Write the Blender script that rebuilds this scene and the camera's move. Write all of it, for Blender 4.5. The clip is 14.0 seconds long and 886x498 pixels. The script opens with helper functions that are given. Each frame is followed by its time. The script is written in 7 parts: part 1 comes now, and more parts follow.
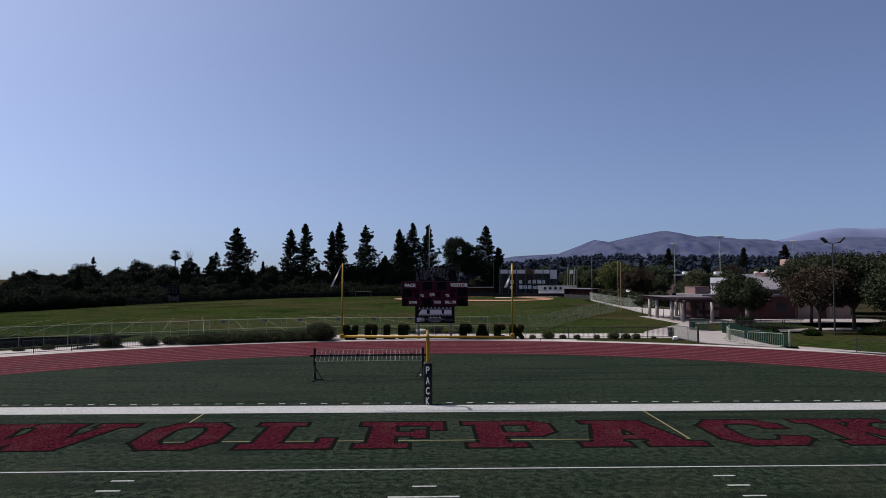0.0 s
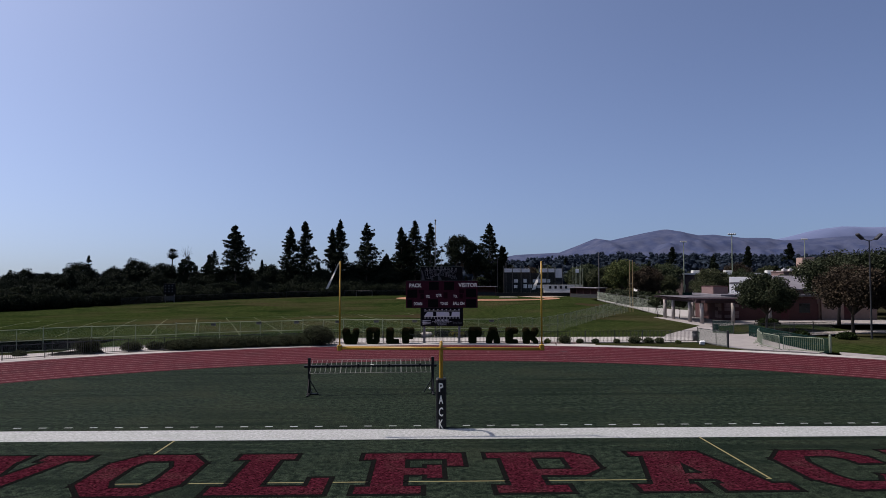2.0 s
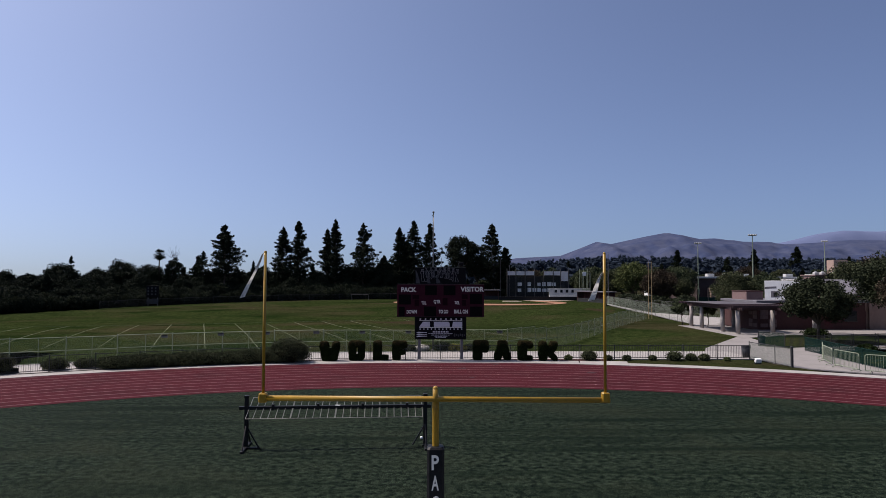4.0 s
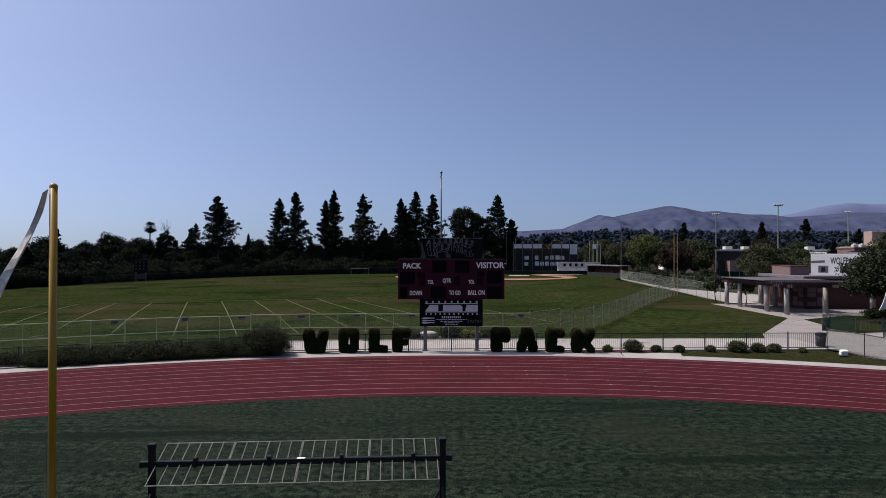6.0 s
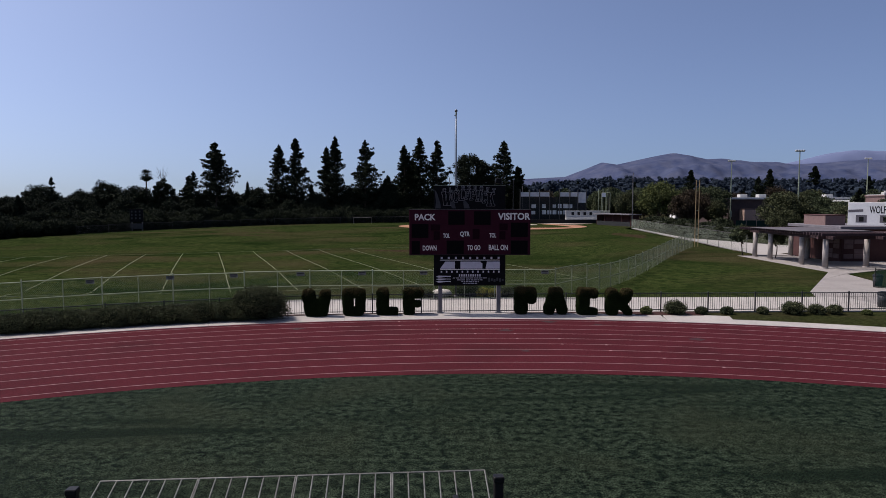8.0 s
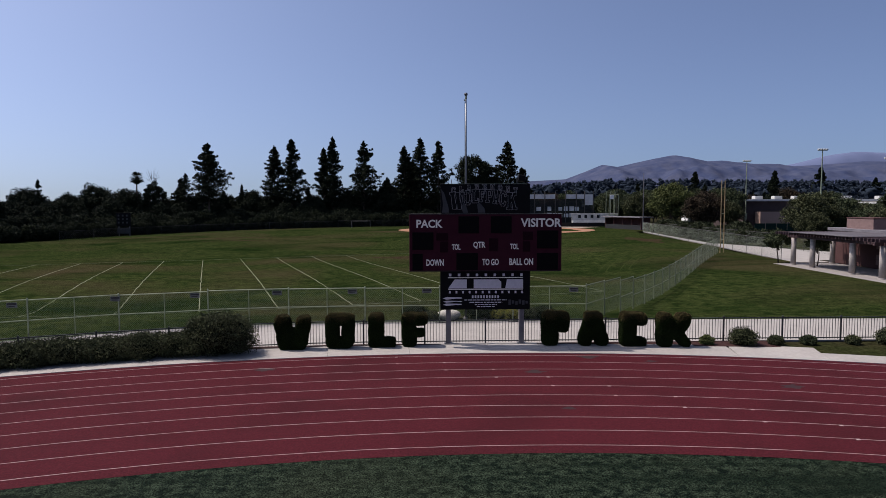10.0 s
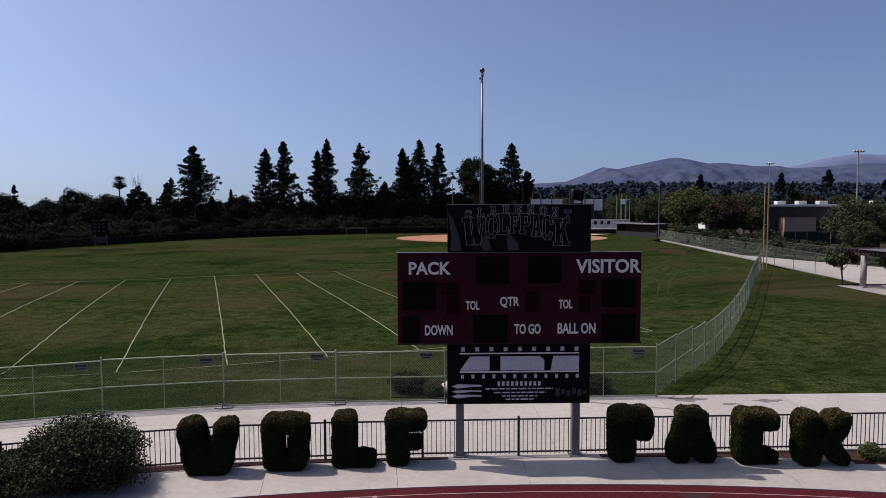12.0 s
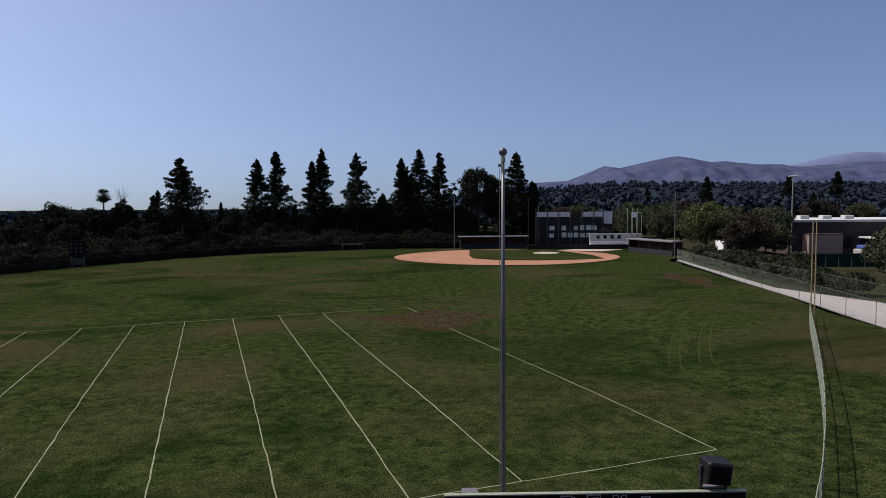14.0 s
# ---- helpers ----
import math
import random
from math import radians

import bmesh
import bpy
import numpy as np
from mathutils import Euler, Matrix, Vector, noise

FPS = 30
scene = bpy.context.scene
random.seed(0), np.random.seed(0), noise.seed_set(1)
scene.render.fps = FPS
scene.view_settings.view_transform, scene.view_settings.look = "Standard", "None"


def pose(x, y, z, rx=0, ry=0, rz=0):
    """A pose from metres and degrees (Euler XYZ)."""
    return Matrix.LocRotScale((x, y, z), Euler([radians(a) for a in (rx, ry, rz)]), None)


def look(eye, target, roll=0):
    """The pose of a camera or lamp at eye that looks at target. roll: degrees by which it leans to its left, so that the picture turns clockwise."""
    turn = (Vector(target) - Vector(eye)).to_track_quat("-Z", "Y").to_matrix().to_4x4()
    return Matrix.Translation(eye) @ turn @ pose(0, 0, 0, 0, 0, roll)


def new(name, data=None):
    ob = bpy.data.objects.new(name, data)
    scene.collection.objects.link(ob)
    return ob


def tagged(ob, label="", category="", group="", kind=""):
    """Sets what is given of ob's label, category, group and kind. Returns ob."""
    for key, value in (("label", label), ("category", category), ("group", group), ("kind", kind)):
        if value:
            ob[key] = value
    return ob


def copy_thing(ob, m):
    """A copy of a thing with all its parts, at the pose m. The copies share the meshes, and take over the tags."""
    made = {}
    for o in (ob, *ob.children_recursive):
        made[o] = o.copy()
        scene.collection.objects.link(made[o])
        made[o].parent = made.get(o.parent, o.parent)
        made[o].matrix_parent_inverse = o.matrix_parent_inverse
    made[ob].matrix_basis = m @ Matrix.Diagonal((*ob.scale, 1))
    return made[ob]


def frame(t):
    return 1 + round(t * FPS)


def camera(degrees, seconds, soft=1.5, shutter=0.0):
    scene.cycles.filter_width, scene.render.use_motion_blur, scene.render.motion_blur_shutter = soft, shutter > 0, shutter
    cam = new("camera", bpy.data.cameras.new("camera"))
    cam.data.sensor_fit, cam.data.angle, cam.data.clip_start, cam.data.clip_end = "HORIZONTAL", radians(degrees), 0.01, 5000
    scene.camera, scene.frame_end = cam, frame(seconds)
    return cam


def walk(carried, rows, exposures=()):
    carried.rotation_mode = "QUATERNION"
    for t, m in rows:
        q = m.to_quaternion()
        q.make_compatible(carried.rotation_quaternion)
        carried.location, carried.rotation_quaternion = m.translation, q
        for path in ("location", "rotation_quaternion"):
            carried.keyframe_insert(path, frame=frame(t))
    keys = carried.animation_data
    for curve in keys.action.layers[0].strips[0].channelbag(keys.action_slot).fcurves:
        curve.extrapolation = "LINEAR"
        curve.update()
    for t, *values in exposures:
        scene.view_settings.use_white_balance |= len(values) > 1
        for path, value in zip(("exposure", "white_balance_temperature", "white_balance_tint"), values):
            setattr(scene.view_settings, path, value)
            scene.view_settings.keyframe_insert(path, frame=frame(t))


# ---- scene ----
cam = camera(68.0, 14.0, soft=0.5)
PATH = [
    (0, (-0.113, -28.255, 5.454), (-0.054, -26.258, 5.544), 0.0),
    (0.5, (-0.261, -27.311, 5.501), (-0.202, -25.314, 5.589), 0.1),
    (1, (-0.41, -26.397, 5.514), (-0.352, -24.399, 5.601), 0.1),
    (1.5, (-0.502, -25.348, 5.523), (-0.446, -23.351, 5.61), -0.0),
    (2, (-0.534, -23.837, 5.521), (-0.478, -21.84, 5.607), 0.0),
    (2.5, (-0.449, -21.814, 5.479), (-0.395, -19.817, 5.567), -0.0),
    (5, (-0.112, -9.352, 5.521), (-0.058, -7.355, 5.618), 0.3),
    (5.5, (-0.273, -7.339, 5.541), (-0.221, -5.342, 5.637), 0.3),
    (6, (-0.483, -5.745, 5.528), (-0.433, -3.746, 5.542), 0.1),
    (6.5, (-0.703, -4.475, 5.573), (-0.655, -2.48, 5.431), 0.0),
    (7, (-0.887, -3.357, 5.601), (-0.841, -1.363, 5.457), 0.1),
    (9.5, (-1.298, 3.315, 5.575), (-1.256, 5.31, 5.437), -0.1),
    (10, (-1.321, 5.472, 5.591), (-1.278, 7.467, 5.456), -0.1),
    (10.5, (-1.347, 7.885, 5.573), (-1.303, 9.88, 5.44), -0.0),
    (11, (-1.335, 10.373, 5.58), (-1.291, 12.368, 5.449), -0.1),
    (11.5, (-1.336, 12.897, 5.759), (-1.292, 14.892, 5.632), -0.1),
    (12, (-1.314, 15.253, 6.332), (-1.271, 17.248, 6.205), -0.2),
    (12.5, (-1.244, 17.435, 7.475), (-1.204, 19.431, 7.347), -0.2),
    (13, (-1.17, 19.633, 8.726), (-1.131, 21.628, 8.596), -0.2),
    (13.5, (-1.087, 21.772, 9.53), (-1.05, 23.768, 9.398), -0.3),
    (14, (-1.006, 23.857, 9.746), (-0.968, 25.852, 9.616), -0.4),
]
walk(cam, [(t, look(eye, target, roll)) for t, eye, target, roll in PATH], exposures=((0, 0.20, 6600, 13), (14, 0.20, 6600, 13)))

# ---- world and light ----
SUN_WAY = Vector((-0.595, 0.20, 1.0)).normalized()
world = bpy.data.worlds.new("sky")
scene.world = world
world.use_nodes = True
wn = world.node_tree.nodes
sky = wn.new("ShaderNodeTexSky")
sky.sky_type = 'NISHITA'
sky.sun_disc = False
sky.sun_elevation = math.asin(SUN_WAY.z)
sky.sun_rotation = math.atan2(SUN_WAY.x, SUN_WAY.y)
sky.altitude = 300
sky.air_density = 0.76
sky.dust_density = 3.7
sky.ozone_density = 6.0
wn["Background"].inputs["Strength"].default_value = 0.085
above = wn.new("ShaderNodeMapping")
above.inputs["Location"].default_value = (0, 0, 0.06)
world.node_tree.links.new(wn.new("ShaderNodeTexCoord").outputs["Generated"], above.inputs["Vector"])
world.node_tree.links.new(above.outputs[0], sky.inputs["Vector"])
soften = wn.new("ShaderNodeGamma")
soften.inputs["Gamma"].default_value = 1.25
world.node_tree.links.new(sky.outputs[0], soften.inputs["Color"])
richer = wn.new("ShaderNodeHueSaturation")
richer.inputs["Saturation"].default_value = 0.86
world.node_tree.links.new(soften.outputs[0], richer.inputs["Color"])
world.node_tree.links.new(richer.outputs[0], wn["Background"].inputs["Color"])

sun_data = bpy.data.lights.new("sun", 'SUN')
sun_data.energy = 4.1
sun_data.angle = radians(0.53)
sun_data.color = (1.0, 0.92, 0.83)
sun = new("sun", sun_data)
sun.matrix_world = look(SUN_WAY * 200, (0, 0, 0))

# ---- mesh helpers ----


class Geo:
    """Collects vertices and faces for one mesh."""

    def __init__(self):
        self.v, self.f = [], []

    def add(self, verts, faces):
        k = len(self.v)
        self.v.extend([tuple(p) for p in verts])
        self.f.extend([tuple(i + k for i in q) for q in faces])
        return self

    def box(self, x0, y0, z0, x1, y1, z1, c=0.0, m=None):
        """A box, its edges cut by c."""
        if c <= 0:
            vs = [(x, y, z) for z in (z0, z1) for x, y in ((x0, y0), (x1, y0), (x1, y1), (x0, y1))]
            fs = [(3, 2, 1, 0), (4, 5, 6, 7), (0, 1, 5, 4), (1, 2, 6, 5), (2, 3, 7, 6), (3, 0, 4, 7)]
        else:
            def ring(z, i):
                a, b, d, e = x0 + i, x1 - i, y0 + i, y1 - i
                return [(a + c, d, z), (b - c, d, z), (b, d + c, z), (b, e - c, z), (b - c, e, z), (a + c, e, z), (a, e - c, z), (a, d + c, z)]
            vs = ring(z0, c * 0.7) + ring(z0 + c, 0) + ring(z1 - c, 0) + ring(z1, c * 0.7)
            fs = [tuple(range(7, -1, -1)), tuple(range(24, 32))]
            for r in range(3):
                for i in range(8):
                    j = (i + 1) % 8
                    fs.append((r * 8 + i, r * 8 + j, r * 8 + 8 + j, r * 8 + 8 + i))
        if m is not None:
            vs = [m @ Vector(p) for p in vs]
        return self.add(vs, fs)

    def tube(self, p, q, r, r2=None, n=8, caps=True):
        p, q = Vector(p), Vector(q)
        r2 = r if r2 is None else r2
        w = (q - p).normalized()
        u = w.orthogonal().normalized()
        t = w.cross(u)
        vs = []
        for c, rad in ((p, r), (q, r2)):
            for i in range(n):
                a = 2 * math.pi * i / n
                vs.append(c + (u * math.cos(a) + t * math.sin(a)) * rad)
        fs = [(i, (i + 1) % n, n + (i + 1) % n, n + i) for i in range(n)]
        if caps:
            fs += [tuple(range(n - 1, -1, -1)), tuple(range(n, 2 * n))]
        return self.add(vs, fs)

    def path(self, pts, r, n=8):
        """A round bar bent along points."""
        pts = [Vector(p) for p in pts]
        vs, fs = [], []
        u = None
        for k, p in enumerate(pts):
            w = (pts[min(k + 1, len(pts) - 1)] - pts[max(k - 1, 0)]).normalized()
            u = w.orthogonal().normalized() if u is None else (u - w * u.dot(w)).normalized()
            t = w.cross(u)
            rad = r[k] if isinstance(r, (list, tuple)) else r
            for i in range(n):
                a = 2 * math.pi * i / n
                vs.append(p + (u * math.cos(a) + t * math.sin(a)) * rad)
        for k in range(len(pts) - 1):
            for i in range(n):
                j = (i + 1) % n
                fs.append((k * n + i, k * n + j, k * n + n + j, k * n + n + i))
        fs += [tuple(range(n - 1, -1, -1)), tuple(range((len(pts) - 1) * n, len(pts) * n))]
        return self.add(vs, fs)

    def slab(self, pts, z0, z1):
        """An upright prism over a plan outline."""
        n = len(pts)
        area = sum(pts[i][0] * pts[(i + 1) % n][1] - pts[(i + 1) % n][0] * pts[i][1] for i in range(n))
        if area < 0:
            pts = pts[::-1]
        vs = [(x, y, z0) for x, y in pts] + [(x, y, z1) for x, y in pts]
        fs = [tuple(range(n - 1, -1, -1)), tuple(range(n, 2 * n))] + [(i, (i + 1) % n, n + (i + 1) % n, n + i) for i in range(n)]
        return self.add(vs, fs)

    def ball(self, c, rx, ry=None, rz=None, n=12, m=8):
        ry, rz = ry or rx, rz or rx
        vs = [(c[0], c[1], c[2] + rz)]
        for j in range(1, m):
            a = math.pi * j / m
            vs += [(c[0] + rx * math.sin(a) * math.cos(2 * math.pi * i / n), c[1] + ry * math.sin(a) * math.sin(2 * math.pi * i / n), c[2] + rz * math.cos(a)) for i in range(n)]
        vs.append((c[0], c[1], c[2] - rz))
        fs = [(0, 1 + i, 1 + (i + 1) % n) for i in range(n)]
        for j in range(m - 2):
            for i in range(n):
                a, b = 1 + j * n + i, 1 + j * n + (i + 1) % n
                fs.append((a, a + n, b + n, b))
        last, b0 = len(vs) - 1, 1 + (m - 2) * n
        fs += [(last, b0 + (i + 1) % n, b0 + i) for i in range(n)]
        return self.add(vs, fs)

    def mesh(self, name, mat, smooth=False):
        me = bpy.data.meshes.new(name)
        me.from_pydata(self.v, [], self.f)
        me.materials.append(mat)
        if smooth:
            me.polygons.foreach_set("use_smooth", [True] * len(me.polygons))
        me.update()
        return me


def thing(name, label, category, group="", at=(0, 0, 0)):
    ob = new(name)
    ob.location = at
    return tagged(ob, label, category, group)


def part(name, geo, mat, parent, label="", smooth=False):
    """One mesh object under a thing or a part. Its geometry is given in the space of the thing."""
    me = geo if isinstance(geo, bpy.types.Mesh) else geo.mesh(name, mat, smooth)
    ob = new(name, me)
    ob.parent = parent
    return tagged(ob, label)


def single(name, geo, mat, label, category, group="", kind="", smooth=False):
    return tagged(new(name, geo if isinstance(geo, bpy.types.Mesh) else geo.mesh(name, mat, smooth)), label, category, group, kind)


def lettering(text, x0, x1, z0, z1, y, mat, name, parent, thick=0.012, bold=0.0, facing=0.0, label=""):
    """Words in the built-in font, fitted into a rectangle of an upright plane that faces -y."""
    cu = bpy.data.curves.new(name, 'FONT')
    cu.body, cu.size, cu.extrude, cu.offset, cu.resolution_u = text, 1.0, thick, bold, 3
    tmp = bpy.data.objects.new(name, cu)
    scene.collection.objects.link(tmp)
    bpy.context.view_layer.update()
    me = bpy.data.meshes.new_from_object(tmp.evaluated_get(bpy.context.evaluated_depsgraph_get()))
    bpy.data.objects.remove(tmp)
    co = np.empty(len(me.vertices) * 3)
    me.vertices.foreach_get("co", co)
    co = co.reshape(-1, 3)
    lo, hi = co.min(0), co.max(0)
    out = np.empty_like(co)
    out[:, 0] = x0 + (co[:, 0] - lo[0]) / (hi[0] - lo[0]) * (x1 - x0)
    out[:, 2] = z0 + (co[:, 1] - lo[1]) / (hi[1] - lo[1]) * (z1 - z0)
    out[:, 1] = y - co[:, 2]
    me.vertices.foreach_set("co", out.ravel())
    me.materials.clear()
    me.materials.append(mat)
    me.update()
    me.name = name
    return part(name, me, mat, parent, label)


# ---- materials ----


def surface(name, a, b, scale=3.0, rough=0.8, bump=0.0, big=None, big_scale=0.15, big_amount=0.5, metal=0.0, random_amount=0.0, spec=0.3, bump_scale=None, detail=6.0, stretch=None, island=False, speck=0.0, speck_scale=30.0, sharp=0.14, ramp_half=0.18, patch=None, patch_scale=0.1, patch_map=(0.6, 1.0, 1.0)):
    """Two tones mixed by fine noise, with a third tone in large patches, grain bump and a spread from piece to piece."""
    m = bpy.data.materials.new(name)
    m.use_nodes = True
    nt = m.node_tree
    N, L = nt.nodes, nt.links
    bs = N["Principled BSDF"]
    geo = N.new("ShaderNodeNewGeometry")
    src = geo.outputs["Position"]
    if stretch:
        mp = N.new("ShaderNodeMapping")
        mp.inputs["Scale"].default_value = stretch
        L.new(src, mp.inputs["Vector"])
        src = mp.outputs[0]
    fine = N.new("ShaderNodeTexNoise")
    fine.inputs["Scale"].default_value, fine.inputs["Detail"].default_value, fine.inputs["Roughness"].default_value = scale, detail, 0.65
    L.new(src, fine.inputs["Vector"])
    ramp = N.new("ShaderNodeMapRange")
    ramp.inputs["From Min"].default_value, ramp.inputs["From Max"].default_value = 0.5 - ramp_half, 0.5 + ramp_half
    L.new(fine.outputs[0], ramp.inputs["Value"])
    mix = N.new("ShaderNodeMix")
    mix.data_type = 'RGBA'
    mix.inputs[6].default_value, mix.inputs[7].default_value = (*a, 1), (*b, 1)
    L.new(ramp.outputs[0], mix.inputs[0])
    colour = mix.outputs[2]
    if big:
        bn = N.new("ShaderNodeTexNoise")
        bn.inputs["Scale"].default_value, bn.inputs["Detail"].default_value, bn.inputs["Distortion"].default_value = big_scale, 5.0, 0.6
        L.new(src, bn.inputs["Vector"])
        br = N.new("ShaderNodeMapRange")
        br.inputs["From Min"].default_value, br.inputs["From Max"].default_value, br.inputs["To Max"].default_value = 0.48, 0.72, big_amount
        L.new(bn.outputs[0], br.inputs["Value"])
        m2 = N.new("ShaderNodeMix")
        m2.data_type = 'RGBA'
        m2.inputs[7].default_value = (*big, 1)
        L.new(br.outputs[0], m2.inputs[0])
        L.new(colour, m2.inputs[6])
        colour = m2.outputs[2]
    if patch:
        pn = N.new("ShaderNodeTexNoise")
        pn.inputs["Scale"].default_value, pn.inputs["Detail"].default_value, pn.inputs["Distortion"].default_value = patch_scale, 4.0, 1.2
        mp2 = N.new("ShaderNodeMapping")
        mp2.inputs["Location"].default_value, mp2.inputs["Scale"].default_value = (31, 17, 5), patch_map
        L.new(src, mp2.inputs["Vector"])
        L.new(mp2.outputs[0], pn.inputs["Vector"])
        pr = N.new("ShaderNodeMapRange")
        pr.inputs["From Min"].default_value, pr.inputs["From Max"].default_value, pr.inputs["To Max"].default_value = 0.50, 0.68, 0.85
        L.new(pn.outputs[0], pr.inputs["Value"])
        m3 = N.new("ShaderNodeMix")
        m3.data_type = 'RGBA'
        m3.inputs[7].default_value = (*patch, 1)
        L.new(pr.outputs[0], m3.inputs[0])
        L.new(colour, m3.inputs[6])
        colour = m3.outputs[2]
    if speck:
        sn = N.new("ShaderNodeTexNoise")
        sn.inputs["Scale"].default_value, sn.inputs["Detail"].default_value, sn.inputs["Roughness"].default_value = speck_scale, 3.0, 0.8
        L.new(src, sn.inputs["Vector"])
        sr = N.new("ShaderNodeMapRange")
        sr.inputs["From Min"].default_value, sr.inputs["From Max"].default_value = 0.5 - sharp, 0.5 + sharp
        sr.inputs["To Min"].default_value, sr.inputs["To Max"].default_value = 1 - speck, 1 + speck
        L.new(sn.outputs[0], sr.inputs["Value"])
        sh = N.new("ShaderNodeHueSaturation")
        L.new(sr.outputs[0], sh.inputs["Value"])
        L.new(colour, sh.inputs["Color"])
        colour = sh.outputs[0]
    if random_amount:
        if island:
            rnd = geo.outputs["Random Per Island"]
        else:
            rnd = N.new("ShaderNodeObjectInfo").outputs["Random"]
        rr = N.new("ShaderNodeMapRange")
        rr.inputs["To Min"].default_value, rr.inputs["To Max"].default_value = 1 - random_amount, 1 + random_amount
        L.new(rnd, rr.inputs["Value"])
        hsv = N.new("ShaderNodeHueSaturation")
        L.new(rr.outputs[0], hsv.inputs["Value"])
        L.new(colour, hsv.inputs["Color"])
        colour = hsv.outputs[0]
    L.new(colour, bs.inputs["Base Color"])
    rv = N.new("ShaderNodeMapRange")
    rv.inputs["To Min"].default_value, rv.inputs["To Max"].default_value = max(rough - 0.1, 0.02), min(rough + 0.1, 1)
    L.new(fine.outputs[0], rv.inputs["Value"])
    L.new(rv.outputs[0], bs.inputs["Roughness"])
    bs.inputs["Metallic"].default_value = metal
    bs.inputs["Specular IOR Level"].default_value = spec
    if bump:
        bp = N.new("ShaderNodeBump")
        bp.inputs["Strength"].default_value, bp.inputs["Distance"].default_value = 1.0, bump
        if bump_scale:
            b2 = N.new("ShaderNodeTexNoise")
            b2.inputs["Scale"].default_value, b2.inputs["Detail"].default_value = bump_scale, 4.0
            L.new(src, b2.inputs["Vector"])
            L.new(b2.outputs[0], bp.inputs["Height"])
        else:
            L.new(fine.outputs[0], bp.inputs["Height"])
        L.new(bp.outputs[0], bs.inputs["Normal"])
    return m


TURF = surface("artificial_turf", (0.00292, 0.00612, 0.00397), (0.021, 0.0309, 0.0198), 4.5, 0.9, 0.03, (0.0198, 0.0239, 0.014), 0.22, 0.5, bump_scale=30.0, detail=12, spec=0.03, speck=0.9, speck_scale=26.0, patch=(0.00437, 0.00846, 0.00525), patch_scale=0.75, patch_map=(0.10, 1.0, 1.0), sharp=0.08, ramp_half=0.09)
GRASS = surface("mown_grass", (0.00821, 0.0148, 0.00442), (0.0291, 0.0379, 0.0126), 1.4, 0.9, 0.03, (0.0404, 0.0316, 0.0183), 0.048, 0.85, bump_scale=14.0, detail=10, spec=0.0, speck=0.6, speck_scale=10.0, patch=(0.00569, 0.0126, 0.00329), patch_scale=0.085, sharp=0.11, ramp_half=0.12)
EARTH = surface("dry_ground", (0.0324, 0.0272, 0.0181), (0.0207, 0.0233, 0.0117), 0.5, 0.95, 0.02, (0.0168, 0.0233, 0.0104), 0.03, 0.8, spec=0.0)
TRACK = surface("track_rubber", (0.044, 0.0081, 0.0117), (0.0646, 0.0123, 0.0168), 9.0, 0.85, 0.004, (0.0343, 0.0081, 0.0104), 0.35, 0.7, bump_scale=220.0, spec=0.03, speck=0.2, speck_scale=18.0)
CONCRETE = surface("concrete", (0.265, 0.246, 0.234), (0.329, 0.31, 0.291), 6.0, 0.85, 0.003, (0.208, 0.19, 0.183), 0.7, 0.45, random_amount=0.06, bump_scale=90.0)
WHITE_LINE = surface("line_paint", (0.201, 0.214, 0.214), (0.305, 0.311, 0.305), 14.0, 0.8, 0.01, (0.194, 0.214, 0.194), 1.2, 0.5, speck=0.3, speck_scale=9.0)
CHALK = surface("chalk_line", (0.093, 0.113, 0.0598), (0.206, 0.213, 0.153), 4.0, 0.95, 0.005, (0.146, 0.173, 0.0797), 0.9, 0.7)
YELLOW_LINE = surface("yellow_line", (0.13, 0.113, 0.0454), (0.188, 0.162, 0.0713), 14.0, 0.8)
LANE_LINE = surface("lane_line", (0.232, 0.17, 0.17), (0.312, 0.234, 0.228), 10.0, 0.8, 0, (0.173, 0.0877, 0.0877), 1.5, 0.6)
MAROON_TURF = surface("maroon_turf", (0.0187, 0.0033, 0.00661), (0.0441, 0.00881, 0.0143), 6.0, 0.9, 0.02, (0.0468, 0.0187, 0.0204), 0.8, 0.5, bump_scale=40.0, detail=9, spec=0.0, speck=0.7, speck_scale=13.0, ramp_half=0.11, sharp=0.10)
BLACK_TURF = surface("black_turf", (0.003, 0.003, 0.003), (0.008, 0.008, 0.008), 14.0, 0.9, 0.015, spec=0.0)
YELLOW_STEEL = surface("yellow_paint", (0.29, 0.165, 0.012), (0.36, 0.205, 0.018), 5.0, 0.4, 0.0, (0.30, 0.18, 0.03), 1.5, 0.4, spec=0.35)
BLACK_VINYL = surface("black_vinyl", (0.006, 0.006, 0.007), (0.012, 0.012, 0.013), 8.0, 0.5, 0.003, spec=0.2)
WHITE_PAINT = surface("white_paint", (0.70, 0.70, 0.70), (0.78, 0.78, 0.77), 5.0, 0.6, 0, (0.62, 0.61, 0.58), 1.0, 0.4)
BLACK_STEEL = surface("black_steel", (0.014, 0.014, 0.016), (0.03, 0.03, 0.032), 12.0, 0.5, 0, (0.05, 0.04, 0.035), 2.0, 0.3, spec=0.4)
# Green reflected from the grass is mixed into this steel colour and WING_RAIL
GALV = surface("galvanised_steel", (0.20, 0.23, 0.16), (0.28, 0.315, 0.23), 9.0, 0.45, 0, (0.20, 0.21, 0.16), 1.5, 0.4, metal=0.15, spec=0.3)
FENCE_POST = surface("weathered_fence_post", (0.055, 0.052, 0.052), (0.095, 0.088, 0.085), 5.0, 0.6, metal=0.2)
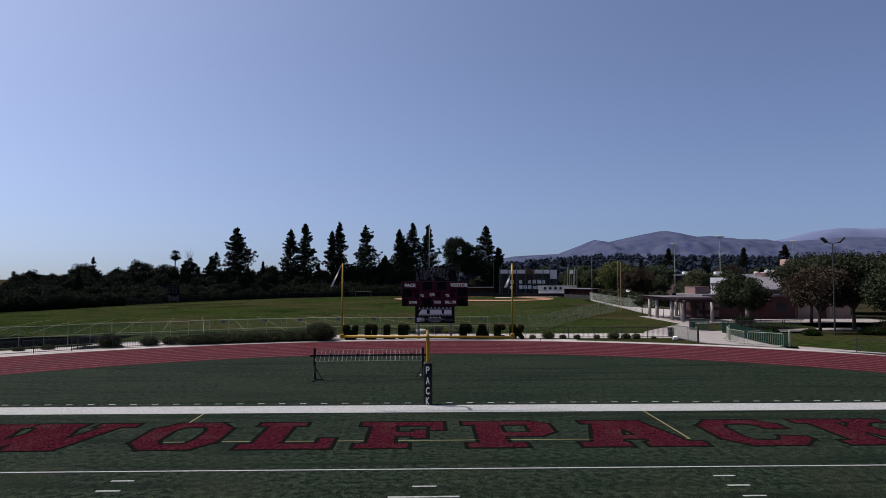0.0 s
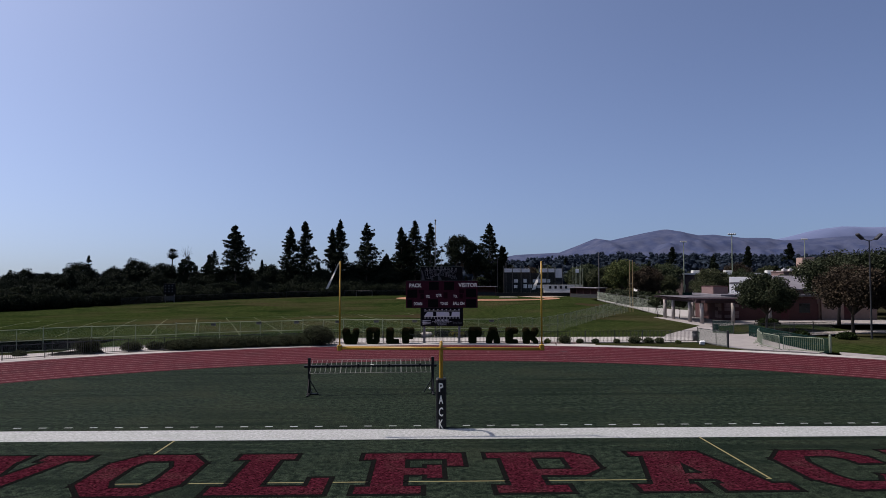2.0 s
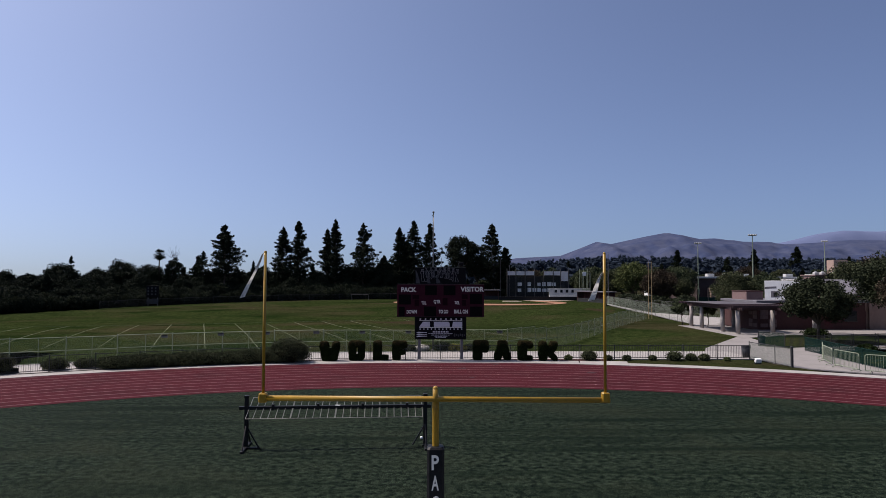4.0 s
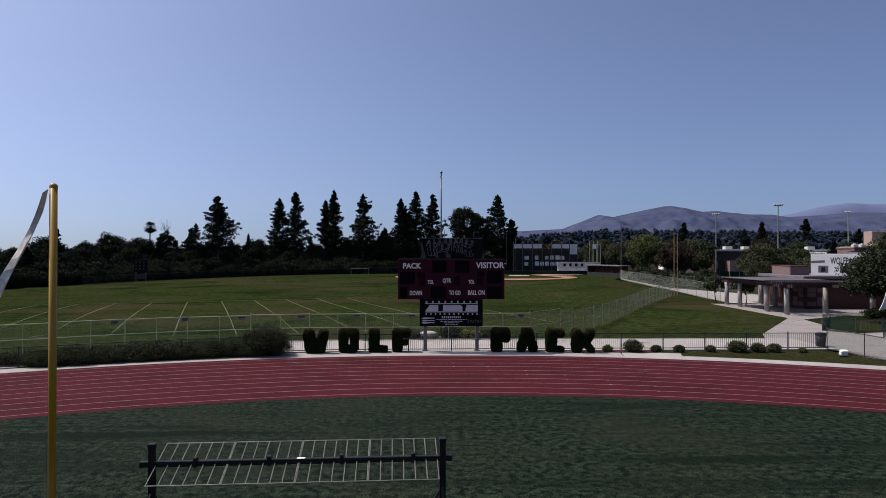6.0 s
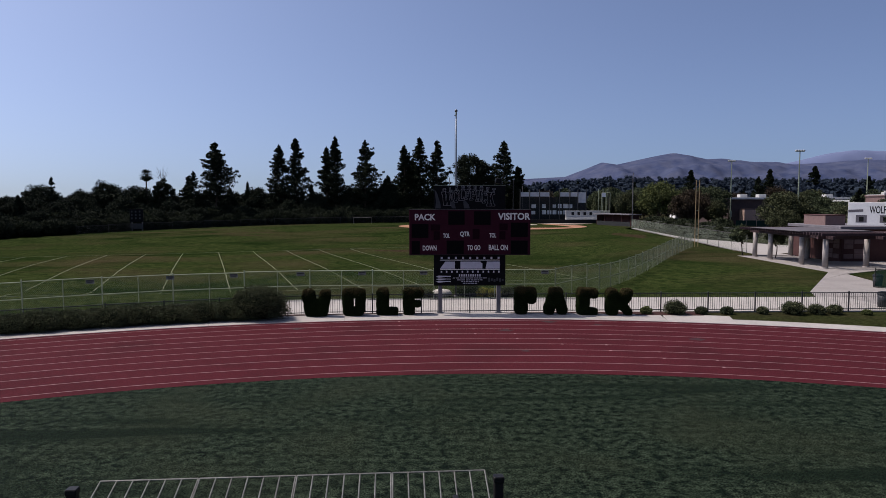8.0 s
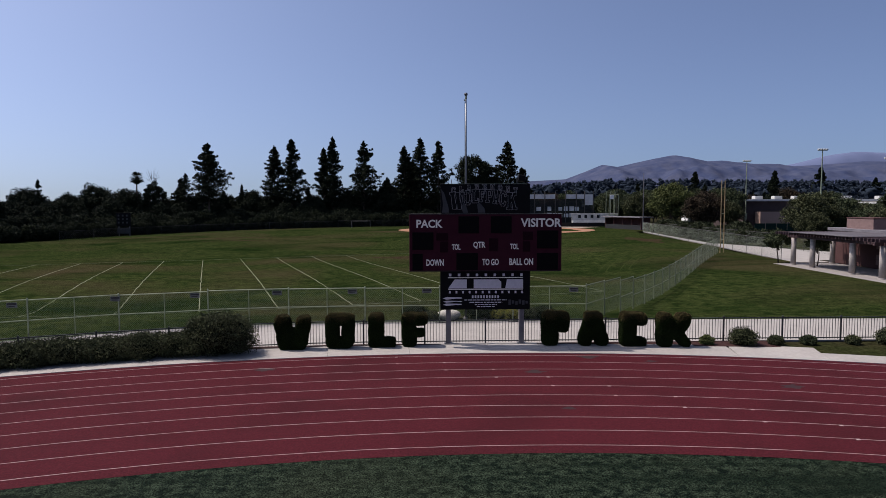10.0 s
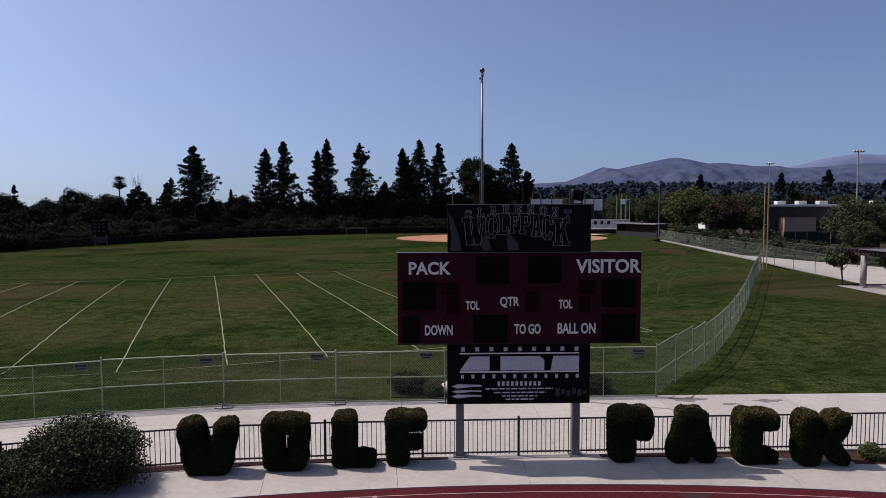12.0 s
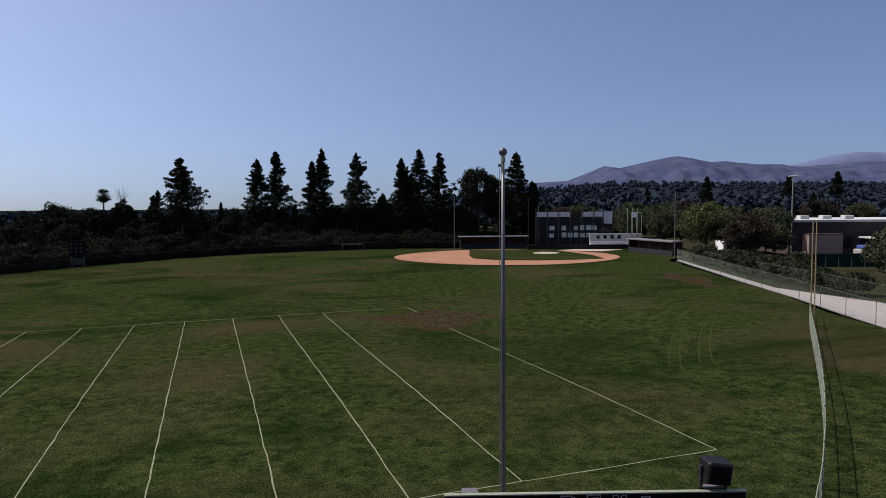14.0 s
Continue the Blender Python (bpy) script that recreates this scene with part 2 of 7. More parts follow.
WING_RAIL = surface("dull_steel_rail", (0.13, 0.15, 0.105), (0.19, 0.21, 0.155), 6.0, 0.6, spec=0.1)
WING_WIRE = surface("dull_wire", (0.075, 0.092, 0.072), (0.125, 0.145, 0.118), 4.0, 0.6, spec=0.1)
WIRE = surface("chain_link_wire", (0.11, 0.14, 0.11), (0.18, 0.21, 0.175), 4.0, 0.55, metal=0.2)
POLE_STEEL = surface("flagpole_metal", (0.085, 0.085, 0.088), (0.13, 0.13, 0.132), 3.0, 0.4, 0, (0.1, 0.1, 0.1), 0.8, 0.4, metal=0.6, spec=0.5)
BOARD = surface("maroon_board", (0.035, 0.0078, 0.014), (0.046, 0.0105, 0.0175), 3.0, 0.6, 0, (0.046, 0.0135, 0.020), 0.8, 0.3, spec=0.04)
BOARD_EDGE = surface("board_edge", (0.020, 0.012, 0.014), (0.034, 0.022, 0.024), 4.0, 0.6, spec=0.1)
DIM_WINDOW = surface("dim_window", (0.012, 0.0035, 0.006), (0.019, 0.005, 0.009), 20.0, 0.7, spec=0.03)
SIGN_BLACK = surface("sign_black", (0.003, 0.003, 0.0035), (0.006, 0.006, 0.007), 4.0, 0.5, 0, (0.009, 0.009, 0.010), 0.9, 0.3, spec=0.08)
DIGIT = surface("digit_window", (0.003, 0.003, 0.0035), (0.007, 0.006, 0.0065), 30.0, 0.7, spec=0.03)
DARK_RED = surface("dark_red_window", (0.05, 0.006, 0.012), (0.06, 0.01, 0.016), 10.0, 0.3)
SIGN_WHITE = surface("sign_white", (0.76, 0.72, 0.62), (0.84, 0.80, 0.71), 6.0, 0.6)
SIGN_LILAC = surface("sign_lilac", (0.50, 0.48, 0.50), (0.60, 0.58, 0.60), 6.0, 0.5)
SIGN_LINE = surface("sign_outline", (0.24, 0.235, 0.235), (0.34, 0.33, 0.33), 6.0, 0.5)
SIGN_GREY = surface("sign_grey", (0.030, 0.030, 0.032), (0.048, 0.048, 0.050), 6.0, 0.5)
POST_STEEL = surface("post_steel", (0.125, 0.12, 0.125), (0.18, 0.17, 0.175), 5.0, 0.5, 0, (0.10, 0.08, 0.075), 1.2, 0.4, metal=0.3)
LEAF_DARK = surface("hedge_leaf", (0.008, 0.0145, 0.004), (0.020, 0.032, 0.009), 2.0, 0.6, random_amount=0.45, island=True, spec=0.04)
# Brownish hedge leaf with the sunlight of the tops put into its colour
LEAF_SUNLIT = surface("hedge_sunlit_leaf", (0.044, 0.040, 0.016), (0.095, 0.072, 0.032), 3.0, 0.6, random_amount=0.4, island=True, spec=0.04)
LEAF_BUSH = surface("bush_leaf", (0.030, 0.037, 0.019), (0.072, 0.078, 0.040), 1.5, 0.6, random_amount=0.45, island=True, spec=0.04)
LEAF_PINE = surface("pine_needle", (0.010, 0.014, 0.009), (0.020, 0.026, 0.015), 0.5, 0.7, random_amount=0.35, island=True, spec=0.04)
# Haze over the farther trees is put into this leaf colour: lifted, slightly blued
LEAF_TREE = surface("tree_leaf", (0.028, 0.038, 0.020), (0.068, 0.081, 0.043), 0.5, 0.65, random_amount=0.45, island=True, spec=0.04)
LEAF_LIGHT = surface("light_tree_leaf", (0.050, 0.064, 0.022), (0.095, 0.108, 0.042), 0.5, 0.65, random_amount=0.4, island=True, spec=0.04)
LEAF_RED = surface("bronze_leaf", (0.030, 0.024, 0.018), (0.056, 0.042, 0.028), 0.7, 0.65, random_amount=0.45, island=True, spec=0.04)
# Darker copy of the tree leaf, with shade put into the colour
LEAF_SHADE = surface("shaded_tree_leaf", (0.017, 0.023, 0.012), (0.040, 0.047, 0.026), 0.5, 0.65, random_amount=0.4, island=True, spec=0.04)
LEAF_YELLOW = surface("yellow_green_leaf", (0.12, 0.13, 0.03), (0.22, 0.20, 0.05), 3.0, 0.65, random_amount=0.3, island=True, spec=0.04)
BARK = surface("bark", (0.045, 0.034, 0.026), (0.10, 0.078, 0.06), 8.0, 0.95, 0.02, stretch=(1, 1, 0.25))
SOIL = surface("dark_soil", (0.0156, 0.0123, 0.00972), (0.0356, 0.0279, 0.022), 3.0, 0.95, 0.03, (0.0227, 0.022, 0.0117), 0.4, 0.5, spec=0.0)
DULL_GRASS = surface("thin_dull_grass", (0.0117, 0.0156, 0.00583), (0.0285, 0.0311, 0.013), 2.5, 0.95, 0.03, (0.0292, 0.0233, 0.0143), 0.4, 0.6, bump_scale=14.0, spec=0.0, speck=0.5, speck_scale=6.0)
# Red mulch, darkened in its colour for the shade of the hedge letters
MULCH = surface("red_mulch", (0.0207, 0.00648, 0.00583), (0.0486, 0.0156, 0.0123), 25.0, 0.95, 0.03, bump_scale=40.0)
CLAY = surface("infield_clay", (0.226, 0.103, 0.0565), (0.279, 0.139, 0.0797), 2.0, 0.95, 0.004, (0.319, 0.199, 0.133), 0.12, 0.5)
STONE = surface("pale_boulder", (0.33, 0.31, 0.28), (0.48, 0.46, 0.43), 5.0, 0.9, 0.02)
COLUMN = surface("column_block", (0.272, 0.246, 0.233), (0.337, 0.305, 0.292), 5.0, 0.85, 0.005, (0.227, 0.194, 0.181), 1.0, 0.4)
BEAM = surface("dark_timber", (0.035, 0.020, 0.024), (0.065, 0.038, 0.042), 6.0, 0.7, 0.004, stretch=(1, 0.2, 1))
BRICK = surface("brown_block", (0.050, 0.020, 0.020), (0.075, 0.032, 0.031), 4.0, 0.85, 0.006, (0.08, 0.042, 0.040), 0.6, 0.4, random_amount=0.12)
TAN_WALL = surface("tan_wall", (0.26, 0.18, 0.15), (0.33, 0.235, 0.20), 3.0, 0.85, 0.004, (0.30, 0.21, 0.18), 0.4, 0.4)
PINK_WALL = surface("pink_block", (0.14, 0.092, 0.090), (0.19, 0.125, 0.118), 3.0, 0.85, 0.004, (0.22, 0.15, 0.14), 0.5, 0.4, random_amount=0.1)
ROOF_GREY = surface("grey_roof", (0.10, 0.095, 0.11), (0.15, 0.14, 0.155), 2.0, 0.7, 0.004, (0.19, 0.18, 0.19), 0.3, 0.4)
ROOF_WHITE = surface("white_roof", (0.402, 0.402, 0.402), (0.48, 0.48, 0.473), 1.0, 0.7, 0, (0.324, 0.324, 0.311), 0.3, 0.4)
# Wall tone darkened in the colour itself, as a wall in shade
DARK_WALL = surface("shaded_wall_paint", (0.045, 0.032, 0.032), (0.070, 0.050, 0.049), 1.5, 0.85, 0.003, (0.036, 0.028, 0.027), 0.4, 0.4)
GLASS_DARK = surface("window_glass", (0.012, 0.014, 0.018), (0.02, 0.022, 0.026), 1.0, 0.12, spec=0.6)
SCREEN_BLACK = surface("wind_screen", (0.012, 0.014, 0.016), (0.025, 0.027, 0.03), 4.0, 0.85)
SCREEN_GREEN = surface("green_screen", (0.008, 0.024, 0.021), (0.014, 0.036, 0.031), 5.0, 0.9, 0.002, spec=0.03)
CAN = surface("bin_plastic", (0.015, 0.018, 0.022), (0.028, 0.03, 0.034), 8.0, 0.5)
BLUE = surface("blue_cover", (0.03, 0.06, 0.20), (0.05, 0.09, 0.27), 3.0, 0.6, 0.01)
RIBBON = surface("worn_ribbon", (0.40, 0.38, 0.34), (0.70, 0.67, 0.60), 14.0, 0.9, 0.004)
DARK_RUST = surface("oiled_steel", (0.007, 0.007, 0.0075), (0.016, 0.015, 0.015), 9.0, 0.45, 0, (0.028, 0.020, 0.017), 2.5, 0.35, metal=0.2, spec=0.2)
RUNG = surface("worn_bright_steel", (0.13, 0.13, 0.12), (0.24, 0.24, 0.22), 8.0, 0.45, 0, (0.12, 0.10, 0.09), 3.0, 0.5, metal=0.5)


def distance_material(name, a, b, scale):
    """Far hills seen through kilometres of air: the haze is mixed into the base colour."""
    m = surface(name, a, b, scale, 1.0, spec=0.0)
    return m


# Blue haze painted into both ridge colours, paler on the farther one
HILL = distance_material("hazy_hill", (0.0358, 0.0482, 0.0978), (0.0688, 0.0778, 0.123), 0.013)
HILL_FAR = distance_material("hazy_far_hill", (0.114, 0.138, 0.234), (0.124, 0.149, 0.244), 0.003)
# Scrub and woods colours carry the distance haze as a blue tint
FOOTHILL = surface("hazy_foothill_scrub", (0.014, 0.020, 0.027), (0.022, 0.029, 0.039), 0.03, 1.0, spec=0.0)
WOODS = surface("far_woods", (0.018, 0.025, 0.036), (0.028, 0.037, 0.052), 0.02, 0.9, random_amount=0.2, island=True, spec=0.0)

# ---- ground ----
def ease(f):
    f = max(0.0, min(1.0, f))
    return f * f * (3 - 2 * f)


def lawn_h(x, y):
    """Height of the outfield: a shallow dip behind the walkway, and a slow fall towards the far trees on the west side."""
    dip = (0.40 * ease((y - 37.2) / 6.0) + 0.50 * ease((y - 52.0) / 34.0)) * (1 - ease((y - 95.0) / 48.0))
    beside = max(0.0, min(1.0, (22.5 - x) / 9.0))
    return -dip * beside - 0.9 * ease((-x - 8.0) / 75.0) * ease((y - 60.0) / 50.0)


def grass_edge(x):
    """Where the outfield grass meets the walkway."""
    if x < -21:
        return -16.5 + math.sqrt(52.55 ** 2 - (max(x, -46) - 1.0) ** 2)
    return float(np.interp(x, [-21, -18, -14.5, -11.4, -8.0, -5.0, -1.0, 4.0, 9.0], [31.23, 32.9, 34.6, 35.48, 36.1, 36.38, 36.5, 36.78, 36.8]))


gx = [-4000, -2000, -900, -400, -220] + [-160 + 8 * i for i in range(26)] + [52, 80, 140, 300, 800, 2000, 4000]
gy = [-600, -200, -60, 0, 20] + [36 + 6 * i for i in range(25)] + [190, 230, 300, 500, 1000, 2500, 4900]
vs = [(x, y, lawn_h(x, y) - 0.55) for y in gy for x in gx]
n = len(gx)
fs = [(j * n + i, j * n + i + 1, (j + 1) * n + i + 1, (j + 1) * n + i) for j in range(len(gy) - 1) for i in range(n - 1)]
single("ground", Geo().add(vs, fs), EARTH, "dry earth ground reaching out to the hills", "ground", kind="structure", smooth=True)

TC = (1.0, -16.5)          # centre of the track's bend
R_IN, R_OUT = 36.35, 46.3
R_CURB = 46.45


def bend(r, a):
    return (TC[0] + r * math.sin(a), TC[1] + r * math.cos(a))


def arc(r, a0, a1, n):
    return [bend(r, a0 + (a1 - a0) * i / n) for i in range(n + 1)]


A_END = radians(90)
# turf inside the track, running back behind the camera
g = Geo()
pts = arc(R_IN + 0.02, -A_END, A_END, 96) + [(TC[0] + R_IN, -110), (TC[0] - R_IN, -110)]
g.slab(pts, -0.05, 0.0)
single("turf_field", g, TURF, "dark green artificial turf field with painted lines", "turf", kind="structure")


def ribbon(r0, r1, z0, z1, a0, a1, n, tails=True):
    """A flat band round the bend, with straight tails beside the field."""
    q = Geo()
    o, i = arc(r1, a0, a1, n), arc(r0, a0, a1, n)
    if tails:
        o = [(TC[0] - r1, -110)] + o + [(TC[0] + r1, -110)]
        i = [(TC[0] - r0, -110)] + i + [(TC[0] + r0, -110)]
    vs, fs = [], []
    for k in range(len(o)):
        vs += [(*i[k], z0), (*i[k], z1), (*o[k], z1), (*o[k], z0)]
    for k in range(len(o) - 1):
        b = 4 * k
        for s in range(4):
            t = (s + 1) % 4
            fs.append((b + s, b + t, b + 4 + t, b + 4 + s))
    fs += [(0, 3, 2, 1), tuple(4 * (len(o) - 1) + s for s in (0, 1, 2, 3))]
    return q.add(vs, [f[::-1] for f in fs])


track = single("running_track", ribbon(R_IN + 0.02, R_OUT, -0.05, 0.004, -A_END, A_END, 120), TRACK, "dark red rubber running track with nine lanes", "track", kind="structure")
for k in range(10):
    r = 45.95 - 1.01 * k
    part("lane_line", ribbon(r - 0.013, r + 0.013, 0.003, 0.0075, -A_END, A_END, 120), LANE_LINE, track, "thin white lane line")
# small dark scuffs and lane marks on the rubber
SCUFF = surface("scuffed_rubber", (0.0143, 0.00842, 0.00907), (0.0292, 0.00907, 0.011), 9.0, 0.9)
for n, (mx, my, s) in enumerate(((4.5, 29.1, 0.40), (2.2, 27.05, 0.42), (9.8, 25.05, 0.42), (-6.9, 27.6, 0.40), (2.5, 23.1, 0.22), (6.6, 28.4, 0.26))):
    ring = [2 * math.pi * i / 22 for i in range(22)]
    q = Geo().slab([(mx + s * (0.75 + 0.3 * math.sin(5 * a + n) + 0.12 * math.sin(9 * a)) * math.cos(a), my + 0.6 * s * (0.85 + 0.25 * math.cos(3 * a + mx) + 0.1 * math.sin(7 * a)) * math.sin(a)) for a in ring], 0.004, 0.006)
    part("scuff", q, SCUFF, track, "dark scuffed spot")
# paired relay ticks that step from lane to lane
for i, deg in enumerate((-4.4, -2.29, -0.2, 2.05, 4.4, 6.8, 9.35, 12.0)):
    for k in (i, i + 1):
        x, y = bend(45.95 - 1.01 * k - 0.03, radians(deg))
        part("lane_mark", Geo().box(x - 0.05, y - 0.04, 0.004, x + 0.05, y + 0.05, 0.009), LANE_LINE, track)

# concrete border between track and fence, slab by slab
border = tagged(new("border_walk"), "pale concrete border strip along the track", "border", kind="structure")


def fence_y(x):
    """The iron fence: almost straight behind the letters, then round with the track."""
    return float(np.interp(x, FENCE_X, FENCE_LINE))


FENCE_X = [-25.5, -22.0, -18.5, -15.0, -12.4, -10.9, -8.0, -5.6, -4.2, -0.6, 2.7, 8.0, 10.4, 15.0, 22.5]
FENCE_LINE = [23.4, 25.6, 27.3, 28.8, 29.7, 30.2, 31.05, 31.36, 31.44, 31.53, 31.6, 31.7, 31.76, 31.8, 31.85]
step = 3.05 / R_CURB
k0, k1 = -17, 17
for k in range(k0, k1):
    a0, a1 = k * step + 0.004 / R_CURB, (k + 1) * step - 0.004 / R_CURB
    w = 1.25 if abs(k + 0.5) > 3.6 else 2.2
    pts = arc(R_OUT + 0.01, a0, a1, 4)
    out = arc(R_OUT + w, a1, a0, 4)
    if abs(k + 0.5) <= 3:
        out = [(x, min(y + 1.2, fence_y(x) + 0.05)) for x, y in out]
    part("slab", Geo().slab(pts + out, -0.05, 0.02), CONCRETE, border)

# grass: outfield, the wedge by the pergola, the strip along the track
LAWN = [(-140, 36.75), (6.6, 36.75), (21.8, 36.75), (22.9, 39.1), (27.1, 45.0), (31.0, 50.5), (31.2, 66.5), (34.0, 67), (34.6, 82), (36.6, 92), (40.5, 138), (56, 160), (56, 186), (-150, 186)]


def lawn_right(y):
    """The right edge of the outfield grass at a given depth."""
    edge = LAWN[2:13]
    return float(np.interp(y, [p[1] for p in edge], [p[0] for p in edge]))


ys = [36.75 + 0.75 * i for i in range(72)] + [92 + 3.0 * i for i in range(32)]
vs, fs, cols = [], [], 64
for y in ys:
    x1 = lawn_right(y)
    for i in range(cols + 1):
        x = x1 - (x1 + 145) * (1 - i / cols) ** 1.8
        near = y - (36.8 - grass_edge(x)) * max(0.0, 1 - (y - 36.75) / 14.0)
        vs.append((x, near, lawn_h(x, near)))
for j in range(len(ys) - 1):
    for i in range(cols):
        k = j * (cols + 1) + i
        fs.append((k, k + 1, k + cols + 2, k + cols + 1))
single("outfield_grass", Geo().add(vs, fs), GRASS, "mown green outfield grass with dry brown patches", "grass", kind="structure", smooth=True)
strip = Geo()
strip.slab(arc(R_OUT + 1.26, radians(14), radians(29), 10) + [(22.4, 31.4), (12.0, 31.4)], -0.055, 0.015)
single("grass_strip", strip, DULL_GRASS, "narrow grass strip between track border and fence", "grass", kind="structure")
strip = Geo()
strip.slab(arc(R_OUT + 1.26, radians(37.5), radians(60), 12) + [(60, 10), (60, 34), (42, 36.2), (31.5, 36.6), (29.5, 32)], -0.055, 0.012)
single("side_lawn", strip, GRASS, "shaded lawn beside the entrance path", "grass", kind="structure")
strip = Geo()
strip.slab([(28.1, 41.0), (29.5, 39.5), (44, 43.3), (44, 51.5), (37, 52), (31.6, 49), (30.5, 44.5)], -0.055, 0.012)
single("tree_lawn", strip, GRASS, "shaded lawn under a round tree", "grass", kind="structure")

# mulch beds
for bed in ([(9.12, 30.75), (12.4, 30.5), (12.6, 31.68), (9.12, 31.66)], [(-8.5, 30.66), (-7.2, 30.88), (-5.3, 31.16), (-0.85, 31.36), (-0.85, 31.47), (-4.2, 31.44), (-8.5, 31.08)], [(3.0, 31.40), (6.0, 31.28), (9.1, 31.04), (9.1, 31.66), (3.0, 31.55)]):
    single("mulch_bed", Geo().slab(bed, -0.05, 0.032), MULCH, "red bark mulch bed", "mulch", kind="structure")
apron = tagged(new("apron"), "pale concrete apron behind the track fence", "apron", kind="structure")
for k in range(9):
    a0, a1 = radians(-66 + 3.9 * k + 0.01), radians(-66 + 3.9 * (k + 1))
    part("slab", Geo().slab(arc(R_OUT + 1.26, a0, a1, 4) + arc(R_OUT + 4.6, a1, a0, 4), -0.05, 0.018), CONCRETE, apron)
verge = arc(R_OUT + 4.61, radians(-66), radians(-31), 20) + [(-27.5, 31.4), (-27.5, 36.75), (-145, 36.75), (-145, 5)]
single("side_verge", Geo().slab(verge, -0.055, 0.0), GRASS, "mown grass beside the outfield fence", "grass", kind="structure")
bed = arc(R_OUT + 1.2, radians(-36), radians(-9.7), 16) + [(-8.3, 31.1), (-10.9, 30.25), (-15.0, 29.0), (-22.0, 26.6)]
single("planting_bed", Geo().slab(bed, -0.05, 0.012), SOIL, "bare soil bed under the hedge", "soil", kind="structure")

# concrete walk behind the fence, slab by slab
walkway = tagged(new("walkway"), "pale concrete walkway behind the iron fence", "walkway", kind="structure")
for k in range(-6, 7):
    x0, x1 = k * 4.2 - 2.2, (k + 1) * 4.2 - 2.2 - 0.012
    for y0, y1 in ((fence_y(x0) + 0.03, 34.2), (34.212, 36.75)):
        f0, f1 = (fence_y(x) + 0.03 if y0 < 34 else y0 for x in (x0, x1))
        e0, e1 = (min(y1, grass_edge(x) - 0.02) for x in (x0, x1))
        if e0 - y0 > 0.1:
            part("slab", Geo().slab([(x0, f0), (x1, f1), (x1, e1), (x0, e0)], -0.05, 0.018), CONCRETE, walkway)
OLD_CONCRETE = surface("older_concrete", (0.201, 0.185, 0.178), (0.259, 0.24, 0.23), 6.0, 0.85, 0.003, (0.156, 0.143, 0.139), 0.5, 0.55, bump_scale=90.0)
STAIN = surface("stained_concrete", (0.0842, 0.081, 0.0778), (0.13, 0.123, 0.12), 5.0, 0.9, 0, (0.181, 0.168, 0.162), 1.5, 0.6)
for n, (mx, my, s) in enumerate(((9.7, 36.0, 0.55), (7.1, 36.25, 0.75), (8.3, 35.7, 0.35), (13.2, 34.9, 0.35))):
    q = Geo().slab([(mx + s * (0.8 + 0.25 * math.sin(3 * a + n)) * math.cos(a), my + 0.35 * s * (0.9 + 0.3 * math.cos(5 * a + mx)) * math.sin(a)) for a in [2 * math.pi * i / 20 for i in range(20)]], 0.015, 0.0205)
    part("stain", q, STAIN, walkway, "dark damp stain")
# entrance path and plaza
plaza = tagged(new("plaza"), "pale concrete entrance path and pergola plaza", "path", kind="structure")
for pts in ([(23.3, 27.3), (28.4, 22.9), (29.3, 31.8), (31, 36.9), (27.6, 36.9), (23.4, 36.9)],
            [(21.7, 36.76), (31.3, 36.92), (44.0, 40.4), (44.0, 43.2), (29.5, 39.32), (28.02, 40.95), (30.4, 44.5), (31.4, 49.0), (26.95, 44.95), (22.75, 39.1)],
            [(27.0, 45.02), (31.38, 49.05), (37.0, 52.2), (37.0, 66.4), (31.1, 66.4), (30.85, 50.4)],
            [(37.02, 52.2), (60, 52.2), (60, 60), (37.02, 60)],
            [(44.02, 40.8), (70, 40.8), (70, 43.3), (44.02, 43.3)],
            [(29.1, 22.2), (33.5, 16.5), (60, 8), (60, 9.6), (34.6, 18.0), (30.0, 24.0)]):
    part("slab", Geo().slab(pts, -0.05, 0.02), OLD_CONCRETE, plaza)

# ---- painted marks on the turf ----


def mark(x0, y0, x1, y1, mat, name, label):
    return single(name, Geo().slab([(x0, y0), (x1, y0), (x1, y1), (x0, y1)], 0.0, 0.004), mat, label, "line", kind="structure")


mark(-24, -1.15, 26, 0.36, WHITE_LINE, "end_line", "broad white painted end line")
mark(-24, -9.19, 26, -9.11, WHITE_LINE, "goal_line", "thin white painted goal line")
mark(-9.0, -5.84, 9.0, -5.785, YELLOW_LINE, "goal_box_line", "thin yellow painted line")
mark(-9.0, -5.78, -8.94, -1.15, YELLOW_LINE, "goal_box_line", "thin yellow painted line")
mark(8.94, -5.78, 9.0, -1.15, YELLOW_LINE, "goal_box_line", "thin yellow painted line")
for k in range(1, 6):
    for s in (-1, 1):
        mark(s * 8.22 - 0.305, -9.19 - 0.84 * k - 0.045, s * 8.22 + 0.305, -9.19 - 0.84 * k + 0.045, WHITE_LINE, "hash_mark", "short white painted hash mark")
mark(-0.4, -10.76, 0.23, -10.68, WHITE_LINE, "hash_mark", "short white painted hash mark")
mark(-1.0, -11.61, 0.8, -11.51, WHITE_LINE, "hash_mark", "white painted try mark")
for k in range(-26, 28):
    mark(k * 0.914 - 0.02, 0.84, k * 0.914 + 0.26, 0.93, WHITE_LINE, "coach_dash", "short white painted dash")


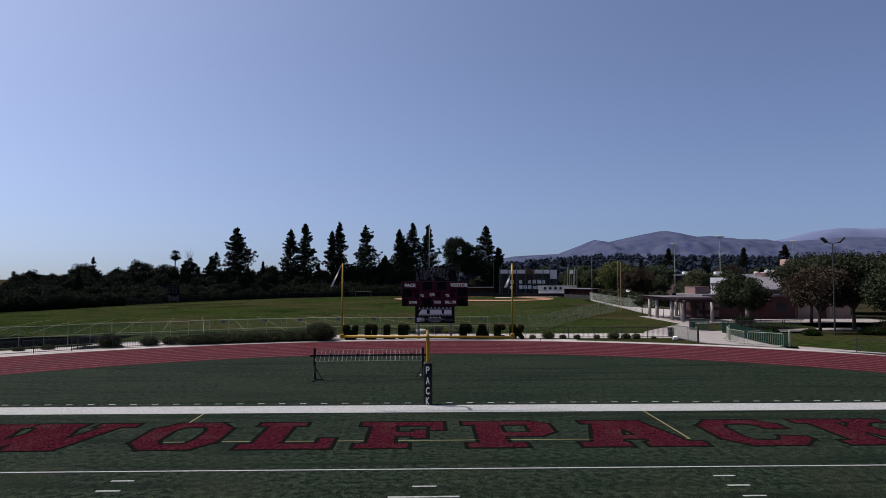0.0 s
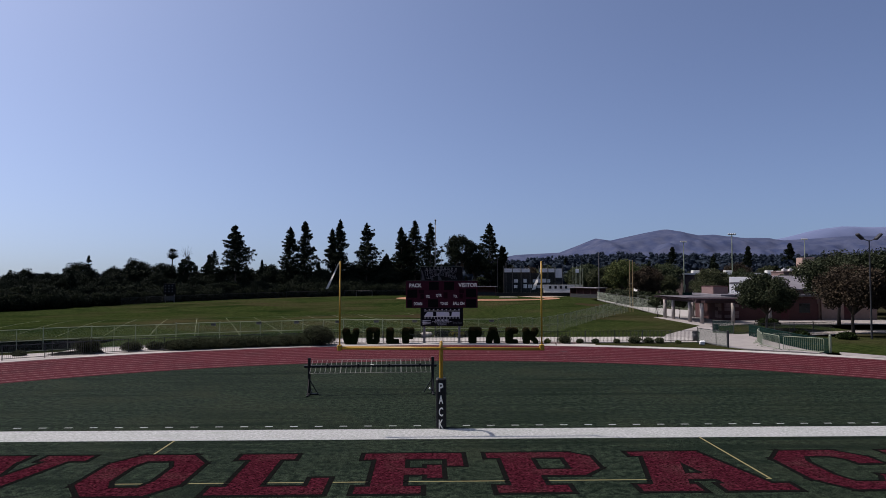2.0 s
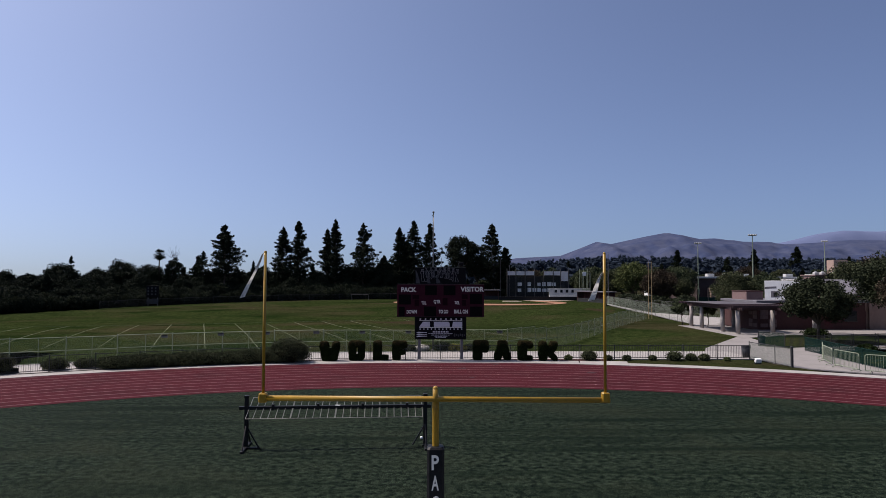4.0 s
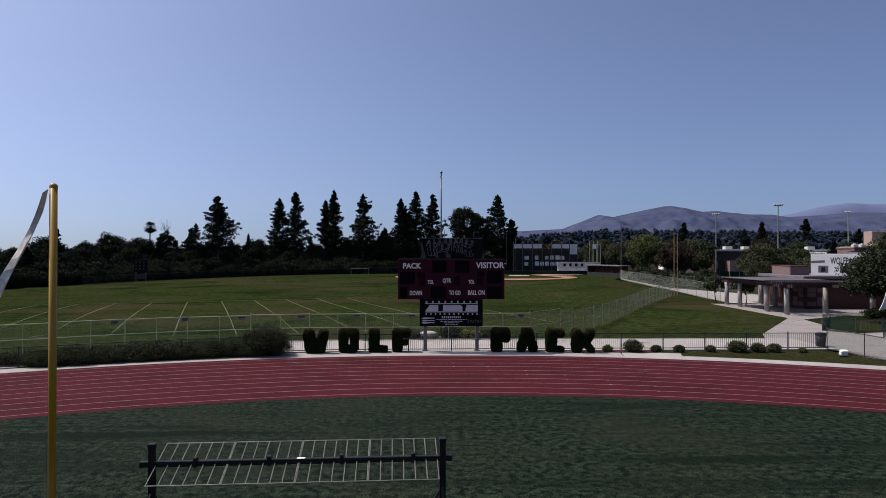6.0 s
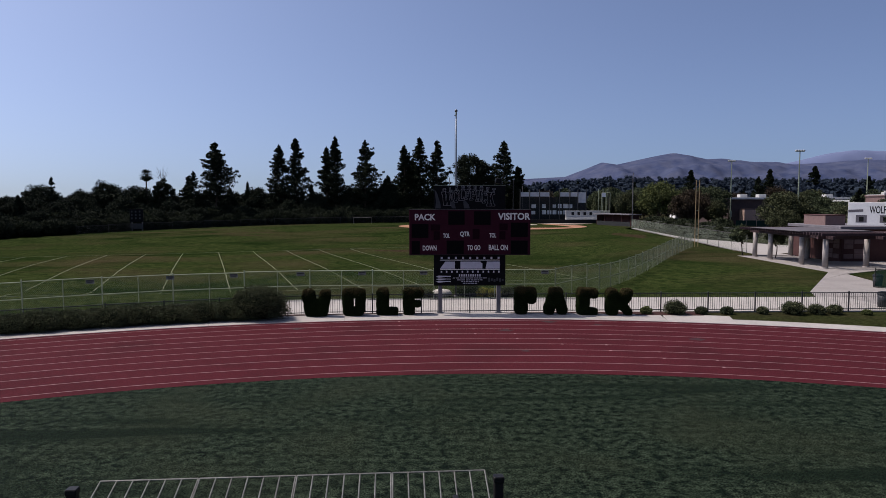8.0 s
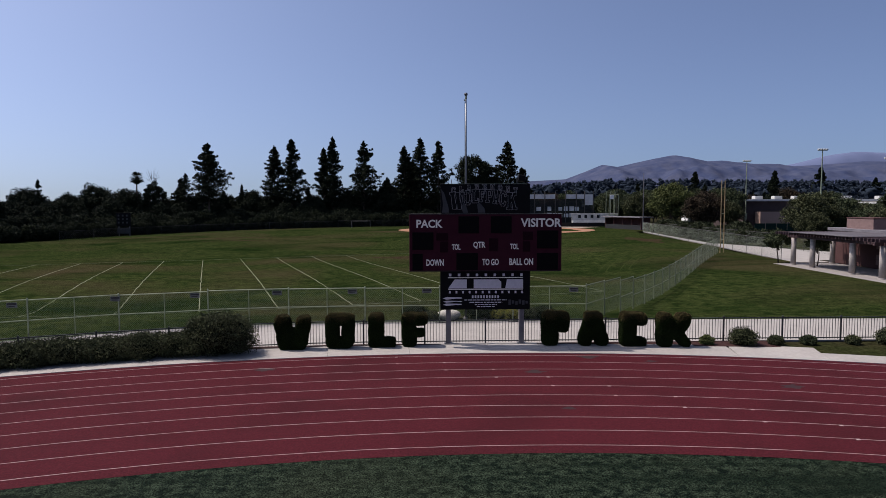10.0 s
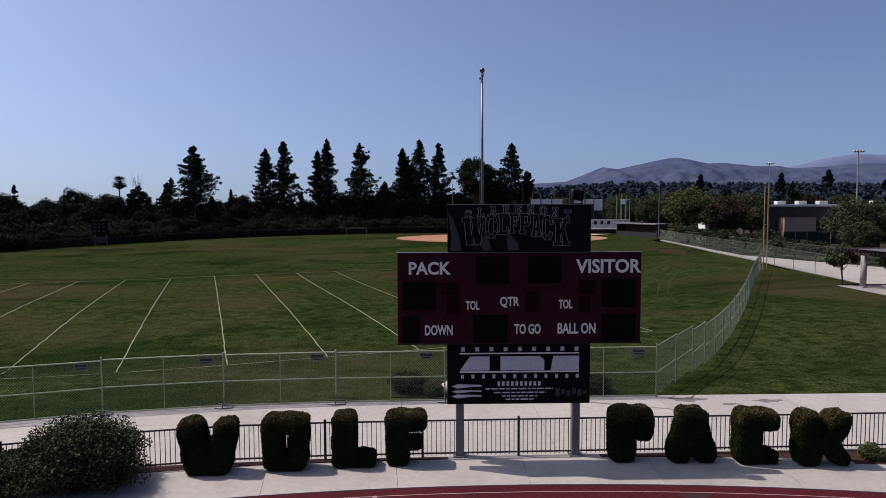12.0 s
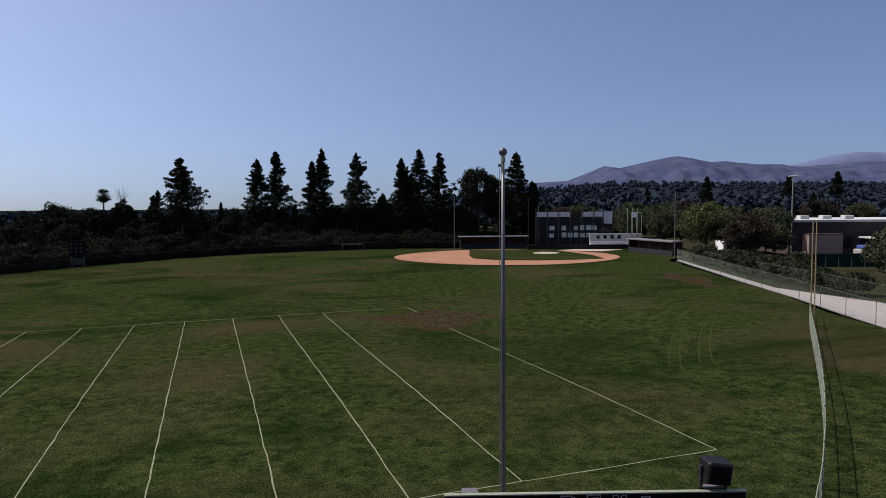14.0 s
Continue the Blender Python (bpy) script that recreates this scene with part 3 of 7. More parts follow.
def glyph(ch):
    """A slab-serif block letter as convex pieces in a unit box."""
    s = 0.15

    def R(x0, y0, x1, y1):
        return [(x0, y0), (x1, y0), (x1, y1), (x0, y1)]
    stem = R(.13, 0, .42, 1)
    if ch == "L":
        return [stem, R(0, 1 - s, .56, 1), R(0, 0, 1, s + .02), R(.84, 0, 1, .36)]
    if ch == "F":
        return [stem, R(0, 1 - s - .02, 1, 1), R(.84, .64, 1, 1), R(.42, .42, .76, .58), R(.64, .34, .78, .66), R(0, 0, .58, s)]
    if ch == "P":
        return [stem, R(0, 0, .60, s), R(0, 1 - s, .82, 1), [(.82, 1 - s), (.82, 1), (1, .88), (1, .80), (.76, .72)][:4], R(.74, .55, 1, .88), [(.74, .55), (.80, .38), (.82, .38), (1, .55)], R(.42, .38, .82, .53)]
    if ch == "A":
        return [[(.06, 0), (.30, 0), (.56, 1), (.28, 1)], [(.62, 0), (.94, 0), (.72, 1), (.42, 1)], R(.24, .26, .76, .40), R(-.02, 0, .38, s), R(.54, 0, 1.02, s), R(.16, 1 - s * .8, .72, 1)]
    if ch == "O":
        o = [(.22, 0), (.78, 0), (1, .24), (1, .76), (.78, 1), (.22, 1), (0, .76), (0, .24)]
        i = [(.36, .17), (.64, .17), (.72, .32), (.72, .68), (.64, .83), (.36, .83), (.28, .68), (.28, .32)]
        return [[o[k], o[(k + 1) % 8], i[(k + 1) % 8], i[k]] for k in range(8)]
    if ch == "C":
        o = [(1, .30), (1, .20), (.78, 0), (.22, 0), (0, .24), (0, .76), (.22, 1), (.78, 1), (1, .80), (1, .62)]
        i = [(.72, .34), (.72, .30), (.62, .17), (.36, .17), (.28, .32), (.28, .68), (.36, .83), (.62, .83), (.74, .74), (.76, .62)]
        return [[o[k], o[k + 1], i[k + 1], i[k]] for k in range(9)]
    if ch == "W":
        return [[(.03, 1), (.29, 1), (.46, 0), (.17, 0)], [(.33, 0), (.46, 0), (.60, .86), (.49, .86)], [(.40, 1), (.66, 1), (.83, 0), (.54, 0)], [(.70, 0), (.83, 0), (.97, .92), (.86, .92)], R(-.05, 1 - s, .36, 1), R(.80, 1 - s, 1.05, 1), R(.38, 1 - s, .70, 1)]
    if ch == "K":
        return [stem, R(0, 0, .54, s), R(0, 1 - s, .54, 1), [(.40, .36), (.40, .62), (.66, .92), (.88, .92)], [(.46, .56), (.66, .70), (.94, .06), (.62, .06)], R(.56, 0, 1.02, s), R(.58, 1 - s, 1, 1)]
    if ch == "R":
        return [stem, R(0, 0, .54, s), R(0, 1 - s, .80, 1), R(.72, .58, .98, .92), R(.42, .42, .86, .57), [(.46, .46), (.72, .46), (.96, .06), (.66, .06)], R(.60, 0, 1.02, s)]
    if ch == "E":
        return [stem, R(0, 1 - s, 1, 1), R(.84, .66, 1, 1), R(.42, .43, .76, .57), R(0, 0, 1, s), R(.84, 0, 1, .34)]
    if ch == "M":
        return [R(.10, 0, .32, 1), R(.68, 0, .90, 1), [(.12, 1), (.34, 1), (.58, .30), (.44, .30)], [(.66, 1), (.88, 1), (.56, .30), (.42, .30)], R(0, 0, .40, s), R(.60, 0, 1, s), R(0, 1 - s, .32, 1), R(.68, 1 - s, 1, 1)]
    if ch == "N":
        return [R(.12, 0, .34, 1), R(.66, 0, .88, 1), [(.12, 1), (.36, 1), (.88, 0), (.66, 0)], R(0, 0, .44, s), R(.56, 1 - s, 1, 1), R(0, 1 - s, .34, 1)]
    if ch == "T":
        return [R(.36, 0, .64, 1), R(0, 1 - s, 1, 1), R(0, .66, .15, 1), R(.85, .66, 1, 1), R(.22, 0, .78, s)]
    return [R(0, 0, 1, 1)]


def grown(poly, d):
    """A convex outline moved outwards by d."""
    n = len(poly)
    a = sum(poly[i][0] * poly[(i + 1) % n][1] - poly[(i + 1) % n][0] * poly[i][1] for i in range(n))
    if a < 0:
        poly = poly[::-1]
    c = Vector((sum(p[0] for p in poly) / n, sum(p[1] for p in poly) / n))
    res = []
    for i in range(n):
        p0, p1, p2 = Vector(poly[i - 1]), Vector(poly[i]), Vector(poly[(i + 1) % n])
        e0, e1 = (p1 - p0).normalized(), (p2 - p1).normalized()
        n0, n1 = Vector((e0.y, -e0.x)), Vector((e1.y, -e1.x))
        b = (n0 + n1).normalized()
        q = p1 + b * (d / max(b.dot(n1), 0.5))
        res.append((q.x, q.y))
    return res


FIELD_WORD = (("W", -16.5, -11.0), ("O", -9.82, -7.05), ("L", -6.15, -3.15), ("F", -2.36, 0.62), ("P", 1.38, 4.55), ("A", 5.22, 9.15), ("C", 10.08, 13.1), ("K", 13.98, 17.4))
Y0, Y1 = -6.80, -2.98
for ch, x0, x1 in FIELD_WORD:
    base, top = Geo(), Geo()
    for n, poly in enumerate(glyph(ch)):
        flat = [(x0 + u * (x1 - x0), Y0 + v * (Y1 - Y0)) for u, v in poly]
        base.slab(grown(flat, 0.15), 0.0, 0.004 + 0.0002 * n)
        top.slab(flat, 0.0, 0.008 + 0.0002 * n)
    ob = single("turf_letter", base, BLACK_TURF, "maroon block letter with black outline inlaid in the turf", "letter", "end zone word", kind="structure")
    part("fill", top, MAROON_TURF, ob, "maroon fill")

# chalk lines of the small field on the outfield grass
LINE_TURN = radians(18.55)
U, V = Vector((math.cos(LINE_TURN), math.sin(LINE_TURN))), Vector((-math.sin(LINE_TURN), math.cos(LINE_TURN)))
CORNER = Vector((10.77, 50.24))


def chalk(p, q, w=0.030):
    p, q = Vector(p), Vector(q)
    n = max(2, int((q - p).length / 1.0))
    d = (q - p) / n
    s = Vector((-d.y, d.x)).normalized()
    r = random.Random(int(p.x * 31 + q.y * 17))
    left, right = [], []
    for i in range(n + 1):
        c = p + d * i + s * r.uniform(-0.03, 0.03)
        h = w * r.uniform(0.65, 1.15)
        left.append(c + s * h)
        right.append(c - s * h)
    q2 = Geo()
    vs = [(v.x, v.y, lawn_h(v.x, v.y) + o) for o, side in ((0.008, left), (0.008, right), (-0.02, left), (-0.02, right)) for v in side]
    m = n + 1
    fs = []
    for i in range(n):
        fs += [(i, m + i, m + i + 1, i + 1), (i, i + 1, 2 * m + i + 1, 2 * m + i), (m + i + 1, m + i, 3 * m + i, 3 * m + i + 1)]
    return single("chalk_line", q2.add(vs, fs), CHALK, "faded white chalk line on the grass", "line", "chalk field lines", "structure")


for s in [0.0] + [8.95 + 4.32 * k for k in range(12)]:
    p = CORNER - U * s
    chalk(p, p + V * 44.7)
chalk(CORNER, CORNER - U * 56)
chalk(CORNER + V * 44.7, CORNER + V * 44.7 - U * 56, 0.02)

# faint pale wheel tracks in the outfield
WORN = surface("worn_grass", (0.0207, 0.0285, 0.00972), (0.0337, 0.0415, 0.0162), 2.0, 0.95, 0.01, (0.0143, 0.0246, 0.00583), 0.7, 0.8, spec=0.0)
for x0, bow, y0, y1 in ((13.9, 0.4, 64, 80), (14.6, 0.4, 64, 80), (16.2, 0.35, 65, 80), (17.0, 0.35, 65, 80)):
    ring = []
    for i in range(17):
        u = i / 16
        ring.append((x0 + 6.8 * u - bow * 4 * u * (1 - u), y0 + (y1 - y0) * u))
    vs = [(x + s, y, lawn_h(x + s, y) + 0.007) for x, y in ring for s in (-0.055, 0.055)]
    single("wheel_track", Geo().add(vs, [(2 * i, 2 * i + 1, 2 * i + 3, 2 * i + 2) for i in range(16)]), WORN, "faint pale wheel track in the grass", "wheel track", "wheel tracks", "structure")

# ---- baseball infield ----
infield = Geo()
pts = []
for i in range(48):
    a = 2 * math.pi * i / 48
    pts.append((13.6 + 20.6 * math.cos(a) * (1 + 0.05 * math.cos(2 * a)), 150.6 + 19.4 * math.sin(a)))
infield.slab(pts, -0.05, 0.012)
single("infield_clay", infield, CLAY, "orange clay baseball infield", "infield", kind="structure")
q = Geo().slab([(7.0, 145.4), (6.6, 152.0), (7.6, 168.9), (25.5, 168.9), (30.6, 152.0), (30.9, 142.9), (25.0, 140.6), (18.0, 139.9), (11.0, 141.2)], -0.04, 0.02)
single("infield_grass", q, GRASS, "green grass square inside the clay infield", "grass", kind="structure")
q = Geo().slab([(22.6 + 2.6 * math.cos(a), 157.2 + 2.6 * math.sin(a)) for a in [2 * math.pi * i / 20 for i in range(20)]], -0.04, 0.12)
single("pitching_mound", q, surface("pale_clay", (0.298, 0.246, 0.201), (0.376, 0.318, 0.266), 2.0, 0.95, 0.004, (0.272, 0.194, 0.143), 0.4, 0.5), "low round pale clay pitching mound", "mound", kind="structure")
q = Geo().slab([(26.5, 165.5), (35, 161.5), (41, 166.5), (31, 169.0)], -0.04, 0.03)
single("home_circle", q, bpy.data.materials["pale_clay"], "pale clay round home plate", "clay", kind="structure")
BROWN = surface("bare_patch", (0.0194, 0.0136, 0.00972), (0.0402, 0.0292, 0.0175), 1.2, 0.95, 0.02, (0.0259, 0.0337, 0.00907), 0.5, 0.7, spec=0.0, speck=0.4, speck_scale=3.0)
for (cx, cy, rx, ry) in ((-0.6, 85.5, 7.8, 6.2), (32.5, 108.0, 3.2, 9.0), (-37, 128, 12, 1.1), (-33, 121, 9, 0.9), (36.5, 72, 3.0, 5.0)):
    q, rim = Geo(), []
    for i in range(48):
        a = 2 * math.pi * i / 48
        rim.append((rx * math.cos(a) * (0.8 + 0.22 * math.sin(3 * a + cx) + 0.12 * math.sin(7 * a)), ry * math.sin(a) * (0.8 + 0.22 * math.cos(4 * a))))
    vs, fs = [(cx, cy, lawn_h(cx, cy) + 0.012)], []
    for n in range(1, 7):
        for u, w in rim:
            y = cy + w * n / 6
            vs.append((cx + u * n / 6, y, lawn_h(cx + u * n / 6, y) + (0.012 if n < 6 else -0.01)))
    for i in range(48):
        fs.append((0, 1 + i, 1 + (i + 1) % 48))
        for n in range(5):
            b0 = 1 + n * 48
            fs.append((b0 + i, b0 + 48 + i, b0 + 48 + (i + 1) % 48, b0 + (i + 1) % 48))
    q.add(vs, fs)
    single("bare_patch", q, BROWN, "dry brown worn patch in the grass", "bare ground", kind="structure")

# ---- distance ----


def hill(name, x0, x1, y0, y1, profile, mat, label, rough, nx=90, ny=24, seed=0.0):
    q = Geo()
    vs, fs = [], []
    for j in range(ny + 1):
        for i in range(nx + 1):
            x, v = x0 + (x1 - x0) * i / nx, j / ny
            h = profile(x)
            z = h * math.sin(min(v * 1.25, 1) * math.pi / 2) ** 1.3 * (1 - max(0.0, v - 0.8) * 1.5)
            p = Vector((x * 0.004 + seed, (y0 + (y1 - y0) * v) * 0.004, seed))
            cut = 0.45 + 0.6 * noise.fractal(p * 1.6, 1.0, 2.0, 6) - 0.25 * abs(noise.noise(p * 5))
            z -= h * rough * max(0.0, min(1.0, cut)) * min(1, v * 3) * min(1.0, abs(v - 0.8) * 2.4)
            vs.append((x, y0 + (y1 - y0) * v, max(z, -1)))
    for j in range(ny):
        for i in range(nx):
            a = j * (nx + 1) + i
            fs.append((a, a + 1, a + nx + 2, a + nx + 1))
    return single(name, q.add(vs, fs), mat, label, "hill", kind="structure", smooth=True)


def lerp_profile(points):
    xs, zs = [p[0] for p in points], [p[1] for p in points]
    return lambda x: float(np.interp(x, xs, zs))


RIDGE = [(300, 90), (540, 138), (800, 152), (908, 193), (1014, 236), (1100, 223), (1208, 247), (1314, 270), (1418, 290), (1505, 277), (1597, 255), (1720, 261), (1863, 242), (2005, 242), (2147, 227), (2326, 237), (2573, 257), (2716, 255), (3300, 230), (3800, 190)]
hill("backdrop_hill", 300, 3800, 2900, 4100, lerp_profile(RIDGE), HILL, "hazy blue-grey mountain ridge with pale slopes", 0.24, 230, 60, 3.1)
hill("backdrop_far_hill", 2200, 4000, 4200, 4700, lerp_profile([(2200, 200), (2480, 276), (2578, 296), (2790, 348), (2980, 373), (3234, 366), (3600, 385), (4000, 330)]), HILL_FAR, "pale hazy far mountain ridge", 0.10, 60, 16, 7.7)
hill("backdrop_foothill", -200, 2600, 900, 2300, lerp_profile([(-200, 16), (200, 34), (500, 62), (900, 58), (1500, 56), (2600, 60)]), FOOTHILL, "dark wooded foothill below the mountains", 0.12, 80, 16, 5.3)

# ---- plants ----


def leaves(centres, radii, n, size, seed, flat=1.0, shell=0.0, broad=0.45):
    """Small leaf faces strewn in round clumps; returns vertices and faces."""
    r = np.random.default_rng(seed)
    c = np.repeat(np.asarray(centres, float), n, axis=0)
    rad = np.repeat(np.asarray(radii, float).reshape(len(centres), -1), n, axis=0)
    k = len(c)
    d = r.normal(size=(k, 3))
    d /= np.linalg.norm(d, axis=1, keepdims=True)
    dist = (shell + (1 - shell) * r.random((k, 1))) ** 0.5
    p = c + d * dist * rad
    u = r.normal(size=(k, 3))
    u /= np.linalg.norm(u, axis=1, keepdims=True)
    w = np.cross(u, r.normal(size=(k, 3)))
    w /= np.linalg.norm(w, axis=1, keepdims=True)
    s = size * (0.6 + 0.8 * r.random((k, 1)))
    u[:, 2] *= flat
    v = np.stack([p - u * s, p + w * s * broad, p + u * s, p - w * s * broad], 1).reshape(-1, 3)
    f = np.arange(4 * k).reshape(-1, 4)
    return v, f


def leaf_mesh(name, v, f, mat):
    me = bpy.data.meshes.new(name)
    me.vertices.add(len(v))
    me.vertices.foreach_set("co", np.asarray(v, np.float32).ravel())
    me.loops.add(f.size)
    me.loops.foreach_set("vertex_index", f.astype(np.int32).ravel())
    me.polygons.add(len(f))
    me.polygons.foreach_set("loop_start", (np.arange(len(f)) * 4).astype(np.int32))
    me.materials.append(mat)
    me.update(calc_edges=True)
    me.validate()
    return me


def pine(name, height, spread, seed, label, group, mat=None, bare=0.14, lean=0.0, per=30, levels=30, size=0.30):
    """A tall conifer: straight trunk, whorls of limbs, needle clumps at their ends."""
    r = random.Random(seed)
    t = thing(name, label, "tree", group)
    trunk, limbs = Geo(), Geo()
    pts = [(lean * (i / 8) ** 2 + r.uniform(-.06, .06), r.uniform(-.06, .06), height * 0.97 * i / 8) for i in range(9)]
    trunk.path(pts, [0.30 * (1 - i / 8.4) + 0.02 for i in range(9)], 8)
    cs, rs = [], []
    phase = r.uniform(0, 6.28)
    for k in range(levels * 5):
        g = ((k + r.random()) / (levels * 5)) ** 1.08
        f = bare + (1 - bare) * g
        a = k * 2.4 + r.uniform(-0.7, 0.7)
        hole = noise.noise(Vector((1.3 * math.cos(a) + seed, 1.3 * math.sin(a), f * height * 0.34)))
        if hole < -0.22:
            continue
        x0, z = lean * f * f, height * f
        reach = spread * (min(1.0, 0.62 + 1.5 * g) * (1 - g) ** 0.80 + 0.035)
        L = max(reach * r.uniform(0.62, 1.0) * (1 + 0.85 * hole + 0.14 * math.sin(a + phase + 4 * f)), 0.10)
        tip = (x0 + L * math.cos(a), L * math.sin(a), min(z + L * r.uniform(0.02, 0.42), height * 0.985))
        if L > 0.7:
            limbs.tube((x0, 0, z), tip, 0.05, 0.015, 4, False)
        for s in (0.35, 0.7, 1.0) if L > 1.0 else (0.4, 1.0):
            cs.append((x0 + (tip[0] - x0) * s, tip[1] * s, z + (tip[2] - z) * s))
            q = r.uniform(0.65, 1.15) * (0.15 + 0.30 * reach ** 0.6) * (1.0 if s < 1 else 0.8)
            rs.append((q, q, q * r.uniform(0.55, 0.95)))
    for k in range(5):
        cs.append((lean, 0, height * (0.94 + 0.013 * k)))
        rs.append((0.34 - 0.06 * k, 0.34 - 0.06 * k, 0.5))
    part("trunk", trunk, BARK, t, "straight brown trunk", True)
    part("branch", limbs, BARK, t)
    v, f = leaves(cs, rs, per, size, seed)
    part("crown", leaf_mesh("crown", v, f, mat or LEAF_PINE), None, t, "dark uneven needle crown")
    return t


def broadleaf(name, height, spread, seed, label, group, mat, trunk_share=0.3, clumps=60, per=90, size=0.22, trunk_r=0.2, broad=0.6):
    """A round-headed tree: forked trunk and limbs under many leaf clumps."""
    r = random.Random(seed)
    t = thing(name, label, "tree", group)
    trunk = Geo()
    h0 = height * trunk_share
    trunk.path([(0, 0, 0), (r.uniform(-.1, .1), r.uniform(-.1, .1), h0 * 0.5), (r.uniform(-.15, .15), r.uniform(-.15, .15), h0)], [trunk_r, trunk_r * 0.75, trunk_r * 0.65], 8)
    cs, rs = [], []
    mid = (height + h0) / 2
    half = (height - h0) / 2
    for k in range(clumps):
        a = r.uniform(0, 2 * math.pi)
        e = math.asin(r.uniform(-0.85, 1))
        q = r.uniform(0.45, 1.0) ** 0.5
        wob = 1 + 0.22 * math.sin(2 * a + seed) + 0.15 * math.sin(5 * a + 2 * seed)
        c = (spread * q * wob * math.cos(e) * math.cos(a) * 0.82, spread * q * wob * math.cos(e) * math.sin(a) * 0.82, mid + half * q * math.sin(e) * 0.85)
        cs.append(c)
        s = r.uniform(0.20, 0.38) * min(spread, half * 1.4)
        rs.append((s, s, s * 0.75))
    limbs = Geo()
    for c in cs[::6]:
        limbs.path([(0, 0, h0 * 0.9), (c[0] * 0.45, c[1] * 0.45, h0 + (c[2] - h0) * 0.6), c], [trunk_r * 0.5, trunk_r * 0.3, trunk_r * 0.1], 5)
    part("trunk", trunk, BARK, t, "brown trunk", True)
    part("branch", limbs, BARK, t)
    v, f = leaves(cs, rs, per, size, seed, broad=broad)
    part("crown", leaf_mesh("crown", v, f, mat), None, t, "loose leafy crown")
    return t


def palm(name, height, seed, label):
    r = random.Random(seed)
    t = thing(name, label, "palm")
    trunk = Geo()
    trunk.path([(0.1 * math.sin(i), 0, height * 0.86 * i / 6) for i in range(7)], [0.28, 0.24, 0.2, 0.19, 0.18, 0.18, 0.2], 8)
    part("trunk", trunk, BARK, t)
    fr = Geo()
    base = Vector((0, 0, height * 0.88))
    for k in range(90):
        a = 2.4 * k
        up = 1.25 - 2.5 * (k + r.random()) / 90
        L = height * 0.125 * r.uniform(0.8, 1.15) * (1.0 if up > -0.5 else 0.75)
        d = Vector((math.cos(a) * math.cos(up), math.sin(a) * math.cos(up), math.sin(up)))
        side = Vector((-math.sin(a), math.cos(a), 0))
        hub = base + d * L * 0.55 - Vector((0, 0, L * 0.05))
        fr.tube(base, hub, 0.03, 0.02, 4, False)
        for j in range(-3, 4):
            u = (d * math.cos(j * 0.38) + side * math.sin(j * 0.38)) * L * 0.5 - Vector((0, 0, L * 0.14))
            fr.add([hub - side * 0.03, hub + u * 0.55 - side * 0.14, hub + u, hub + u * 0.55 + side * 0.14], [(0, 1, 2, 3)])
    part("crown", fr, LEAF_PINE, t, "dark fan-shaped fronds")
    return t


def bush(x, y, rx, ry, h, seed, label, mat, group="", per=2600, size=0.055, name="bush", category="bush"):
    """A clipped or loose shrub: stems and a near-black filler ball under a thick coat of leaves."""
    r = random.Random(seed)
    t = thing(name, label, category, group, (x, y, 0))
    cs, rs = [], []
    clumps = 60
    for k in range(clumps):
        a = 2.4 * k + r.uniform(-0.4, 0.4)
        e = math.asin(min(0.98, max(-0.75, -0.75 + 1.75 * (k + r.random()) / clumps)))
        q = r.uniform(0.58, 0.80)
        cs.append((rx * q * math.cos(e) * math.cos(a), ry * q * math.cos(e) * math.sin(a), h * (0.42 + 0.52 * q * math.sin(e))))
        s = r.uniform(0.26, 0.40)
        rs.append((rx * s, ry * s, h * s * 0.6))
    stems = Geo()
    for k in range(7 if h < 2 else 0):
        c = cs[k]
        stems.tube((c[0] * 0.3, c[1] * 0.3, 0), c, 0.025, 0.012, 5)
    # filler ball among the stems, near-black to paint the shade inside
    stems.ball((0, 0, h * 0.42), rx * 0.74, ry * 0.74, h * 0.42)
    part("stem", stems, bpy.data.materials["bush_inner_shade"], t)
    v, f = leaves(cs, rs, max(10, per // clumps), size, seed, shell=0.2)
    v[:, 2] = np.maximum(v[:, 2], 0.01)
    part("foliage", leaf_mesh("foliage", v, f, mat), None, t)
    return t


# near-black filler tone: shade inside the foliage put into the colour
surface("bush_inner_shade", (0.006, 0.008, 0.005), (0.011, 0.013, 0.007), 6.0, 0.95, 0.03, spec=0.0)

# the clipped hedge letters: fat strokes (share of width, metres up, half thickness in metres)
HEDGE = {
    "W": [((.24, 1.05), (.34, .30), .285), ((.80, 1.07), (.70, .30), .245), ((.36, .25), (.68, .25), .25), ((.52, .66), (.52, .30), .17)],
    "O": [((.24, 1.08), (.27, .30), .235), ((.78, 1.10), (.75, .30), .215), ((.30, 1.13), (.72, 1.13), .22), ((.32, .22), (.70, .22), .20)],
    "L": [((.32, 1.06), (.31, .28), .285), ((.36, .19), (.84, .18), .175)],
    "F": [((.30, 1.06), (.33, .24), .265), ((.34, 1.10), (.76, 1.09), .225), ((.40, .56), (.74, .54), .135)],
    "P": [((.30, 1.06), (.31, .28), .305), ((.36, 1.09), (.73, 1.09), .255), ((.72, 1.05), (.73, .80), .25)],
    "A": [((.42, .98), (.24, .24), .235), ((.58, .98), (.77, .24), .235), ((.44, 1.08), (.56, 1.08), .265), ((.50, .86), (.50, .68), .22)],
    "C": [((.32, 1.06), (.32, .28), .29), ((.36, 1.10), (.76, 1.08), .235), ((.36, .18), (.82, .17), .155)],
    "K": [((.24, 1.06), (.25, .28), .275), ((.77, 1.08), (.60, .70), .25), ((.46, .52), (.54, .52), .21), ((.62, .50), (.82, .18), .165)],
}


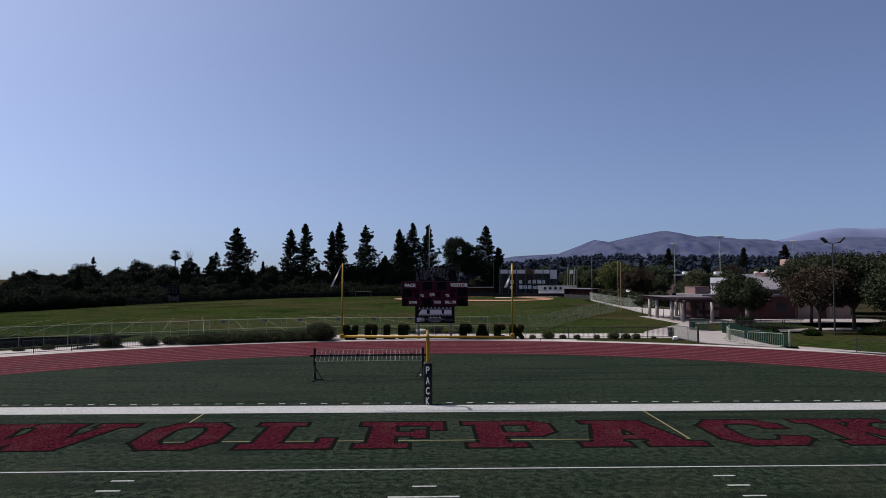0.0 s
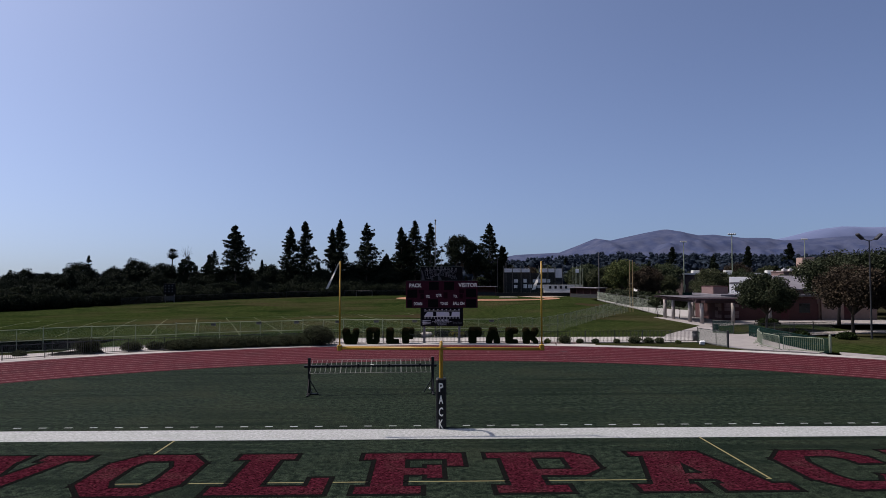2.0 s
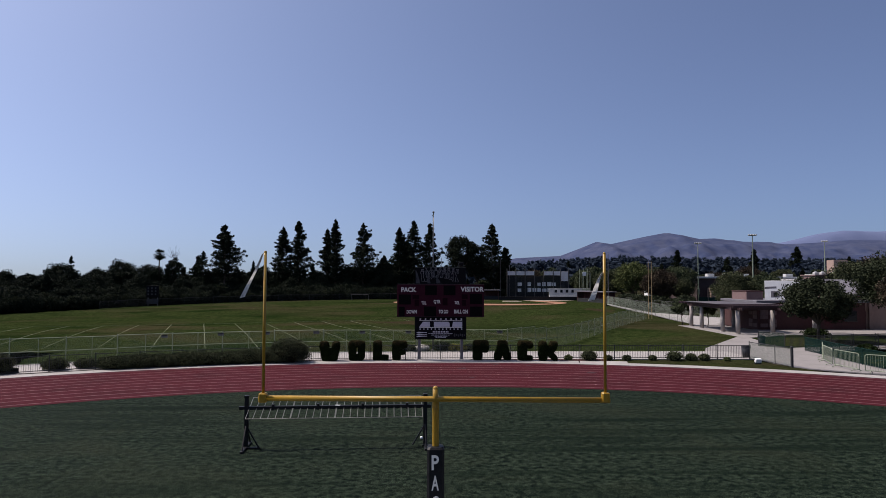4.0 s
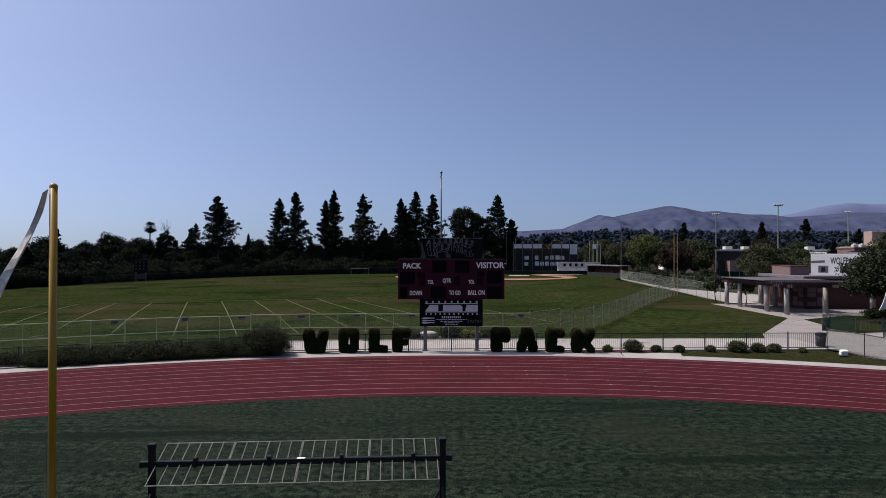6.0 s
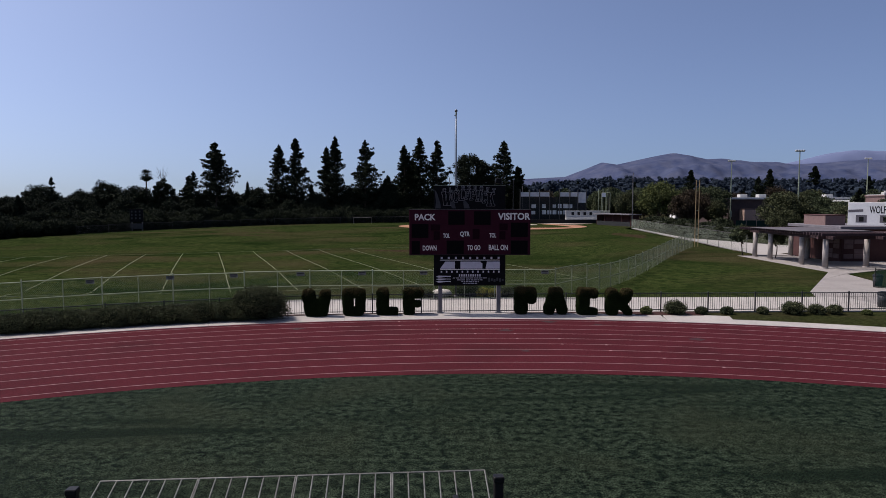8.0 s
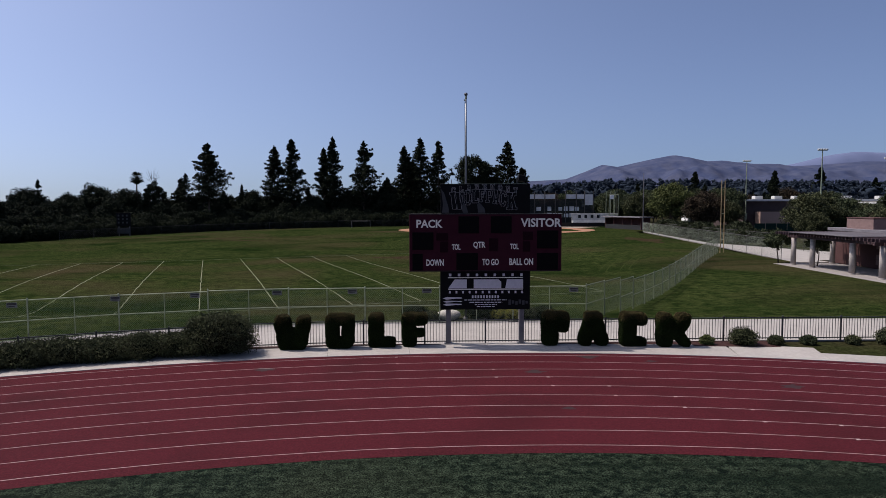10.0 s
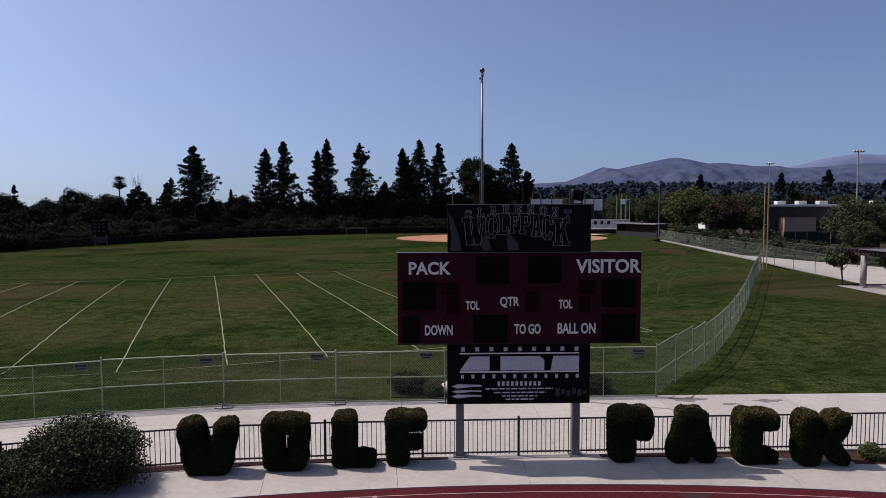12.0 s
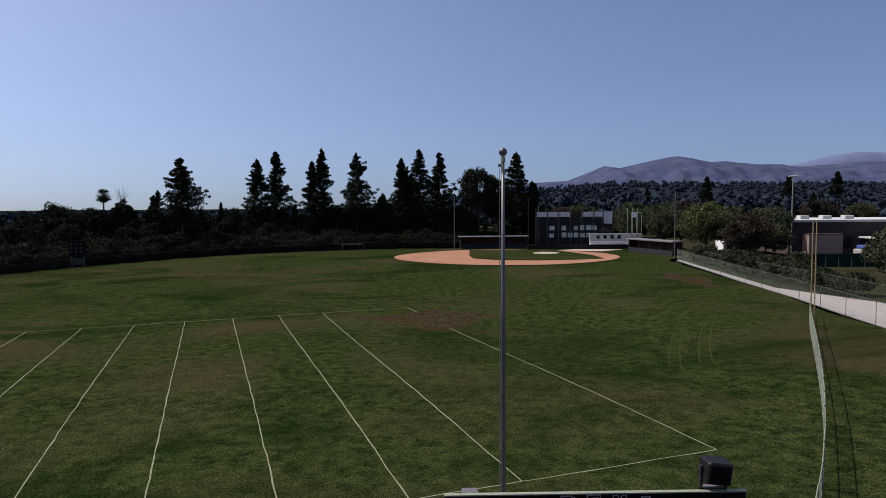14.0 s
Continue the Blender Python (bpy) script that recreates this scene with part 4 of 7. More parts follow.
def hedge_letter(ch, x0, x1, yf, h, seed):
    """A bush clipped into the shape of a letter: a shell of leaves about a solid heart, brownish leaves with painted
    sunlight on top.
    """
    t = thing("topiary_letter", "dark green hedge clipped into the letter " + ch, "topiary", "hedge letters along the track", ((x0 + x1) / 2, yf + 0.28, 0))
    w, depth = x1 - x0, 0.28
    r = np.random.default_rng(seed)
    bars = [(np.array(((a - 0.5) * w, b)), np.array(((c - 0.5) * w, d)), k) for (a, b), (c, d), k in HEDGE[ch]]

    def inside(x, z):
        """How far a point of the letter's plane lies from the outline of the joined strokes, negative inside."""
        best = np.full(np.shape(x), 9.0)
        for p, q, k in bars:
            v = q - p
            u = np.clip(((x - p[0]) * v[0] + (z - p[1]) * v[1]) / (v @ v + 1e-9), 0, 1)
            dx, dz = np.abs(x - p[0] - u * v[0]), np.abs(z - p[1] - u * v[1])
            best = np.minimum(best, (dx ** 2.8 + dz ** 2.8) ** (1 / 2.8) - k)
        return best
    # solid heart, near-black for inner shade: a stepped slab a little inside the outline
    step = 0.04
    xs, zs = np.arange(-w / 2, w / 2 + step, step), np.arange(0.0, h + step, step)
    full = inside((xs[:-1] + step / 2)[:, None] + 0 * zs[None, :-1], (zs[:-1] + step / 2)[None] + 0 * xs[:-1, None]) < -0.045
    core, ids = Geo(), {}
    vs, fs = [], []

    def corner(i, k, side):
        if (i, k, side) not in ids:
            ids[(i, k, side)] = len(vs)
            vs.append((xs[i], -0.22 if side == 0 else 0.22, zs[k]))
        return ids[(i, k, side)]
    for i in range(full.shape[0]):
        for k in range(full.shape[1]):
            if not full[i, k]:
                continue
            ring = [(i, k), (i + 1, k), (i + 1, k + 1), (i, k + 1)]
            fs += [tuple(corner(*c, 0) for c in ring), tuple(corner(*c, 1) for c in ring[::-1])]
            for n, (di, dk) in enumerate(((0, -1), (1, 0), (0, 1), (-1, 0))):
                a, b = i + di, k + dk
                if not (0 <= a < full.shape[0] and 0 <= b < full.shape[1] and full[a, b]):
                    e, f = ring[n], ring[(n + 1) % 4]
                    fs.append((corner(*f, 0), corner(*e, 0), corner(*e, 1), corner(*f, 1)))
    part("stem_heart", core.add(vs, fs), bpy.data.materials["bush_inner_shade"], t)
    # leaves lie close to the skin of the joined strokes, which bulges a little
    n = 420000
    pos = np.stack([r.uniform(-w / 2 - 0.08, w / 2 + 0.08, n), r.uniform(-depth - 0.05, depth + 0.05, n), r.uniform(0.02, h + 0.10, n)], 1)
    flat = inside(pos[:, 0], pos[:, 2])
    rim = 0.11
    a, b = flat + rim, np.abs(pos[:, 1]) - depth + rim
    skin = np.hypot(np.maximum(a, 0), np.maximum(b, 0)) + np.minimum(np.maximum(a, b), 0) - rim
    skin += 0.014 * np.sin(pos[:, 0] * 13 + seed) * np.sin(pos[:, 2] * 11 + 2 * pos[:, 1] * 7)
    pos = pos[(np.abs(skin + 0.012) < 0.022 + 0.016 * r.random(n) ** 3)]
    k = len(pos)
    u = r.normal(size=(k, 3))
    u /= np.linalg.norm(u, axis=1, keepdims=True)
    g = np.cross(u, r.normal(size=(k, 3)))
    g /= np.linalg.norm(g, axis=1, keepdims=True)
    size = 0.022 * (0.6 + 0.8 * r.random((k, 1)))
    quad = np.stack([pos - u * size, pos + g * size * 0.5, pos + u * size, pos - g * size * 0.5], 1)
    # towards the top, leaves switch to the tone with sunlight painted in
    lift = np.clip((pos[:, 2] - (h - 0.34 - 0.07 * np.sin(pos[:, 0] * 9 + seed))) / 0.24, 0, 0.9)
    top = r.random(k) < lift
    for nm, sel, mt, lb in (("foliage", ~top, LEAF_DARK, ""), ("new_growth", top, LEAF_SUNLIT, "brownish top leaves with painted sunlight")):
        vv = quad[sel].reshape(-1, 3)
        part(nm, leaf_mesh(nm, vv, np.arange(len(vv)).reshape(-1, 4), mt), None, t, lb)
    return t


# ---- fences ----


def iron_panel(name, length, h=1.08, gap=0.112):
    """One bay of a black picket fence, along +x from its post."""
    t = thing(name, "black iron picket fence panel on concrete", "fence", "iron fence bays")
    part("post", Geo().box(-0.03, -0.03, 0, 0.03, 0.03, h + 0.05, 0.008), BLACK_STEEL, t)
    rails = [h - 0.03, 0.12]
    for z in rails:
        part("rail", Geo().box(0.03, -0.018, z - 0.018, length - 0.03, 0.018, z + 0.018), BLACK_STEEL, t)
    me = Geo().box(-0.008, -0.008, 0.06, 0.008, 0.008, h - 0.01).mesh("picket", BLACK_STEEL)
    n = int(length / gap)
    for i in range(1, n):
        p = part("picket", me, None, t)
        p.location.x = i * length / n
    return t


def place(x, y, z=0.0, a=0.0, s=1.0):
    return Matrix.Translation((x, y, z)) @ Matrix.Rotation(a, 4, 'Z') @ Matrix.Scale(s, 4)


def chain_bay(p, q, h, mat_wire, name="chain_link_fence", label="", group="", rails=(1.0, 0.48), pitch=0.085, wire=0.003, posts=True, rail_mat=None, foot=False, lift=0.05, sink=0.0):
    """One bay of chain-link fence between two plan points: posts, rails and a woven wire mesh."""
    p, q = Vector((*p, 0)), Vector((*q, 0))
    L = (q - p).length
    d = (q - p) / L
    t = thing(name, label, "fence", group, (p.x, p.y, sink))
    t.rotation_euler.z = math.atan2(d.y, d.x)
    if posts:
        part("post", Geo().tube((0, 0, 0), (0, 0, h + 0.03), 0.026, n=8).ball((0, 0, h + 0.04), 0.034, n=8, m=5), rail_mat or GALV, t)
    for f in rails:
        part("rail", Geo().tube((0, 0, h * f - 0.02), (L, 0, h * f - 0.02), 0.024, n=6), rail_mat or GALV, t)
    if foot:
        part("foot", Geo().path([(-0.25, -0.25, 0.03), (0, -0.32, 0.04), (0.3, -0.25, 0.03), (0.3, 0.25, 0.03), (-0.25, 0.25, 0.03)], 0.02, 6).tube((0, -0.3, 0.04), (0, 0, 0.3), 0.015, n=6), BLACK_STEEL, t, "dark bent steel foot")
    vs, fs = [], []
    H = h - lift - 0.03
    for sgn in (1, -1):
        k = -H if sgn > 0 else 0.0
        while k < (L if sgn > 0 else L + H):
            xa, xb = k, k + sgn * H
            za, zb = 0.0, H
            if sgn > 0:
                if xa < 0:
                    za, xa = -k, 0.0
                if xb > L:
                    zb, xb = L - k, L
            else:
                if xa > L:
                    za, xa = k - L, L
                if xb < 0:
                    zb, xb = k, 0.0
            if zb - za > 0.03:
                o = 0.004 * sgn
                b = len(vs)
                for x, z in ((xa, za + lift), (xb, zb + lift)):
                    vs += [(x - wire, o, z), (x + wire, o, z), (x, o + wire * 1.6, z)]
                fs += [(b, b + 1, b + 4, b + 3), (b + 1, b + 2, b + 5, b + 4), (b + 2, b, b + 3, b + 5)]
            k += pitch
    part("wire_mesh", Geo().add(vs, fs), mat_wire, t, "woven diamond wire mesh")
    return t

# ---- goal post ----
def goal_post():
    t = thing("goal_post", "yellow steel football goal post with a black padded base", "goal post", at=(0.06, 0, 0))
    bar_y, bar_z, half = -0.27, 3.0, 3.61
    pts = [(0.02, 0.52, 0), (0.02, 0.52, 1.6), (0.02, 0.52, 2.35)]
    for i in range(1, 7):
        a = math.pi / 2 * i / 6
        pts.append((0.02, 0.52 - 0.5 * (1 - math.cos(a)), 2.35 + 0.62 * math.sin(a)))
    pts.append((0.0, bar_y, 2.985))
    part("pole", Geo().path(pts, 0.075, 12), YELLOW_STEEL, t, "bent yellow pole", True)
    part("crossbar", Geo().tube((-half - 0.09, bar_y, bar_z + 0.012), (half + 0.09, bar_y, bar_z - 0.045), 0.058, n=14), YELLOW_STEEL, t, "", True)
    part("clamp", Geo().tube((0, bar_y, bar_z - 0.2), (0, bar_y, bar_z + 0.2), 0.06, n=12).ball((0, bar_y, bar_z + 0.2), 0.06), YELLOW_STEEL, t, "", True)
    for s in (-1, 1):
        up = part("upright", Geo().tube((s * half, bar_y, bar_z + 0.03), (s * half, bar_y, 6.07), 0.031, n=12).ball((s * half, bar_y, 6.07), 0.033, n=12), YELLOW_STEEL, t, "", True)
        part("bracket", Geo().box(s * half - 0.08, bar_y - 0.08, bar_z - 0.08, s * half + 0.08, bar_y + 0.08, bar_z + 0.12, 0.02), YELLOW_STEEL, up)
        # limp wind ribbon
        q = Geo()
        vs, fs = [], []
        n = 10
        for i in range(n + 1):
            f = i / n
            cx, cz = s * half - 0.05 - 0.40 * f * (1 if s < 0 else 0.62), 6.02 - (0.92 if s < 0 else 0.6) * f - (0 if s < 0 else 0.36)
            w = 0.022 + (0.030 if s < 0 else 0.050) * f
            cy = bar_y - 0.03 + 0.05 * math.sin(5 * f)
            vs += [(cx - w, cy, cz), (cx + w, cy + 0.02 * math.sin(9 * f), cz + 0.03), (cx + w, cy + 0.006, cz + 0.03), (cx - w, cy + 0.006, cz)]
        for i in range(n):
            for k in range(4):
                j = (k + 1) % 4
                fs.append((4 * i + k, 4 * i + j, 4 * i + 4 + j, 4 * i + 4 + k))
        part("wind_ribbon", q.add(vs, fs), RIBBON, up, "frayed pale cloth wind ribbon")
    pad = part("pad", Geo().box(-0.17, 0.33, 0.02, 0.21, 0.72, 1.82, 0.05), BLACK_VINYL, t, "black vinyl pad with white letters")
    for k, ch in enumerate("PACK"):
        z = 1.66 - k * 0.44
        lettering(ch, -0.07, 0.09, z - 0.32, z, 0.326, SIGN_WHITE, "pad_letter", pad, 0.004, 0.02)
    return t


goal_post()


# ---- rolling rack on the turf ----
def rack():
    t = thing("training_rack", "long dark steel rack with a tilted ladder frame standing on turf", "training rack")
    t.matrix_basis = place(-3.06, 7.74, 0, radians(2.9))
    xl, xr, y, zb = -2.92, 2.92, 0.0, 1.30
    for x in (xl, xr):
        p = part("post", Geo().box(x - 0.065, y - 0.06, 0.03, x + 0.065, y + 0.06, 1.68, 0.012), DARK_RUST, t, "upright square steel post")
        part("cap", Geo().box(x - 0.075, y - 0.07, 1.62, x + 0.075, y + 0.07, 1.71, 0.012), DARK_RUST, p)
        for dy in (-0.62, 0.62):
            part("brace", Geo().tube((x, y + dy * 0.12, 0.72), (x, y + dy, 0.05), 0.028, n=6), DARK_RUST, t)
        side = 0.42 if x < 0 else -0.42
        part("brace", Geo().tube((x, y, 0.72), (x + side, y - 0.1, 0.05), 0.028, n=6), DARK_RUST, t)
        part("foot", Geo().box(x - 0.05, y - 0.72, 0.0, x + 0.05, y + 0.72, 0.07, 0.012).box(x - 0.1, y - 0.14, 0.0, x + side + (0.05 if side > 0 else -0.05) if side > 0 else x + 0.1, y - 0.06, 0.06), DARK_RUST, t, "flat steel foot")
    beam = part("beam", Geo().box(xl - 0.24, y - 0.055, zb - 0.055, xr + 0.20, y + 0.055, zb + 0.055, 0.012), DARK_RUST, t, "long square crossbeam")
    for k in range(4):
        x = xl + 0.85 + k * 1.46
        part("clamp", Geo().box(x - 0.04, y - 0.07, zb - 0.075, x + 0.04, y + 0.07, zb + 0.12, 0.01), DARK_RUST, beam)
    x = xl + 2.95
    part("plate", Geo().box(x - 0.08, y - 0.06, zb + 0.058, x + 0.08, y + 0.03, zb + 0.064), WHITE_PAINT, beam, "small white plate")
    tilt, half = math.atan(0.36), 0.67
    dy, dz = half * math.cos(tilt), half * math.sin(tilt)
    x0, x1 = xl + 0.08, xr - 0.10
    for k in range(4):
        a, b = x0 + (x1 - x0) * k / 4 + 0.012, x0 + (x1 - x0) * (k + 1) / 4 - 0.012
        for s in (-1, 1):
            part("frame_bar", Geo().tube((a, y + s * dy, zb - 0.0 + s * dz), (b, y + s * dy, zb + s * dz), 0.013, n=6), RUNG, t)
        for i in range(7):
            x = a + (b - a) * i / 6
            part("rung", Geo().tube((x, y - dy, zb - dz), (x, y + dy, zb + dz), 0.011, n=6), RUNG, t)
    return t


rack()
single("ball", Geo().ball((-0.27, 8.75, 0.052), 0.052, n=16, m=10), WHITE_PAINT, "small white ball lying on the turf", "ball", smooth=True)


# ---- scoreboard ----
def scoreboard():
    t = thing("scoreboard", "dark maroon electronic scoreboard with white words on two steel posts", "scoreboard")
    yf = 31.48
    X0, Z1, K = -2.09, 5.21, 124.2

    def bx(p):
        return X0 + (p - 40) / K

    def bz(p):
        return Z1 - (p - 212) / K
    for x in (-0.55, 2.39):
        p = part("post", Geo().box(x - 0.10, yf + 0.02, 0.0, x + 0.10, yf + 0.22, 6.3, 0.012), POST_STEEL, t, "grey square steel post")
        part("base_plate", Geo().box(x - 0.17, yf - 0.05, 0.018, x + 0.17, yf + 0.29, 0.045, 0.006), POST_STEEL, p)
    board = part("main_panel", Geo().box(X0, yf - 0.22, 2.98, 3.92, yf + 0.015, Z1, 0.015), BOARD, t, "dark maroon panel with blank digit windows")
    part("trim", Geo().box(X0 - 0.02, yf - 0.235, 2.955, 3.94, yf + 0.01, 2.99), BOARD_EDGE, board)
    part("top_edge", Geo().box(X0 - 0.02, yf - 0.235, Z1 - 0.002, 3.94, yf + 0.01, Z1 + 0.02, 0.004), FENCE_POST, board, "dull metal top edge")
    for x0, y0, x1, y1, mt in ((280, 222, 380, 305, DIGIT), (438, 222, 540, 305, DIGIT), (55, 300, 158, 385, DIGIT), (172, 303, 228, 340, DIM_WINDOW), (190, 345, 228, 398, DIM_WINDOW), (430, 330, 472, 392, DIM_WINDOW),
                               (595, 297, 645, 338, DIM_WINDOW), (595, 345, 632, 395, DIM_WINDOW), (665, 292, 770, 380, DIGIT), (55, 405, 105, 485, DIGIT), (270, 402, 375, 485, DIGIT), (665, 402, 770, 485, DIGIT)):
        part("digit_window", Geo().box(bx(x0), yf - 0.236, bz(y1), bx(x1), yf - 0.2, bz(y0), 0.01), mt, board)
    for txt, x0, x1, y0, y1 in (("PACK", 75, 203, 238, 278), ("VISITOR", 585, 785, 232, 275), ("TOL", 248, 290, 358, 386), ("QTR", 353, 412, 346, 381), ("TOL", 533, 575, 356, 384),
                                ("DOWN", 123, 208, 432, 464), ("TO GO", 397, 478, 430, 462), ("BALL ON", 530, 647, 428, 462)):
        lettering(txt, bx(x0), bx(x1), bz(y1), bz(y0), yf - 0.222, SIGN_WHITE, "lettering", board, 0.003, 0.028)
    yu = yf - 0.10
    up = part("upper_sign", Geo().box(-0.86, yu - 0.12, Z1 + 0.022, 2.66, yu - 0.065, 6.40, 0.01), SIGN_BLACK, t, "black sign with grey outlined words")
    part("trim", Geo().box(-0.87, yu - 0.125, 6.39, 2.67, yu - 0.063, 6.404), GALV, up, "thin bright metal edge")
    for x in (-0.55, 2.39):
        for z in (5.45, 6.15):
            part("bracket", Geo().box(x - 0.05, yu - 0.066, z - 0.04, x + 0.05, yf + 0.021, z + 0.04, 0.006), POST_STEEL, up)
    # two arched words: thin grey outlines with black fill
    for word, wx0, wx1, lo0, hi0, sag_lo, sag_hi, pad in (("CLAREMONT", -0.50, 2.24, 6.185, 6.38, 0.16, 0.16, 0.075), ("WOLFPACK", -0.49, 2.15, 5.70, 6.18, 0.42, 0.18, 0.014)):
        n = len(word)
        for i, ch in enumerate(word):
            cut = np.linspace(0, 1, n + 1) if n == 9 else np.array([0, .205, .325, .43, .52, .635, .735, .84, 1.0])
            a, b = wx0 + (wx1 - wx0) * cut[i] + pad, wx0 + (wx1 - wx0) * cut[i + 1] - pad
            m = abs((cut[i] + cut[i + 1]) / 2 - 0.5) * 2
            lo, hi = lo0 - sag_lo * m ** 1.6, hi0 - sag_hi * m ** 2
            back, front = Geo(), Geo()
            for k, poly in enumerate(glyph(ch)):
                flat = [(a + u * (b - a), lo + v * (hi - lo)) for u, v in poly]
                for q, d, o in ((back, 0.007, 0.003), (front, -0.004, 0.006)):
                    pts = grown(flat, d)
                    c = len(pts)
                    q.add([(x, yu - 0.12 - o - 0.0001 * k, z) for x, z in pts] + [(x, yu - 0.119, z) for x, z in pts], [tuple(range(c))] + [(j, j + c, (j + 1) % c + c, (j + 1) % c) for j in range(c)])
            w = part("outline_letter", back, SIGN_LINE, up)
            part("letter_fill", front, SIGN_BLACK, w)
    for pts in ([(-0.84, 6.2), (-0.72, 6.05), (-0.55, 5.5), (-0.52, 5.27), (-0.80, 5.27), (-0.76, 5.6)], [(0.02, 5.27), (-0.05, 5.5), (0.05, 5.66), (0.16, 5.5), (0.22, 5.27)], [(0.62, 5.27), (0.58, 5.6), (0.68, 5.66), (0.86, 5.45), (0.90, 5.27)]):
        q = Geo()
        c = len(pts)
        q.add([(x, yu - 0.1225, z) for x, z in pts] + [(x, yu - 0.119, z) for x, z in pts], [tuple(range(c)), *[(j, (j + 1) % c, (j + 1) % c + c, j + c) for j in range(c)]])
        part("grey_shape", q, SIGN_GREY, up)
    low = part("lower_sign", Geo().box(-0.87, yf - 0.12, 1.42, 2.70, yf + 0.015, 2.95, 0.01), SIGN_BLACK, t, "black sponsor sign with pale shapes and bars")

    def bar(x0, y0, x1, y1, mat=SIGN_WHITE, name="bar"):
        part(name, Geo().box(bx(x0), yf - 0.124, bz(y1), bx(x1), yf - 0.118, bz(y0)), mat, low)
    bar(230, 522, 600, 526)
    bar(230, 579, 600, 584)
    for i in range(9):
        bar(234 + i * 44.0, 504, 246 + i * 44.0, 517, SIGN_LILAC, "letter_bar")
    for i in range(12):
        bar(234 + i * 32.4, 590, 243 + i * 32.4, 602, SIGN_LILAC, "letter_bar")
    # three heavy slanted marks of the sponsor
    for pts in ([(230, 577), (262, 533), (322, 533), (322, 577)], [(356, 577), (356, 533), (478, 533), (492, 545), (492, 577)], [(512, 577), (520, 533), (600, 533), (600, 577)]):
        me = bmesh.new()
        ring = [me.verts.new((bx(x), yf - 0.125, bz(y))) for x, y in pts]
        face = me.faces.new(ring)
        ext = bmesh.ops.extrude_face_region(me, geom=[face])
        bmesh.ops.translate(me, verts=[v for v in ext["geom"] if isinstance(v, bmesh.types.BMVert)], vec=(0, 0.006, 0))
        bmesh.ops.triangulate(me, faces=me.faces[:])
        bmesh.ops.recalc_face_normals(me, faces=me.faces[:])
        data = bpy.data.meshes.new("logo_shape")
        me.to_mesh(data)
        me.free()
        data.materials.append(SIGN_LILAC)
        part("logo_shape", data, None, low, "pale lilac block shape")
    for i in range(10):
        bar(347 + i * 14, 612, 355 + i * 14, 626, SIGN_LILAC, "number_bar")
    for y, x0, x1 in ((635, 310, 520), (647, 335, 497), (658, 362, 470), (668, 372, 460)):
        x = x0
        r = random.Random(y)
        while x < x1:
            w = r.uniform(8, 24)
            bar(x, y - 2, min(x + w, x1), y + 2, SIGN_LILAC, "text_bar")
            x += w + 4
    for k, (y0, y1) in enumerate(((620, 633), (638, 648), (652, 664))):
        q = Geo()
        pts = [(204, (y0 + y1) / 2), (222, y0), (296, y0 + 2), (298, (y0 + y1) / 2 + 1), (270, y1 - 5), (222, y1)]
        q.add([(bx(x), yf - 0.124, bz(y)) for x, y in pts] + [(bx(x), yf - 0.118, bz(y)) for x, y in pts], [tuple(range(5, -1, -1)), *[(j, (j + 1) % 6, (j + 1) % 6 + 6, j + 6) for j in range(6)]])
        part("emblem_shape", q, SIGN_LILAC, low)
    for k in range(6):
        bar(528 + k * 17, 634 + (k % 3) * 4, 540 + k * 17, 660 - (k % 2) * 6, SIGN_GREY, "scrawl_bar")
    return t


scoreboard()
q = thing("loudspeaker", "black loudspeaker box on a bracket above the sign", "loudspeaker", at=(2.30, 31.34, 6.39))
part("cabinet", Geo().box(-0.15, -0.13, 0.10, 0.15, 0.13, 0.36, 0.02, Matrix.Rotation(0.12, 4, 'Y')), BLACK_VINYL, q)
part("grille", Geo().box(-0.12, -0.142, 0.13, 0.12, -0.128, 0.33, 0.004, Matrix.Rotation(0.12, 4, 'Y')), SIGN_BLACK, q)
part("bracket", Geo().box(-0.16, -0.02, 0.0, -0.13, 0.02, 0.3).box(0.13, -0.02, 0.0, 0.16, 0.02, 0.24).box(-0.16, -0.02, 0.0, 0.16, 0.02, 0.03), BLACK_STEEL, q)

q = thing("flagpole", "tall bare metal flagpole with a ball on top", "flagpole", at=(0.47, 37.18, 0))
part("pole", Geo().path([(0, 0, 0), (0, 0, 3), (0, 0, 7), (0, 0, 10.7)], [0.058, 0.055, 0.046, 0.032], 14), POLE_STEEL, q, "tapered metal pole", True)
part("truck", Geo().tube((0, 0, 10.62), (0, 0, 10.74), 0.05, n=12).box(-0.1, -0.02, 10.53, 0.0, 0.02, 10.59), GALV, q)
part("ball", Geo().ball((0, 0, 10.83), 0.085, n=18, m=12), POLE_STEEL, q, "pale round finial ball", True)
part("halyard", Geo().tube((-0.09, 0, 1.2), (-0.07, 0, 10.5), 0.006, n=4), GALV, q)
part("collar", Geo().tube((0, 0, 0.0), (0, 0, 0.12), 0.14, 0.10, 14), POST_STEEL, q)

# ---- fences ----
BAY = 2.44
first = None
x = 22.9
while x > -25.0:
    turn = math.atan2(fence_y(x) - fence_y(x - BAY), BAY)
    x2 = x - BAY * math.cos(turn)
    m = place(x2, fence_y(x2), 0.0, math.atan2(fence_y(x) - fence_y(x2), x - x2))
    if first is None:
        first = iron_panel("iron_fence", BAY, 0.99)
        first.matrix_basis = m
    else:
        copy_thing(first, m)
    x = x2
